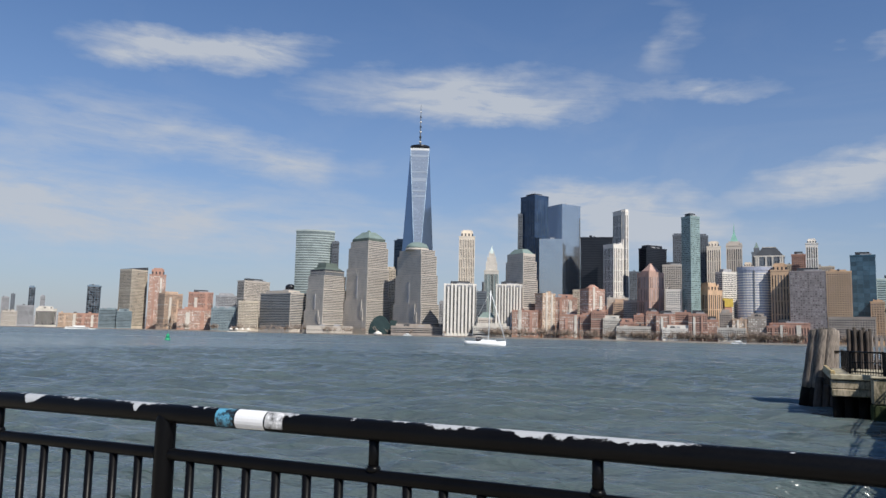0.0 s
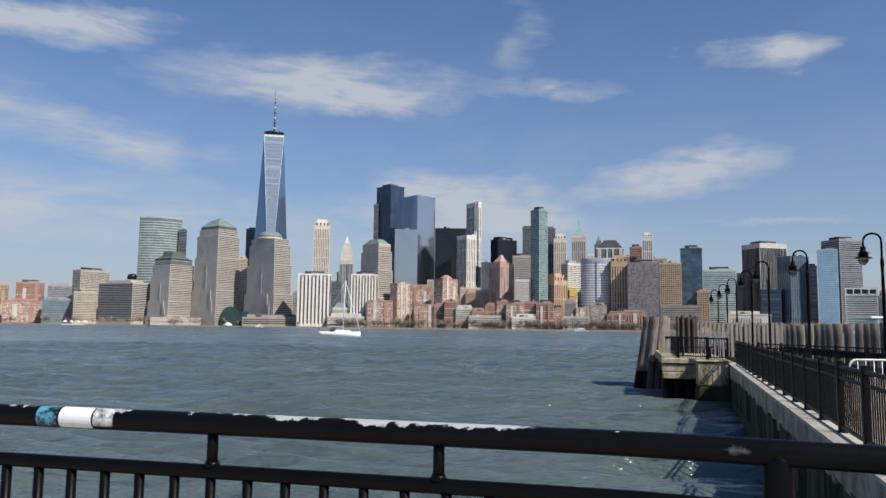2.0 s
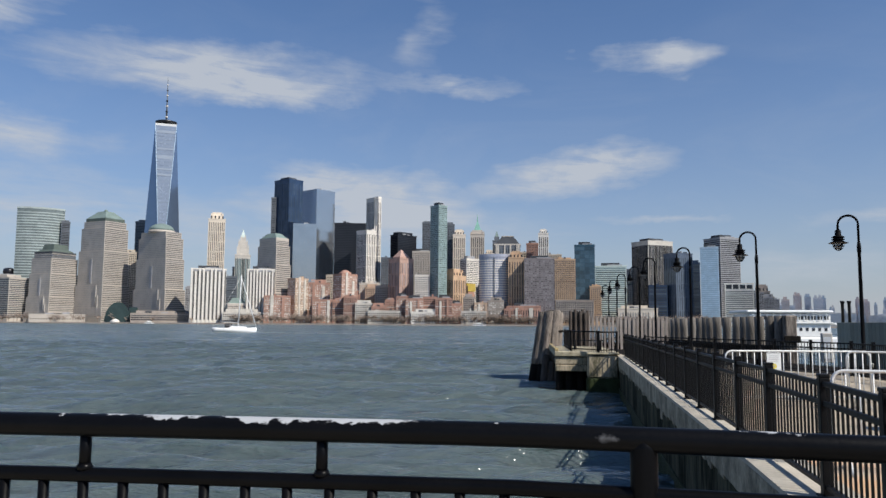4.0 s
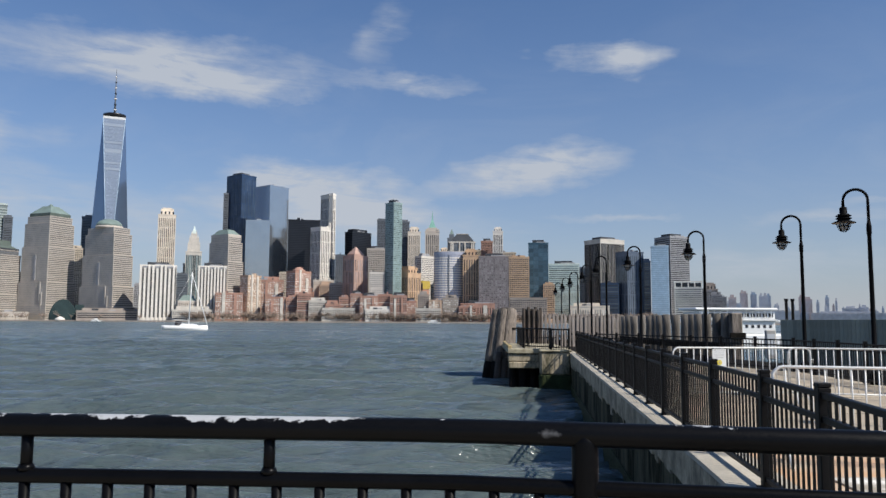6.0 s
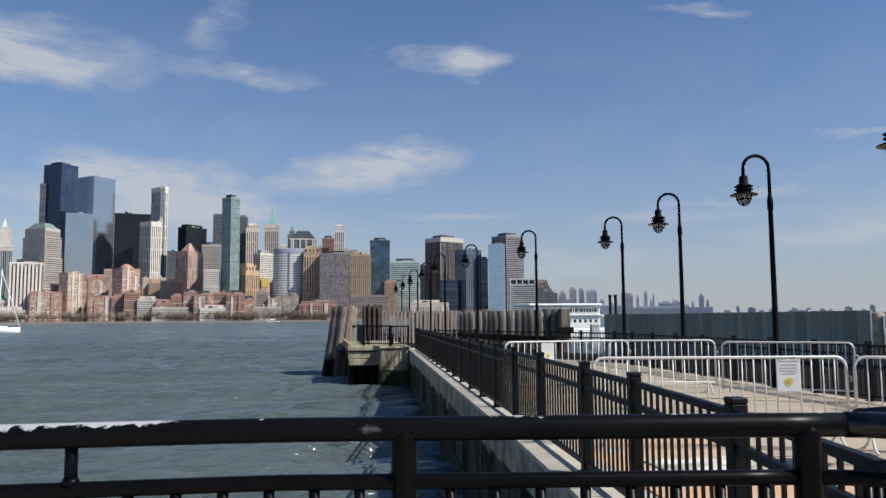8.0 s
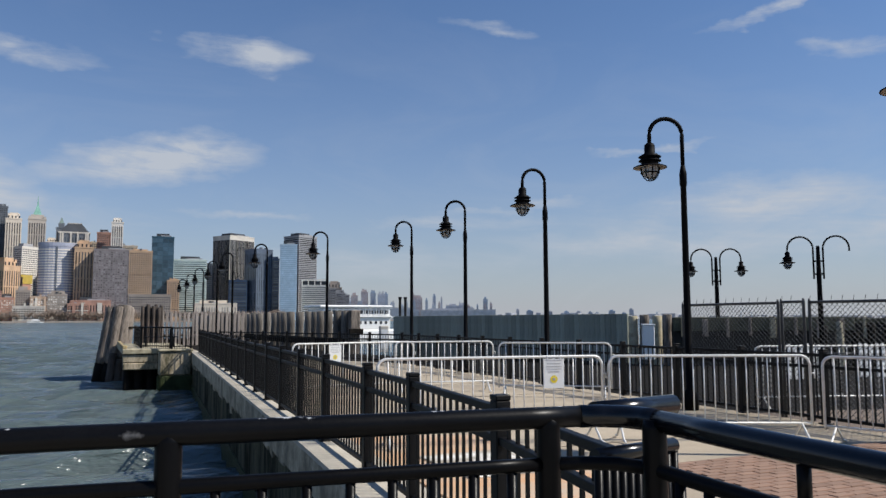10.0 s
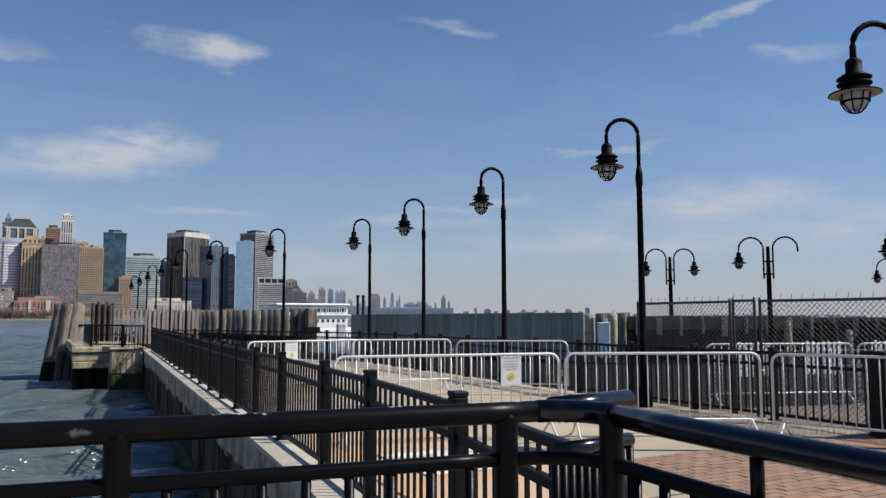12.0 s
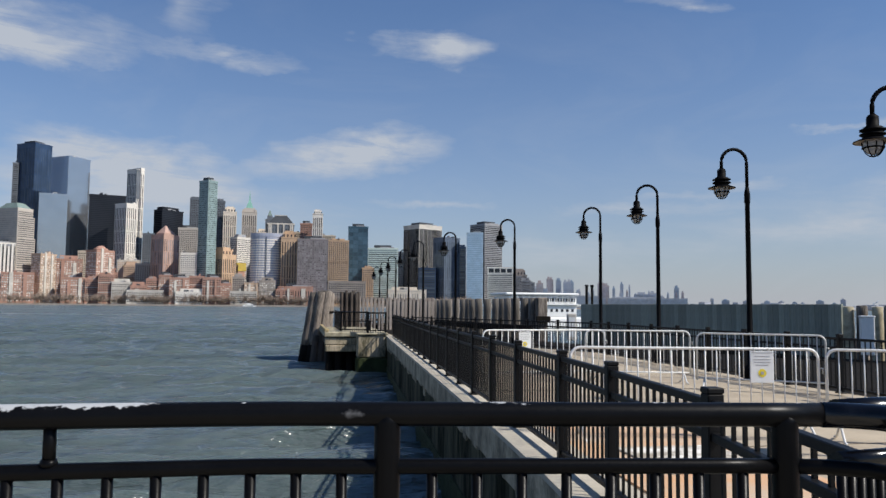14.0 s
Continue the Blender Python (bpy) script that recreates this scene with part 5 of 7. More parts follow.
def far_land():
    """A low uneven treeline and skyline on the horizon."""
    rng = random.Random(9)
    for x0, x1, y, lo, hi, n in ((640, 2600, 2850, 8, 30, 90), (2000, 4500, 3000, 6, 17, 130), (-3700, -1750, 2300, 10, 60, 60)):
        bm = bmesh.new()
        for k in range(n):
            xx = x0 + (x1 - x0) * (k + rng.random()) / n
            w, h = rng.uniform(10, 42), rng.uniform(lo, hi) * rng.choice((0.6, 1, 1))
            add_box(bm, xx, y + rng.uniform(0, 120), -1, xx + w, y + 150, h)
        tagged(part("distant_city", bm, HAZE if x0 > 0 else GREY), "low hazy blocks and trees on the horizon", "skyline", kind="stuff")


far_land()


def crane(x, y, h, lean):
    ob = thing("harbour_crane", "tiny hazy harbour crane on the far shore", "crane", pose(x, y, 0, 0, 0, -40), "harbour cranes")
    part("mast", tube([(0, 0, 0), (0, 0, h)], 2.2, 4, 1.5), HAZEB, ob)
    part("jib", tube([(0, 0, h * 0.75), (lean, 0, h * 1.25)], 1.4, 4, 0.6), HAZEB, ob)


for cx, cy, ch, cl in ((2950, 2900, 38, 22), (3020, 2900, 34, -18), (3250, 2800, 40, 20), (3300, 2800, 36, -20), (2420, 2900, 34, 20)):
    crane(cx, cy, ch, cl)


landing = thing("ferry_landing", "white peaked tent roofs of a ferry landing", "ferry landing", pose(-1125, 1382, BASE, 0, 0, 39))
part("pontoon", box(-26, -5, -2.2, 26, 5, 0.2), PALE, landing)
for k in range(4):
    part("tent_roof", lathe([(7.0, 3.2), (3.0, 5.0), (0.3, 8.0)], 10, Matrix.Translation((-19 + 12.6 * k, 0, 0))), WHITE, landing)
    for dx in (-5, 5):
        part("tent_post", box(-19.2 + 12.6 * k + dx, -0.3, 0.2, -18.8 + 12.6 * k + dx, 0.3, 3.6), WHITE, landing)


# ---- boats and buoy ----
def yacht(m):
    ob = thing("sailing_yacht", "white sailing yacht with bare mast and furled sails", "sailboat", m)
    bm = bmesh.new()
    rows = []
    for i in range(13):
        u = i / 12
        half = 1.75 * (math.sin(math.pi * min(1, 0.22 + 0.78 * u)) ** 0.75 if u < 1 else 0.02) + 0.02
        xx = -5.8 + 11.6 * u
        sheer = 1.05 + 0.45 * u * u
        rows.append([bm.verts.new(p) for p in ((xx, -half, sheer), (xx + 0.15 * (1 - u), -half * 0.75, -0.1), (xx, 0, -0.4), (xx, half * 0.75, -0.1), (xx, half, sheer))])
    for r0, r1 in zip(rows, rows[1:]):
        for k in range(4):
            bm.faces.new((r0[k], r0[k + 1], r1[k + 1], r1[k])).smooth = True
        bm.faces.new((r0[4], r0[0], r1[0], r1[4]))
    bm.faces.new(rows[0])
    part("hull", bm, HULL, ob)
    part("cabin", soft_box(-1.6, -0.95, 1.1, 3.0, 0.95, 1.65, 0.15), HULL, ob)
    part("spray_hood", soft_box(-2.6, -1.0, 1.1, -0.9, 1.0, 2.3, 0.25), BOATDARK, ob)
    part("bimini", soft_box(-4.9, -1.1, 2.5, -2.9, 1.1, 2.65, 0.05), BOATDARK, ob)
    mast = part("mast", tube([(0.9, 0, 1.5), (0.9, 0, 15.4)], 0.15, 8, 0.12), HULL, ob)
    part("spreader", tube([(0.9, -0.9, 8.0), (0.9, 0.9, 8.0)], 0.05, 6), GALV, mast)
    boom = part("boom", tube([(0.8, 0, 2.6), (-3.8, 0, 2.7)], 0.11, 8), GALV, ob)
    part("furled_mainsail", tube([(0.6, 0, 2.85), (-1.5, 0, 2.95), (-3.6, 0, 2.9)], 0.24, 8, 0.14), BOATDARK, boom)
    part("furled_headsail", tube([(5.6, 0, 1.7), (3.2, 0, 8.5), (1.0, 0, 14.6)], 0.14, 6, 0.07), HULL, ob)
    part("backstay", tube([(-5.6, 0, 1.2), (0.85, 0, 15.2)], 0.03, 4), GALV, ob)
    part("side_stay", tube([(0.7, -1.6, 1.3), (0.9, -0.9, 8.0), (0.9, 0, 14.8)], 0.025, 4), GALV, ob)
    part("side_stay", tube([(0.7, 1.6, 1.3), (0.9, 0.9, 8.0), (0.9, 0, 14.8)], 0.025, 4), GALV, ob)
    part("guard_rail", tube([(-5.6, -1.3, 1.9), (-2, -1.7, 1.85), (2, -1.6, 1.95), (5.6, -0.1, 2.2)], 0.03, 4), GALV, ob)


yacht(pose(-95.9, 244, -1.72, 0, 2, 14) @ Matrix.Scale(1.22, 4))


def motor_ferry(m, length, label):
    ob = thing("ferry_boat", label, "ferry", m)
    L = length
    bm = bmesh.new()
    add_box(bm, -L / 2, -3.2, -0.3, L / 2, 3.2, 1.4)
    for v in bm.verts:
        if v.co.x > 0:
            v.co.y *= 0.35
            if v.co.z > 0:
                v.co.x += 1.5
    part("hull", bm, FERRYWHITE, ob)
    part("cabin", soft_box(-L * 0.44, -2.6, 1.4, L * 0.3, 2.6, 3.6, 0.2), FERRYWHITE, ob)
    part("window_band", box(-L * 0.42, -2.66, 2.2, L * 0.28, -2.58, 3.0), DARKWIN, ob)
    part("upper_cabin", soft_box(-L * 0.2, -2.0, 3.6, L * 0.18, 2.0, 5.4, 0.2), FERRYWHITE, ob)
    part("waterline_stripe", box(-L / 2 - 0.02, -3.23, 0.1, L * 0.3, -3.19, 0.45), NAVY, ob)


motor_ferry(pose(-1000, 850, -1.72, 0, 0, 48), 44, "long white passenger ferry near the far shore")
motor_ferry(pose(-82, 1340, -1.72, 0, 0, 4), 22, "small white motor boat near the far shore")
motor_ferry(pose(-700, 1372, -1.72, 0, 0, 20), 16, "small white motor boat moored at the esplanade")

buoy = thing("channel_buoy", "bright green can buoy floating in the channel", "buoy", pose(-166, 170, -1.72))
part("float", lathe([(0.75, -0.3), (0.85, 0.2), (0.7, 0.5), (0.55, 0.6)], 14), GREENBUOY, buoy)
part("can", lathe([(0.5, 0.6), (0.5, 1.55), (0.42, 1.65)], 12), GREENBUOY, buoy)
part("top_lantern", lathe([(0.12, 1.65), (0.12, 2.0), (0.05, 2.1)], 8), GREENBUOY, buoy)


def white_ferry(m):
    """A white double-deck excursion ferry berthed beyond the fender wall."""
    ob = thing("excursion_ferry", "white double-deck excursion ferry berthed behind the piles", "ferry", m)
    part("hull", soft_box(-8.4, -3.5, -0.3, 24, 3.5, 1.6, 0.3), FERRYWHITE, ob)
    lower = part("lower_deck", soft_box(-8.1, -3.2, 1.6, 3.5, 3.2, 3.5, 0.1), FERRYWHITE, ob)
    upper = part("upper_deck", soft_box(-8.1, -3.2, 3.7, 3.5, 3.2, 4.85, 0.1), FERRYWHITE, ob)
    part("deck_roof", soft_box(-8.7, -3.6, 5.0, 3.8, 3.6, 5.4, 0.15), FERRYWHITE, ob)
    for k in range(-5, 7):
        part("window", box(-2.85 + k * 0.9, -3.24, 2.45, -2.45 + k * 0.9, -3.18, 2.9), DARKWIN, lower)
        part("window", box(-2.9 + k * 0.9, -3.24, 4.05, -2.25 + k * 0.9, -3.18, 4.6), DARKWIN, upper)
        part("roof_post", box(-2.95 + k * 0.95, -3.5, 3.7, -2.87 + k * 0.95, -3.42, 5.0), FERRYWHITE, upper)
    part("deck_edge", soft_box(-8.4, -3.55, 3.5, 3.7, 3.5, 3.7, 0.04), FERRYWHITE, ob)
    part("long_canopy", soft_box(3.9, -3.2, 3.3, 24, 3.2, 3.6, 0.08), FERRYWHITE, ob)
    for k in range(10):
        part("canopy_post", box(5.8 + k * 1.9, -3.1, 1.6, 5.95 + k * 1.9, -2.95, 3.3), FERRYWHITE, ob)
    for dx in (0, 1.1):
        part("funnel", lathe([(0.22, 3.5), (0.22, 6.5), (0.3, 6.6), (0.3, 6.9)], 12, Matrix.Translation((6.9 + dx * 0.9, 0, 0))), BLACK, ob, "tall black funnel")


white_ferry(pose(39.6, 117.4, -1.72, 0, 0, 6))


# ---- promenade, pier and seawall ----
def fence_x(y):
    return 1.94 + 0.066 * y - 0.37 * math.exp(-max(y, 0) / 1.9)


def edge_x(y):
    return fence_x(y) - 0.26


def strip_slab(off0, off1, y0, y1, z0, z1):
    """A slab that follows the pier's curved edge."""
    ys = [y0 + (y1 - y0) * (k / 14) ** 1.7 for k in range(15)]
    return slab([(edge_x(y) + off0, y) for y in ys] + [(edge_x(y) + off1, y) for y in reversed(ys)], z0, z1)


def right_x(y):
    return 8.68 + 0.012 * y - 0.43 * max(0.0, y - 21.0)


def slab(pts, z0, z1):
    bm = bmesh.new()
    lo, hi = [bm.verts.new((*p, z0)) for p in pts], [bm.verts.new((*p, z1)) for p in pts]
    n = len(pts)
    for i in range(n):
        bm.faces.new((lo[i], lo[(i + 1) % n], hi[(i + 1) % n], hi[i]))
    bm.faces.new(lo[::-1])
    bm.faces.new(hi)
    return bm


tagged(part("promenade", slab([(-14, -14), (1.70, -14), (1.70, 0.16), (-14, 0.16)], -0.5, 0.0), CONCRETE), "weathered concrete promenade behind the railing", "pavement", kind="structure")
tagged(part("seawall_promenade", slab([(-14, -0.4), (1.70, -0.4), (1.70, 0.12), (-14, 0.12)], -3.2, -0.51), SEAWALL), "stained concrete seawall under the railing", "seawall", kind="structure")
tagged(part("pier_deck", slab([(1.71, 0.0), (right_x(0.0) + 0.3, 0.0), (right_x(12) + 0.3, 12), (right_x(21) + 0.3, 21), (right_x(32.5) + 0.3, 32.5), (right_x(32.5) + 0.3, 44), (edge_x(33) + 0.4, 44), (edge_x(33) + 0.4, 33), (edge_x(6) + 0.45, 6), (edge_x(2) + 0.4, 2)], -0.55, -0.004), DECK), "tan concrete pier deck between two black fences", "pavement", kind="structure")
tagged(part("pier_apron", slab([(1.702, -14), (16, -14), (16, -0.002), (1.702, -0.002)], -0.55, -0.012), CONCRETE), "concrete apron at the head of the pier", "pavement", kind="structure")
tagged(part("yard", slab([(17.5, 10), (60, -6), (60, 40), (17.5, 40)], -0.9, -0.3), TIMBERDARK), "dark timber yard behind the bulkhead", "ground", kind="structure")
tagged(part("slip_walkway", slab([(right_x(0) + 0.302, 0.0), (20, 0.0), (17.4, 10.6), (10.4, 30), (8.2, 66), (5.2, 66), (right_x(32.5) + 0.31, 33), (right_x(21) + 0.302, 21), (right_x(12) + 0.302, 12)], -0.55, -0.06), TIMBERDARK), "near-black timber walkway beside the pier", "pavement", kind="structure")

for k in range(10):
    jy = 2.6 + 2.7 * k
    tagged(part("expansion_joint", slab([(fence_x(jy) + 0.35, jy), (right_x(jy) - 0.1, jy), (right_x(jy) - 0.1, jy + 0.02), (fence_x(jy) + 0.35, jy + 0.02)], -0.004, 0.001), JOINT), "dark expansion joint across the pier deck", "joint", kind="structure")

# curb and wall along the water side of the pier
seawall = thing("seawall_pier", "stained grey concrete pier wall with algae at the waterline", "seawall", kind="structure")
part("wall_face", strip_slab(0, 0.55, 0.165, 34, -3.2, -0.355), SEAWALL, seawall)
part("coping", strip_slab(-0.03, 0.56, 0.17, 33.9, -0.35, 0.05), CONCRETE, seawall, "pale concrete coping")
part("stained_face", strip_slab(-0.036, 0.1, 0.172, 33.88, -0.36, 0.0), COPING, seawall, "brown stained coping face")
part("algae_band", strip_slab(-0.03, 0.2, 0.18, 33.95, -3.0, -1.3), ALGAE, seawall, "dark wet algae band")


def spalled_edge():
    """Broken concrete tongues that hang below the coping."""
    rg = random.Random(21)
    bm = bmesh.new()
    y = 0.4
    while y < 33:
        w, d = rg.uniform(0.12, 0.6), rg.choice((0.04, 0.08, 0.14, 0.26)) * rg.uniform(0.6, 1.2)
        y2 = min(33.4, y + w)
        p = [(edge_x(y) - 0.036, y), (edge_x(y2) - 0.036, y2)]
        tops = [bm.verts.new((px + dx, py, -0.358)) for px, py in p for dx in (0.0, 0.09)]
        lows = [bm.verts.new((px + dx + 0.01, py + rg.uniform(-0.05, 0.05), -0.36 - d * rg.uniform(0.4, 0.8))) for px, py in p for dx in (0.0, 0.09)]
        for q in ((0, 2, 6, 4), (1, 5, 7, 3), (0, 4, 5, 1), (2, 3, 7, 6), (4, 6, 7, 5), (0, 1, 3, 2)):
            vs = tops + lows
            bm.faces.new([vs[i] for i in q])
        y = y2 + rg.choice((0.0, 0.02, 0.25, 0.5))
    part("broken_edge", bm, COPING, seawall, "ragged broken lower edge of the coping", kind="stuff")


spalled_edge()


tagged(part("yard_paving", slab([(9.02, 0.01), (19.6, 0.01), (18.2, 5.0), (9.12, 6.75)], -0.055, -0.016), BROWNPAVING), "worn brown paving beyond the chain-link fence", "pavement", kind="structure")


# ---- the pipe railing at the water's edge ----
RAIL_Z, MID_Z = 1.14, 1.007
BIG = [-4.49, -2.197, 0.092]
railing = thing("pipe_railing", "black painted steel pipe railing with peeling top rail", "railing")


def rail_y(x):
    """The rail bends gently towards the walk near its corner."""
    return -0.01 * max(0.0, min(1.0, x + 1.2)) - 0.138 * max(0.0, x + 0.24)


def along_rail(x0, x1, z):
    return [(x, rail_y(x), z) for x in np.linspace(x0, x1, 16)]


part("top_rail", tube([(-7.0, 0, RAIL_Z), (-3, 0, RAIL_Z)] + along_rail(-1.4, 1.24, RAIL_Z), 0.0315, 24), RAILPAINT, railing, "worn top rail, paint peeled to pale primer")
part("corner_bend", tube([(1.23, -0.213, RAIL_Z), (1.295, -0.236, RAIL_Z), (1.345, -0.279, RAIL_Z), (1.366, -0.344, RAIL_Z), (1.366, -0.404, RAIL_Z)], 0.0335, 20), GLOSS, railing)
part("return_rail", tube([(1.366, -0.394, RAIL_Z), (1.34, -0.66, RAIL_Z), (1.292, -1.2, RAIL_Z), (1.23, -3.2, RAIL_Z)], 0.0315, 20), GLOSS, railing)
part("middle_rail", tube([(-7.0, 0, MID_Z), (-3, 0, MID_Z)] + along_rail(-1.4, 1.12, MID_Z), 0.0205, 16), BLACK, railing)
part("middle_rail", tube([(1.12, -0.198, MID_Z), (1.23, -0.229, MID_Z), (1.315, -0.284, MID_Z), (1.355, -0.384, MID_Z), (1.292, -1.2, MID_Z), (1.23, -3.2, MID_Z)], 0.0205, 16), BLACK, railing)
part("bottom_rail", tube([(-7.0, 0, 0.12), (-3, 0, 0.12)] + along_rail(-1.4, 1.09, 0.12), 0.0205, 12), BLACK, railing)
post_mesh = mesh_of("post", lathe([(0.034, 0.0), (0.034, 1.12), (0.030, 1.145)], 18), BLACK)
stub_mesh = mesh_of("rail_stub", lathe([(0.0155, 1.01), (0.0155, 1.13)], 14), BLACK)
flange_mesh = mesh_of("base_flange", lathe([(0.07, 0.0), (0.07, 0.012), (0.04, 0.02)], 16), BLACK)
picket_mesh = mesh_of("picket", lathe([(0.0145, 0.12), (0.0145, 1.005)], 10), BLACK)
weld_mesh = mesh_of("weld_collar", lathe([(0.019, 1.02), (0.0225, 1.026), (0.018, 1.038)], 12), BLACK)
for bx in BIG + [-6.78, 1.13]:
    post = part("post", post_mesh, BLACK, railing, m=pose(bx, rail_y(bx), 0))
    part("base_flange", flange_mesh, BLACK, post)
for b0 in (-4.49, -2.197, -6.78):
    for off in (0.803, 1.466):
        part("rail_stub", stub_mesh, BLACK, railing, m=pose(b0 + off, rail_y(b0 + off), 0))
        part("weld_collar", weld_mesh, BLACK, railing, m=pose(b0 + off, rail_y(b0 + off), 0))
part("post", post_mesh, BLACK, railing, m=pose(1.352, -0.40, 0))
part("rail_stub", stub_mesh, BLACK, railing, m=pose(1.317, -0.93, 0))
part("post", post_mesh, BLACK, railing, m=pose(1.255, -2.4, 0))
for b0, b1 in zip([-6.78] + BIG, BIG + [1.13]):
    n = round((b1 - b0) / 0.1147)
    for k in range(1, n):
        part("picket", picket_mesh, BLACK, railing, m=pose(b0 + (b1 - b0) * k / n, rail_y(b0 + (b1 - b0) * k / n), 0))
for k in range(1, 20):
    part("picket", picket_mesh, BLACK, railing, m=pose(1.348 - 0.0063 * k, -0.40 - 0.112 * k, 0))


def sticker(x0, x1, a0, a1, mat, label):
    """A curved decal on the camera side of the top rail."""
    bm = bmesh.new()
    cols = []
    for i in range(2):
        cols.append([bm.verts.new(((x0, x1)[i], -r * math.cos(radians(a)), RAIL_Z + r * math.sin(radians(a)))) for r in (0.0325, 0.0317) for a in np.linspace(a0, a1, 9)])
    for k in range(8):
        bm.faces.new((cols[0][k], cols[1][k], cols[1][k + 1], cols[0][k + 1]))
        bm.faces.new((cols[0][k + 9], cols[0][k + 10], cols[1][k + 10], cols[1][k + 9]))
    for k in (0, 8):
        bm.faces.new((cols[0][k], cols[0][k + 9], cols[1][k + 9], cols[1][k]))
    tagged(part("sticker", bm, mat), label, "sticker", "stickers on the rail")


sticker(-1.965, -1.893, -50, 75, STICKERBLUE, "blue and black graphic sticker wrapped round the rail")
sticker(-1.886, -1.775, -55, 80, STICKERWHITE, "blank white sticker wrapped round the rail")
sticker(-1.769, -1.702, -35, 75, STICKERTORN, "torn white and black sticker on the rail")


# ---- short folded gate panel behind the corner ----
gate = thing("folded_gate_panel", "short black gate panel standing behind the rail corner", "gate")
g0, g1 = Vector((1.39, -0.06, 0)), Vector((1.78, 0.02, 0))
for z, r, nm in ((1.125, 0.036, "top_rail"), (0.985, 0.026, "middle_rail"), (0.12, 0.02, "bottom_rail")):
    part(nm, tube([g0 + Vector((0, 0, z)), g1 + Vector((0, 0, z))], r, 14), GLOSS, gate)
for k in range(11):
    p = g0.lerp(g1, 0.04 + 0.96 * k / 10)
    part("picket", picket_mesh, BLACK, gate, m=pose(p.x, p.y, -0.02))


# ---- picket fences on both sides of the pier ----
cap_post = mesh_of("fence_post", soft_box(-0.042, -0.042, 0, 0.042, 0.042, 0.955, 0.006), FENCEBLACK)
cap_mesh = mesh_of("post_cap", soft_box(-0.0435, -0.0435, 0.955, 0.0435, 0.0435, 0.985, 0.006), FENCEBLACK)
foot_mesh = mesh_of("post_foot", soft_box(-0.07, -0.07, 0.0, 0.07, 0.07, 0.02, 0.005), FENCEBLACK)
bar_mesh = mesh_of("fence_picket", box(-0.0085, -0.0085, 0.07, 0.0085, 0.0085, 0.90), FENCEBLACK)


def rail_between(p, q, half_w, half_h, z):
    p, q = Vector(p), Vector(q)
    d = q - p
    return soft_box(0, -half_w, -half_h, d.length, half_w, half_h, 0.004, Matrix.Translation((p.x, p.y, z)) @ Matrix.Rotation(math.atan2(d.y, d.x), 4, "Z"))


def picket_fence(label, line, stops, singles, base=0.05):
    """Posts with caps and feet, three rails a bay, pickets; far pickets joined."""
    ob = thing("picket_fence", label, "fence")
    n = len(stops) - 1
    rest = bmesh.new()
    made = 0
    for i in range(n + 1):
        yy = stops[i]
        a = pose(line(yy), yy, base, 0, 0, -3.5)
        if yy > 0.5:
            post = part("post", cap_post, FENCEBLACK, ob, m=a)
            part("post_cap", cap_mesh, FENCEBLACK, post)
            part("post_foot", foot_mesh, FENCEBLACK, post)
        if i == n:
            break
        y2 = stops[i + 1]
        p, q = (line(yy), yy), (line(y2), y2)
        for nm, z in (("top_rail", 0.905), ("upper_rail", 0.75), ("bottom_rail", 0.085)):
            part(nm, rail_between(p, q, 0.022, 0.021, base + z), FENCEBLACK, ob)
        bars = round((y2 - yy) / 0.122)
        for k in range(1, bars):
            u = k / bars
            yk = yy + (y2 - yy) * u
            if made < singles:
                part("picket", bar_mesh, FENCEBLACK, ob, m=pose(line(yk), yk, base, 0, 0, -3.5))
                made += 1
            else:
                add_box(rest, line(yk) - 0.009, yk - 0.009, base + 0.07, line(yk) + 0.009, yk + 0.009, base + 0.90)
    if rest.verts:
        part("picket_field", rest, FENCEBLACK, ob, kind="stuff")
    else:
        rest.free()


picket_fence("black steel picket fence along the pier's water side", fence_x, [0.05, 1.44, 3.2, 4.62, 6.55] + [8.2 + 1.6 * k for k in range(16)], 180)
picket_fence("black steel picket fence along the pier's inner side", right_x, [3.7 + 1.44 * k for k in range(20)], 150, 0.03)


end_post = thing("fence_end_post", "thick square black post at the fence's end", "post", pose(8.62, 3.56, 0, 0, 0, 8))
part("shaft", soft_box(-0.1, -0.1, 0, 0.1, 0.1, 0.98, 0.01), FENCEBLACK, end_post)
part("cap", soft_box(-0.12, -0.12, 0.98, 0.12, 0.12, 1.02, 0.01), FENCEBLACK, end_post)


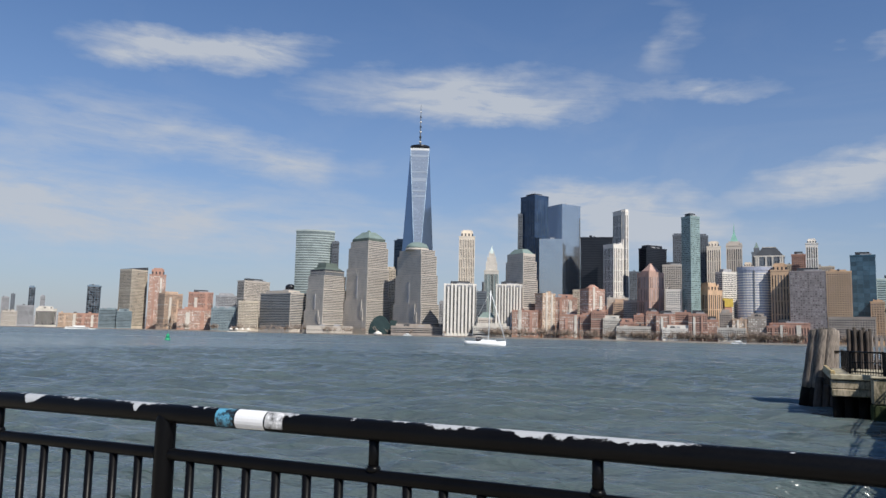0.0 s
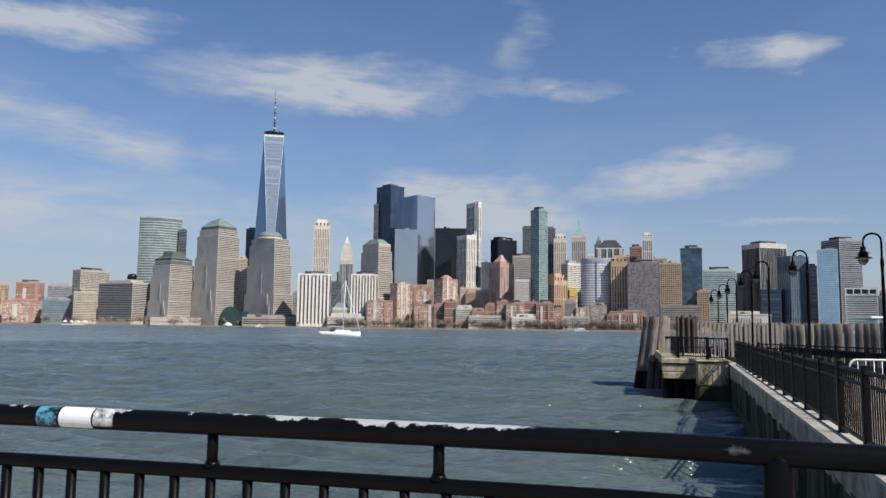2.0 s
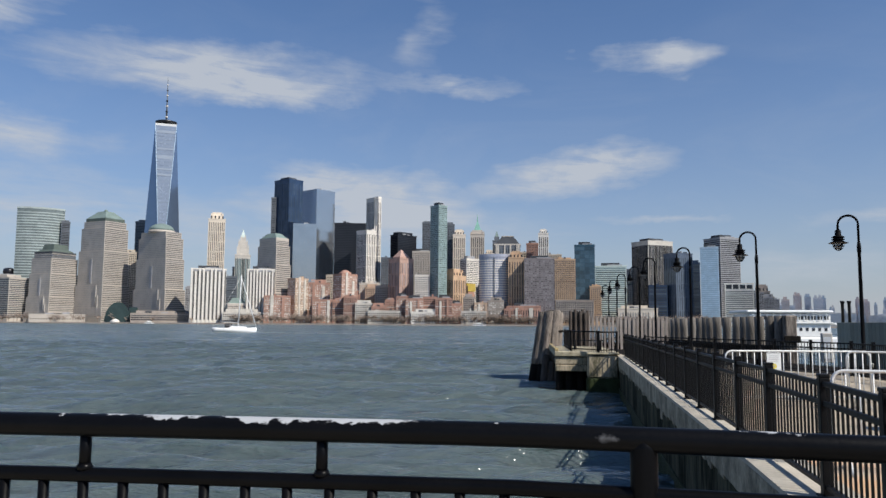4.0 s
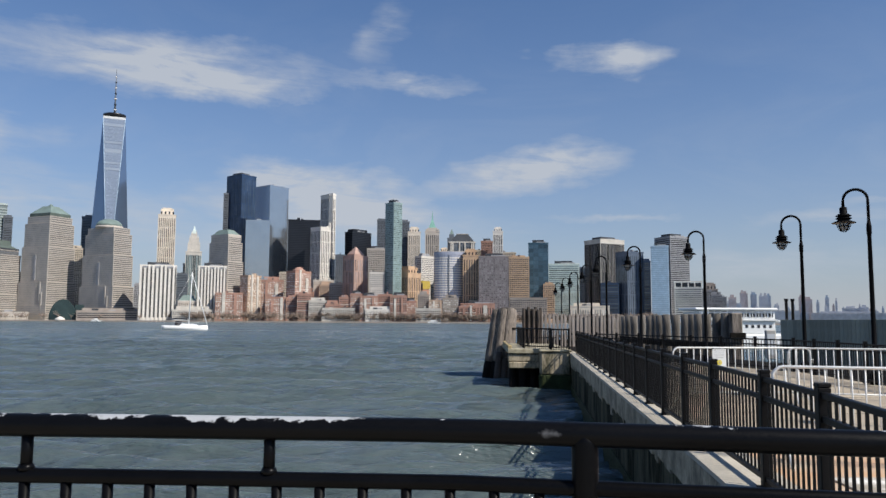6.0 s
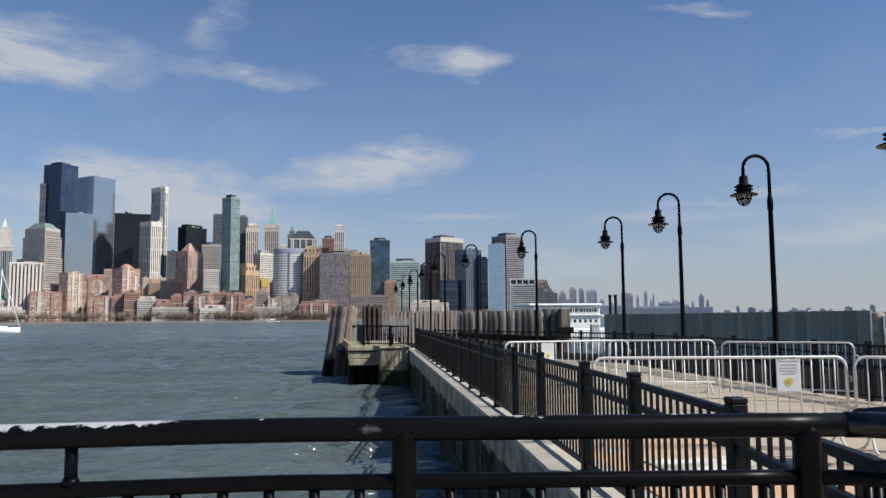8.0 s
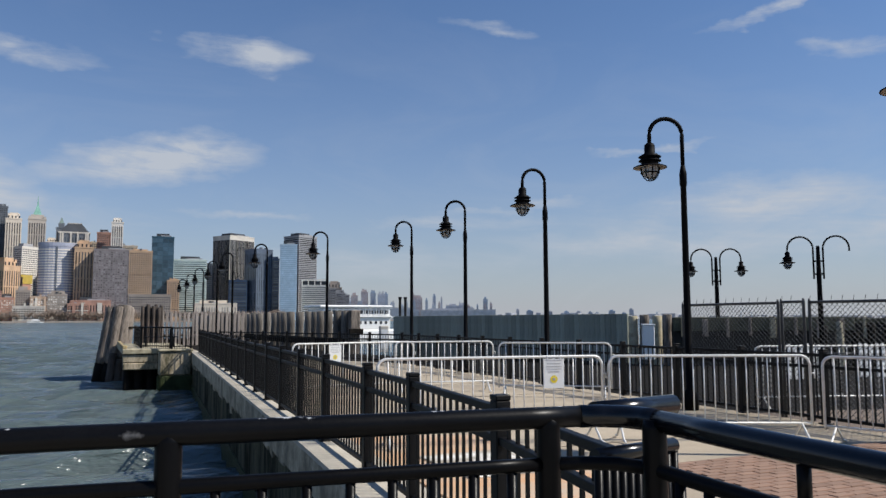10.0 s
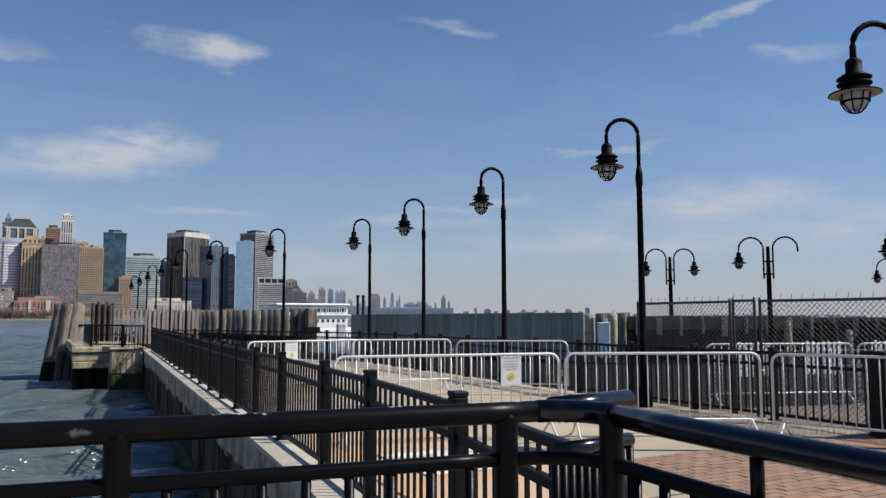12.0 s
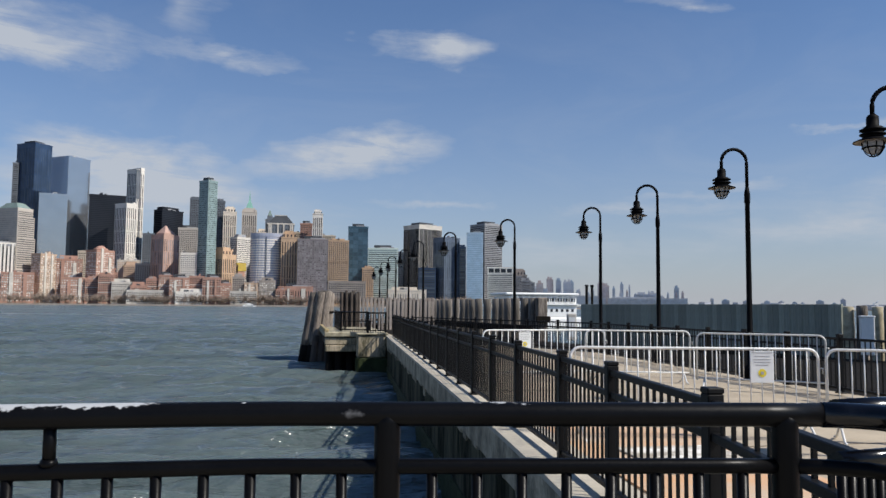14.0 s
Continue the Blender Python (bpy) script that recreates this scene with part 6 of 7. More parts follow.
# ---- crowd-control barriers ----
def barrier(p, q, label, notice=False):
    p, q = Vector((*p, 0)), Vector((*q, 0))
    d = q - p
    L = d.length
    ob = thing("crowd_barrier", label, "barrier", Matrix.Translation(p) @ Matrix.Rotation(math.atan2(d.y, d.x), 4, "Z"), "pier barriers")
    r, H, R = 0.0165, 0.985, 0.11
    pts = [(0, 0, 0.16)] + [(R - R * math.cos(t), 0, H - R + R * math.sin(t)) for t in np.linspace(0, math.pi / 2, 6)]
    pts += [(L - R + R * math.sin(t), 0, H - R + R * math.cos(t)) for t in np.linspace(0, math.pi / 2, 6)] + [(L, 0, 0.16)]
    part("frame_tube", tube(pts, r, 10), GALV, ob)
    part("lower_tube", tube([(0, 0, 0.2), (L, 0, 0.2)], r * 0.85, 8), GALV, ob)
    n = round(L / 0.125)
    for k in range(1, n):
        part("bar", bar_of_barrier, GALV, ob, m=pose(L * k / n, 0, 0))
    for x in (0.12, L - 0.12):
        part("foot", tube([(x, -0.3, 0.012), (x, -0.2, 0.03), (x, 0, 0.2), (x, 0.2, 0.03), (x, 0.3, 0.012)], 0.014, 8), GALV, ob)
    part("hook", tube([(L, 0, 0.78), (L + 0.05, 0, 0.78), (L + 0.05, 0, 0.72)], 0.009, 6), GALV, ob)
    return ob


bar_of_barrier = mesh_of("bar", lathe([(0.0075, 0.2), (0.0075, 0.975)], 8), GALV)
barrier((2.80, 6.02), (5.45, 5.50), "galvanized steel crowd barrier across the pier")
barrier((5.52, 5.46), (7.64, 4.42), "galvanized steel crowd barrier, hooked to its neighbour")
barrier((7.56, 4.18), (8.40, 1.95), "galvanized steel crowd barrier beside the fence end")
barrier((3.24, 11.90), (5.75, 12.20), "galvanized steel crowd barrier set further along the pier")
barrier((5.30, 12.05), (7.23, 11.60), "galvanized steel crowd barrier overlapping its neighbour")
barrier((6.85, 10.65), (8.52, 9.45), "galvanized steel crowd barrier turned along the fence")


barrier((9.38, 6.92), (11.75, 6.05), "galvanized steel crowd barrier behind the chain-link fence")
barrier((11.82, 6.0), (14.1, 5.1), "galvanized steel crowd barrier continuing behind the chain-link fence")


def notice(m, label):
    ob = thing("notice_sign", label, "sign", m, "notices on the barriers")
    part("panel", soft_box(-0.125, -0.004, -0.34, 0.125, 0.004, 0, 0.002), PAPER, ob)
    part("border_bar", box(-0.11, -0.0075, -0.018, 0.11, -0.0045, -0.012), INK, ob)
    for k, (w, z) in enumerate(((0.085, -0.05), (0.095, -0.085), (0.09, -0.115), (0.07, -0.145))):
        part("text_bar", box(-w, -0.0075, z - 0.006, w, -0.0045, z), INK, ob)
    part("yellow_shield", lathe([(0.045, -0.0075), (0.045, -0.0045)], 12, pose(0, 0, -0.235, 90, 0, 0) @ Matrix.Translation((0, 0, 0.012))), YELLOW, ob)
    part("shield_mark", box(-0.015, -0.0105, -0.25, 0.015, -0.0078, -0.22), INK, ob)
    for sx in (-0.08, 0.08):
        part("cable_tie", box(sx - 0.004, -0.008, 0.0, sx + 0.004, 0.03, 0.03), PAPER, ob)


notice(pose(4.83, 5.587, 0.962, 0, 0, -11), "white notice with grey text lines and yellow emblem on the barrier")
notice(pose(4.07, 11.97, 0.96, 0, 0, 7), "white notice with yellow emblem on the further barrier")


# ---- gooseneck pier lamps ----
def lamp_head(parent, m):
    head = part("lantern", lathe([(0.05, 0.02), (0.075, 0.0), (0.085, -0.03), (0.085, -0.15), (0.13, -0.165), (0.14, -0.30), (0.13, -0.34)], 18), LAMPBLACK, parent, m=m)
    for z in (-0.185, -0.25):
        part("cooling_ring", lathe([(0.13, z), (0.178, z - 0.012), (0.178, z - 0.03), (0.13, z - 0.04)], 18), LAMPBLACK, head)
    part("hood", lathe([(0.12, -0.315), (0.265, -0.37), (0.27, -0.385), (0.12, -0.35)], 24), LAMPBLACK, head)
    part("hood_lining", lathe([(0.125, -0.353), (0.258, -0.386), (0.252, -0.389), (0.125, -0.358)], 24), HOODLINING, head, "cream enamel underside")
    part("glass_globe", lathe([(0.12, -0.34), (0.135, -0.40), (0.125, -0.48), (0.08, -0.545), (0.02, -0.57)], 16), BULB, head, "clear lamp globe")
    for k in range(4):
        a = math.pi * k / 4
        c, s = math.cos(a), math.sin(a)
        arc = [(0.155 * math.cos(t) * c, 0.155 * math.cos(t) * s, -0.385 - 0.215 * math.sin(t)) for t in np.linspace(0, math.pi, 9)]
        part("guard_wire", tube(arc, 0.008, 5), LAMPBLACK, head)
    part("guard_hoop", lathe([(0.143, -0.46), (0.153, -0.46), (0.153, -0.475), (0.143, -0.475)], 16), LAMPBLACK, head)


LAMP_H = 4.66


def lamp(x, y, turn, label):
    """A tapered pole with a hooked neck that holds a caged lantern."""
    ob = thing("pier_lamp", label, "street lamp", pose(x, y, 0, 0, 0, turn), "pier lamps")
    part("pole", lathe([(0.13, 0.0), (0.13, 0.25), (0.060, 0.32), (0.046, 3.55), (0.058, 3.57), (0.058, 3.75), (0.034, 3.89)], 14), LAMPBLACK, ob)
    R = 0.265
    neck = [(0, 0, 3.89), (0, 0, LAMP_H - R)] + [(-R + R * math.cos(t), 0, LAMP_H - R + R * math.sin(t)) for t in np.linspace(0.2, math.pi, 12)] + [(-2 * R, 0, LAMP_H - R - 0.16)]
    part("gooseneck", tube(neck, 0.034, 10), LAMPBLACK, ob)
    lamp_head(ob, Matrix.Translation((-2 * R, 0, LAMP_H - R - 0.16)))
    return ob


first = lamp(8.22, 2.88, -24, "black gooseneck pier lamp with caged glass globe")
for lx, ly in ((8.50, 7.41), (8.77, 12.03), (9.11, 16.69), (9.43, 21.39), (7.70, 25.4), (6.6, 30.9), (5.97, 35.9), (6.05, 41.6), (6.1, 48.0), (6.3, 54.5), (6.5, 62.0)):
    copy_thing(first, pose(lx, ly, 0, 0, 0, -6 if ly == 12.03 else -24))


def twin_lamp(x, y, top, turn, lit_both, label):
    ob = thing("twin_lamp", label, "street lamp", pose(x, y, -0.3, 0, 0, turn), "twin yard lamps")
    H = top + 0.3
    part("pole", lathe([(0.10, 0), (0.08, H - 1.3), (0.06, H - 0.35), (0.05, H - 0.33)], 12), LAMPBLACK, ob)
    for sx in (-1, 1):
        R = 0.42
        pts = [(sx * 0.16, 0, H - 1.5), (sx * 0.16, 0, H - R)] + [(sx * (0.16 + R - R * math.cos(t)), 0, H - R + R * math.sin(t)) for t in np.linspace(0.2, math.pi, 10)] + [(sx * (0.16 + 2 * R), 0, H - R - 0.12)]
        arm = part("curved_arm", tube(pts, 0.032, 8), LAMPBLACK, ob)
        for z in (H - 1.35, H - 0.9):
            part("bracket", box(min(0, sx * 0.16), -0.03, z, max(0, sx * 0.16), 0.03, z + 0.05), LAMPBLACK, arm)
        if sx < 0 or lit_both:
            lamp_head(ob, Matrix.Translation((sx * (0.16 + 2 * R), 0, H - R - 0.12)))


twin_lamp(23.17, 21.98, 4.27, -30, True, "black twin-arm lamp with two caged globes")
twin_lamp(23.06, 16.97, 4.29, -40, False, "black twin-arm lamp missing one lantern")
twin_lamp(23.1, 11.4, 4.3, -50, True, "black twin-arm lamp in the yard")
twin_lamp(35.6, 19.9, 4.15, -50, True, "black twin-arm lamp further off in the yard")


# ---- dolphin piles, platform and pile row at the pier's end ----
def timber_pile(m, h, r, mat, label, group, foot=0.0):
    """A worn round pile, its foot black below the tide line."""
    rg = random.Random(int(h * 1000 + r * 7000))
    ob = thing("timber_pile", label, "pile", m, group)
    rings = [(r * (1.06 - 0.12 * i / 8) * rg.uniform(0.96, 1.04), foot + (h - foot) * i / 8) for i in range(9)]
    part("shaft", lathe(rings + [(r * 0.7, h + 0.02)], 12), mat, ob)
    if foot > 0:
        part("wet_foot", lathe([(r * 1.1, -0.6), (r * 1.12, foot * 0.6), (r * 1.07, foot)], 12), TIMBERDARK, ob, "black wet foot")


for dx, dy, lean, spin, h in ((0.0, 0.0, 8.0, 0, 3.9), (0.40, -0.22, 7.5, 4, 3.96), (0.82, -0.1, 6.0, -4, 4.0), (0.22, 0.36, 8.0, 6, 3.95), (0.66, 0.42, 6.5, 3, 4.02), (1.12, 0.2, 4.0, 0, 3.9), (1.2, 0.6, 3.5, 2, 3.8)):
    timber_pile(pose(0.22 + dx, 42.2 + dy, -1.75, 0, lean, spin), h, 0.29, TIMBER, "weathered grey timber pile in a leaning cluster", "dolphin piles", 0.95)
for k, (dx, h) in enumerate(((0.0, 1.5), (0.35, 1.15), (0.7, 1.35), (1.0, 0.9))):
    timber_pile(pose(0.75 + dx, 41.4, -1.75, 0, 5, 0), h, 0.2, DARKPILE, "broken dark pile stump beside the cluster", "pile stumps")
band = part("steel_band", lathe([(0.86, -0.05), (0.86, 0.05)], 18, pose(1.13, 42.45, 1.05) @ Matrix.Diagonal((0.9, 0.62, 1, 1))), TIMBERDARK)
tagged(band, "dark cable band round the pile cluster", "cable")

platform = thing("timber_platform", "low timber and concrete landing platform beside the pier", "platform")
part("deck_slab", soft_box(1.05, 33.2, 0.0, 3.9, 41.8, 0.22, 0.03), TIMBERYELLOW, platform, "pale yellowed deck edge")
part("face_beam", soft_box(1.07, 33.28, -0.36, 2.50, 33.6, -0.04, 0.03), MOSSY, platform)
part("face_beam", soft_box(1.09, 33.25, -0.66, 2.50, 33.6, -0.38, 0.03), MOSSY, platform)
part("end_block", soft_box(2.48, 32.5, -0.9, 3.80, 33.2, 0.12, 0.06), MOSSY, platform, "mossy brown concrete end block")
part("block_cap", soft_box(2.44, 32.44, 0.122, 3.84, 33.19, 0.20, 0.02), TIMBERYELLOW, platform)
part("block_base", soft_box(2.44, 32.45, -3.0, 3.86, 33.3, -0.91, 0.05), ALGAE, platform)
for x in (1.3, 1.75, 2.25):
    part("support_post", lathe([(0.17, -3.0), (0.16, -0.67)], 10, Matrix.Translation((x, 33.9, 0))), TIMBERDARK, platform)
# near-black sheet below the deck, put in for the shade there
part("underdeck_shade_sheet", box(1.2, 34.6, -2.2, 3.6, 34.8, -0.05), TIMBERDARK, platform)
part("edge_curb", soft_box(1.06, 33.3, 0.222, 1.24, 41.6, 0.36, 0.02), YELLOWEDGE, platform, "worn yellow painted edge curb")


def small_railing(p, q, z, h, label, step=0.13):
    ob = thing("landing_railing", label, "railing")
    p, q = Vector((*p, z)), Vector((*q, z))
    for f, r in ((1.0, 0.035), (0.12, 0.025)):
        part("rail", tube([p + Vector((0, 0, h * f)), q + Vector((0, 0, h * f))], r, 8), FENCEBLACK, ob)
    n = round((q - p).length / step)
    for k in range(n + 1):
        c = p.lerp(q, k / n)
        big = k in (0, n)
        part("post" if big else "picket", box(c.x - (0.045 if big else 0.014), c.y - 0.02, z, c.x + (0.045 if big else 0.014), c.y + 0.02, z + h * (1.05 if big else 1.0)), FENCEBLACK, ob)


small_railing((1.84, 34.1), (2.93, 32.85), 0.22, 0.9, "black picket railing across the landing platform")
small_railing((2.98, 32.8), (3.80, 33.1), 0.20, 0.9, "black picket railing on the end block")
small_railing((1.84, 34.2), (1.9, 41.3), 0.22, 0.9, "black picket railing along the landing platform", 0.2)
table = thing("slatted_bench", "dark slatted bench on the landing platform", "bench", pose(2.75, 36.2, 0.22))
for k in range(3):
    part("seat_slat", soft_box(-0.75, -0.22 + 0.16 * k, 0.42, 0.75, -0.09 + 0.16 * k, 0.46, 0.008), FENCEBLACK, table)
for sx in (-0.6, 0.6):
    part("leg", soft_box(sx - 0.04, -0.2, 0, sx + 0.04, 0.2, 0.42, 0.01), FENCEBLACK, table)
for k in range(8):
    timber_pile(pose(2.38 + 0.145 * k, 44.0 + 0.16 * (k % 2), -2.0, 0, 0, 30 * k), 4.22 + 0.1 * math.sin(k * 4.0), 0.095, DARKPILE, "dark brown timber pile in a bound cluster behind the landing", "landing piles")
slats = thing("slat_fence", "weathered pale wooden slat fence behind the landing", "fence")
part("rail", soft_box(3.5, 46.05, 1.7, 8.3, 46.12, 1.82, 0.01), TIMBER, slats)
part("rail", soft_box(3.5, 46.05, 0.5, 8.3, 46.12, 0.62, 0.01), TIMBER, slats)
slat_mesh = mesh_of("slat", soft_box(-0.075, -0.02, -0.2, 0.075, 0.02, 1.93, 0.01), PALESLAT)
for k in range(20):
    part("slat", slat_mesh, PALESLAT, slats, m=pose(3.6 + 0.245 * k, 46.02, 0.02 * math.sin(k * 5.0), 0, 0.6 * math.sin(k * 3.0), 0))
part("footing", box(3.5, 46.13, -2.4, 8.3, 46.3, 0.3), TIMBERDARK, slats)

n_row = 27
for k in range(n_row):
    u = k / (n_row - 1)
    yy = 33.6 + 30 * u ** 1.15
    xx = 10.85 - 3.3 * u
    timber_pile(pose(xx, yy, -2.4, 1.5 * math.sin(k * 7), 1.5 * math.cos(k * 5), 0), 4.24 + 0.05 * math.sin(k * 3.1), 0.235, PILEMAT, "round grey fender pile in a tight row", "fender piles")
row_block = thing("pile_row_end", "dark timber end block of the fender row", "timber block")
part("block", soft_box(11.0, 33.0, -2.4, 11.5, 34.2, 1.88, 0.05), TIMBER, row_block)
part("waler", soft_box(10.9, 32.85, 0.7, 11.6, 32.98, 1.0, 0.03), TIMBERDARK, row_block)
waler = thing("fender_waler", "dark horizontal timber along the fender piles", "timber")
part("beam", slab([(10.5, 33.0), (10.72, 33.05), (7.3, 63.0), (7.1, 63.0)], 0.2, 0.55), TIMBERDARK, waler)


# ---- grey timber bulkhead and yard on the inner side ----
def plank_wall(label, p, q, z0, z1, plank, mat, thick=0.12, uneven=0.0):
    ob = thing("timber_bulkhead", label, "bulkhead")
    p, q = Vector((*p, 0)), Vector((*q, 0))
    d = q - p
    n = max(3, round(d.length / plank))
    ang = math.atan2(d.y, d.x)
    rg = random.Random(n)
    me = mesh_of("plank", soft_box(0.003, -thick / 2, z0, d.length / n - 0.003, thick / 2, z1, 0.012), mat)
    for k in range(n):
        c = p + d * k / n
        part("plank", me, mat, ob, m=Matrix.Translation((c.x, c.y, rg.uniform(-uneven, uneven))) @ Matrix.Rotation(ang + rg.uniform(-0.01, 0.01), 4, "Z"))
    part("backing", soft_box(0, thick / 2, z0, d.length, thick / 2 + 0.1, z1 - 0.15, 0.01, Matrix.Translation(p) @ Matrix.Rotation(ang, 4, "Z")), TIMBERDARK, ob)
    return ob


plank_wall("long grey-green vertical plank bulkhead, streaked by weather", (16.05, 40.5), (18.98, 22.4), -0.8, 1.62, 0.30, BULK)
dark_wall = plank_wall("dark timber bulkhead with an olive top beam behind the chain-link fence", (19.35, 20.3), (30.3, 14.4), -0.6, 1.40, 0.55, BULKDARK, 0.2, 0.05)
wall_frame = Matrix.Translation((19.35, 20.3, 0.04)) @ Matrix.Rotation(math.atan2(-5.9, 10.95), 4, "Z")
part("top_beam", soft_box(0, -0.24, 0.92, 6.4, -0.103, 1.43, 0.02, wall_frame), OLIVE, dark_wall)
part("top_beam", soft_box(6.45, -0.2, 1.18, 12.1, -0.103, 1.38, 0.02, wall_frame), OLIVE, dark_wall)
for k in range(15):
    along, wide = 0.3 + 0.8 * k, 0.05 + 0.05 * (k % 3 == 1)
    part("beam_post", soft_box(along - wide, -0.33, 0.72 + 0.08 * math.sin(k * 3.0), along + wide, -0.243, 1.40 + 0.05 * math.sin(k * 5.0), 0.012, wall_frame), TIMBER if k % 4 else TIMBERYELLOW, dark_wall)
for k, (bx, by) in enumerate(((18.98, 22.1), (19.2, 21.7), (19.4, 21.2), (19.45, 20.7))):
    timber_pile(pose(bx, by, -0.6), 2.12 + 0.04 * (k % 2), 0.19, TIMBER if k % 2 else TIMBERYELLOW, "pale square-cut timber pile at the bulkhead's end", "bulkhead end piles")
for k in range(16):
    f = 0.35 + 0.65 * k / 15
    bx, by = 19.95 + 11.3 * f, 19.72 - 6.1 * f
    timber_pile(pose(bx, by, -0.5), 1.62 + 0.22 * math.sin(k * 2.3), 0.14, TIMBERYELLOW if k % 4 == 1 else TIMBERDARK, "short weathered timber post before the bulkhead", "bulkhead posts")
cabinet = thing("utility_pedestal", "pale grey utility pedestal beside the bulkhead", "utility box", pose(17.65, 19.6, 0, 0, 0, -30))
part("body", soft_box(-0.2, -0.15, 0, 0.2, 0.15, 1.18, 0.02), FERRYWHITE, cabinet)
part("cap", soft_box(-0.22, -0.17, 1.18, 0.22, 0.17, 1.24, 0.015), FERRYWHITE, cabinet)
shed = thing("gate_pedestal", "white equipment pedestal on the pier", "utility box", pose(11.55, 29.9, 0, 0, 0, -12))
part("body", soft_box(-0.19, -0.2, 0, 0.19, 0.2, 1.15, 0.03), PALE, shed)
part("door", box(-0.14, -0.212, 0.15, 0.14, -0.204, 1.0), FERRYWHITE, shed)


# ---- chain-link fence and gate in the yard ----
def chain_fence(p, q, h0, h1, label, mesh=0.075):
    ob = thing("chain_link_fence", label, "fence")
    p, q = Vector((*p, 0)), Vector((*q, 0))
    d = q - p
    L = d.length
    side = d.normalized()
    part("top_rail", tube([p + Vector((0, 0, h0)), q + Vector((0, 0, h1))], 0.02, 8), GALVDARK, ob)
    n = max(1, round(L / 2.6))
    for k in range(n + 1):
        c = p.lerp(q, k / n)
        part("post", lathe([(0.022, 0), (0.022, h0 + (h1 - h0) * k / n), (0.015, h0 + (h1 - h0) * k / n + 0.05)], 10, Matrix.Translation(c)), GALVDARK, ob)
    wires = bmesh.new()
    up = Vector((0, 0, 1))
    for k in range(int((L + h0) / mesh)):
        for sgn in (1, -1):
            s0 = k * mesh - (h0 if sgn > 0 else 0)
            a, b = (s0, 0.03), (s0 + h0 * sgn, h0) if sgn > 0 else (s0 - h0, h0)
            x0, x1 = a[0], b[0]
            lo, hi = max(0, min(x0, x1)), min(L, max(x0, x1))
            if hi - lo < 0.02:
                continue
            z_of = lambda x: 0.03 + (x - x0) / (x1 - x0) * (h0 - 0.03)
            tube([p + side * lo + up * z_of(lo), p + side * hi + up * z_of(hi)], 0.0042, 3, None, wires, False)
    part("wire_mesh", wires, GALVDARK, ob, kind="stuff")
    spikes = bmesh.new()
    for k in range(int(L / 0.16)):
        c = p + side * (k * 0.16) + up * (h0 + (h1 - h0) * k * 0.16 / L)
        tube([c, c + up * 0.09 + side * 0.02], 0.004, 3, None, spikes, False)
    part("wire_tips", spikes, GALVDARK, ob, kind="stuff")


chain_fence((9.05, 8.13), (9.07, 6.14), 1.65, 1.65, "galvanized chain-link fence section behind the black fence")
chain_fence((9.07, 6.08), (9.08, 5.70), 1.66, 1.66, "narrow chain-link gate leaf beside the pier")
chain_fence((9.10, 5.62), (9.50, 1.90), 1.65, 1.64, "galvanized chain-link fence with twisted wire tips")


pale_fence = thing("white_picket_fence", "low white picket fence in the dark yard", "fence")
white_picket = mesh_of("white_picket", soft_box(-0.04, -0.012, -0.06, 0.04, 0.012, 0.78, 0.006), FERRYWHITE)
for k in range(34):
    if k % 13 < 7:
        part("picket", white_picket, FERRYWHITE, pale_fence, m=pose(15.2 + 0.17 * k, 11.6 - 0.03 * k, 0.02 * math.sin(k * 2.0), 0, 0, -10))
for z in (0.15, 0.55):
    part("rail", tube([(15.1, 11.65, z), (20.95, 10.62, z)], 0.018, 6), GALVDARK, pale_fence)


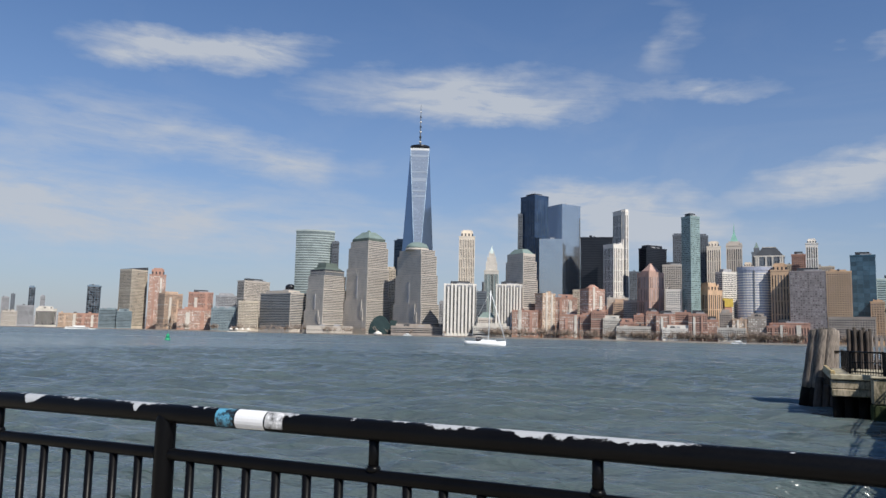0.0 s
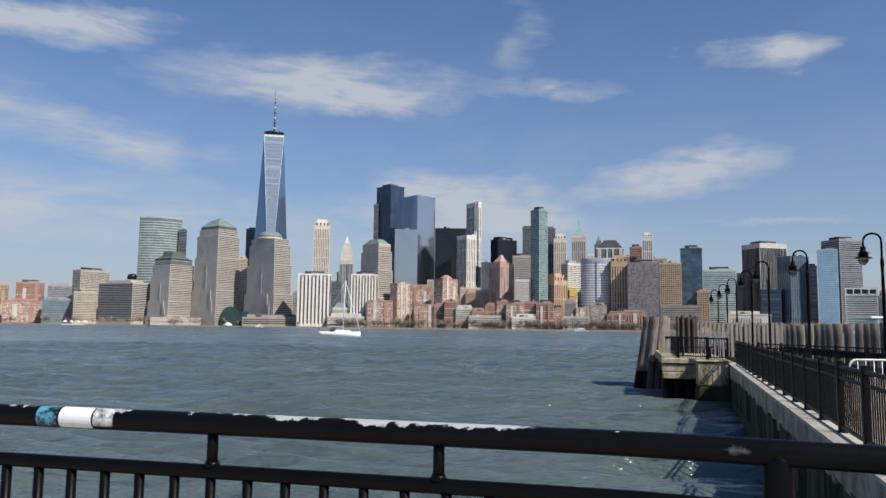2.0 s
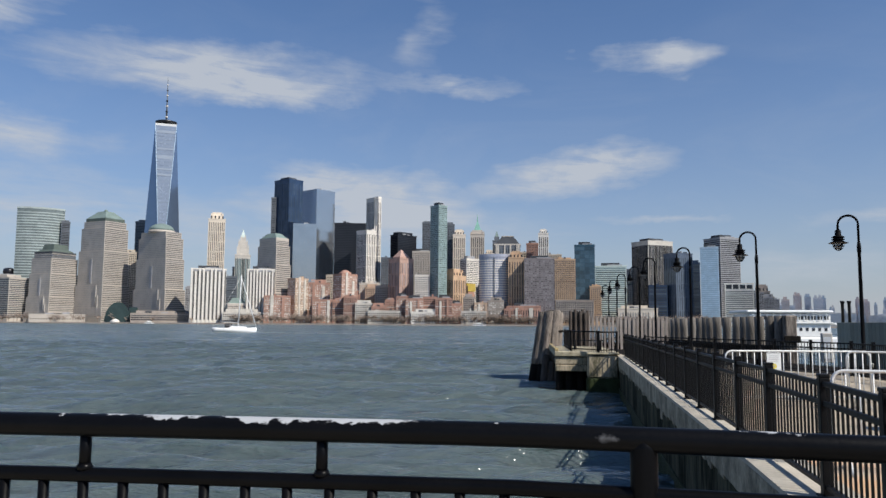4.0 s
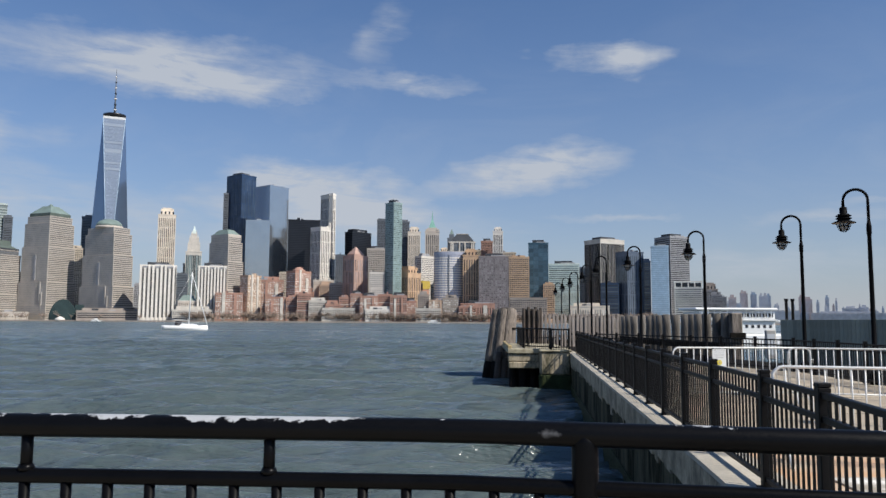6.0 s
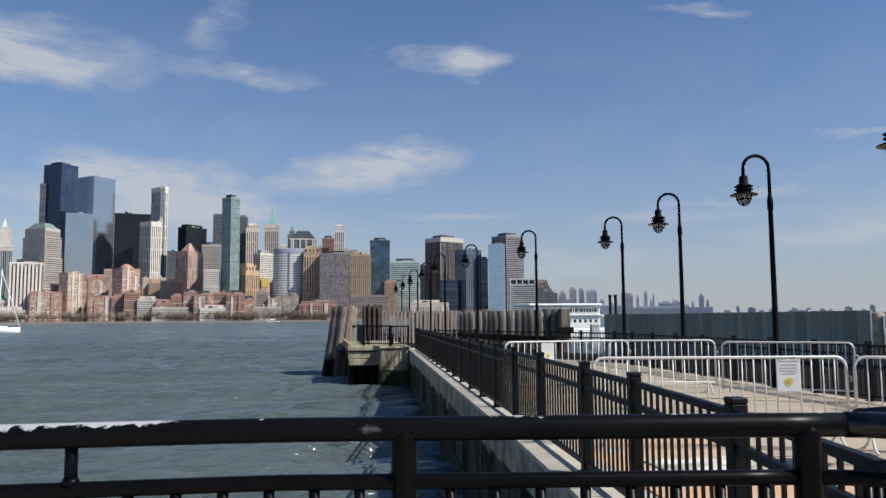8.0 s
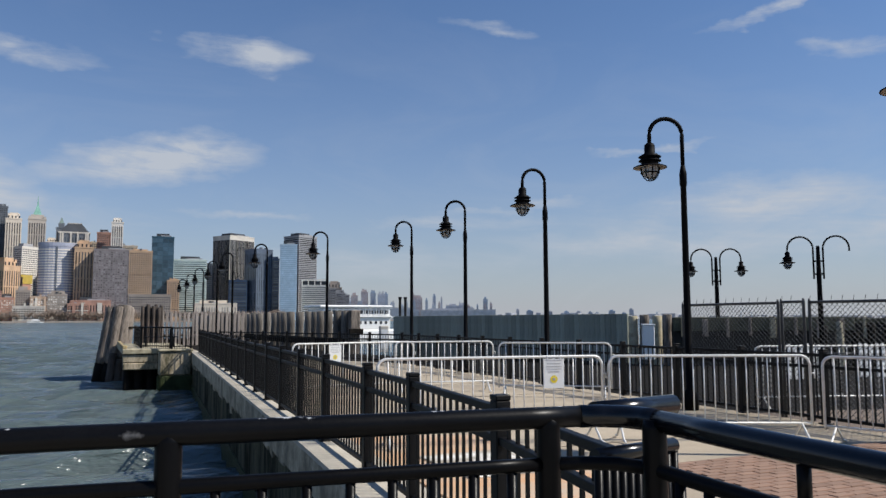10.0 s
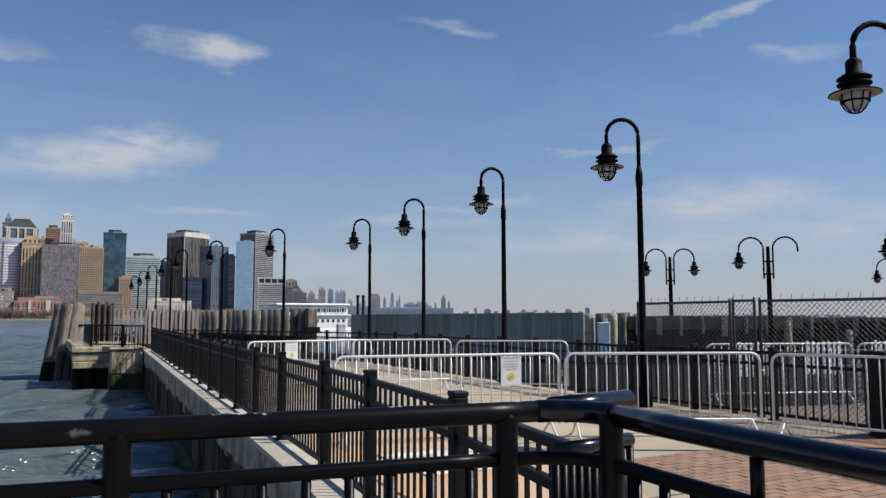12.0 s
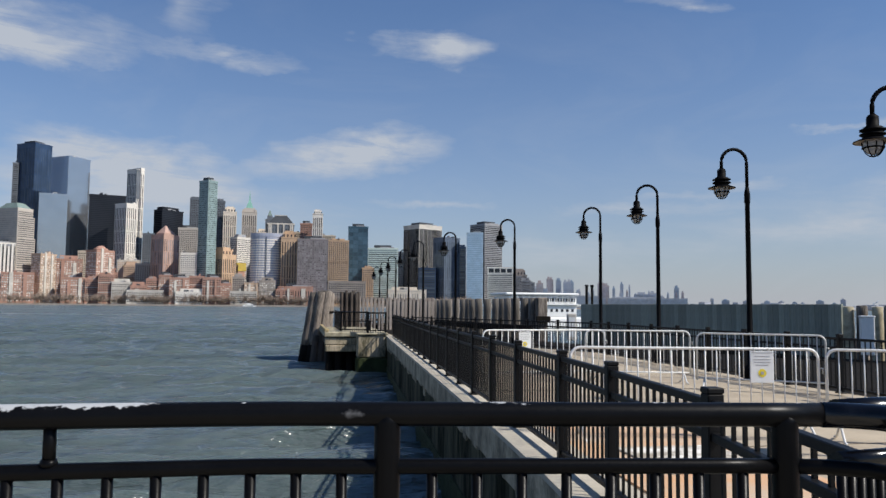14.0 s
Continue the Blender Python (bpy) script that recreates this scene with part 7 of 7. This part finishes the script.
# ---- clay pavers at the head of the pier ----
def pavers():
    """Running-bond brick pavers, slightly uneven; those by the barriers are pieces of their own."""
    floor = thing("brick_paving", "worn red clay brick paving with sandy joints", "pavement", kind="structure")
    part("bedding", slab([(4.3, -3.2), (12.2, -3.2), (9.6, 3.72), (4.9, 3.95)], -0.011, 0.006), JOINT, floor)
    rg = random.Random(11)
    meshes = []
    for k in range(4):
        bm = bmesh.new()
        add_box(bm, -0.1, -0.049, 0, 0.1, 0.049, 0.024)
        for v in bm.verts:
            if v.co.z > 0.01:
                v.co.x *= 0.96
                v.co.y *= 0.93
                v.co.z += rg.uniform(-0.0015, 0.0015)
        meshes.append(mesh_of("brick", bm, BRICKS))
    rest = bmesh.new()
    singles = 0
    row = 0
    y = 3.84
    while y > -3.1:
        x = 5.0 + (0.104 if row % 2 else 0) - 0.6 * (3.9 - y) / 7
        while x < 9.4 + (3.7 - y) * 0.35:
            z = 0.004 + rg.uniform(-0.002, 0.003)
            if y > 1.75 and x < 8.6 and singles < 300:
                part("brick", meshes[rg.randrange(4)], BRICKS, floor, m=pose(x, y, z, rg.uniform(-0.6, 0.6), rg.uniform(-0.6, 0.6), rg.uniform(-1, 1)))
                singles += 1
            else:
                add_box(rest, x - 0.097, y - 0.047, z, x + 0.097, y + 0.047, z + 0.024)
            x += 0.208
        y -= 0.106
        row += 1
    part("outer_bricks", rest, BRICKS_ISLAND, floor, kind="stuff")


pavers()
tagged(part("rust_streaked_slab", slab([(2.50, 3.0), (4.2, 2.6), (4.3, 6.4), (2.72, 7.2)], -0.02, 0.012), material("rust_stained_concrete", (0.42, 0.22, 0.10), 0.85, 0, 0.5, 1.4, 30, 0.3, color2=(0.50, 0.43, 0.33))), "rust-stained concrete slab beside the fence", "slab", kind="structure")
tagged(part("white_cover_plate", soft_box(3.0, 4.1, 0.013, 4.05, 5.3, 0.03, 0.004), material("chalky_white_plate", (0.62, 0.60, 0.55), 0.8, 0, 0.3, 2.2, 18, 0.2, color2=(0.34, 0.29, 0.22), sharp=0.07)), "chalky white cover plate on the slab", "plate")
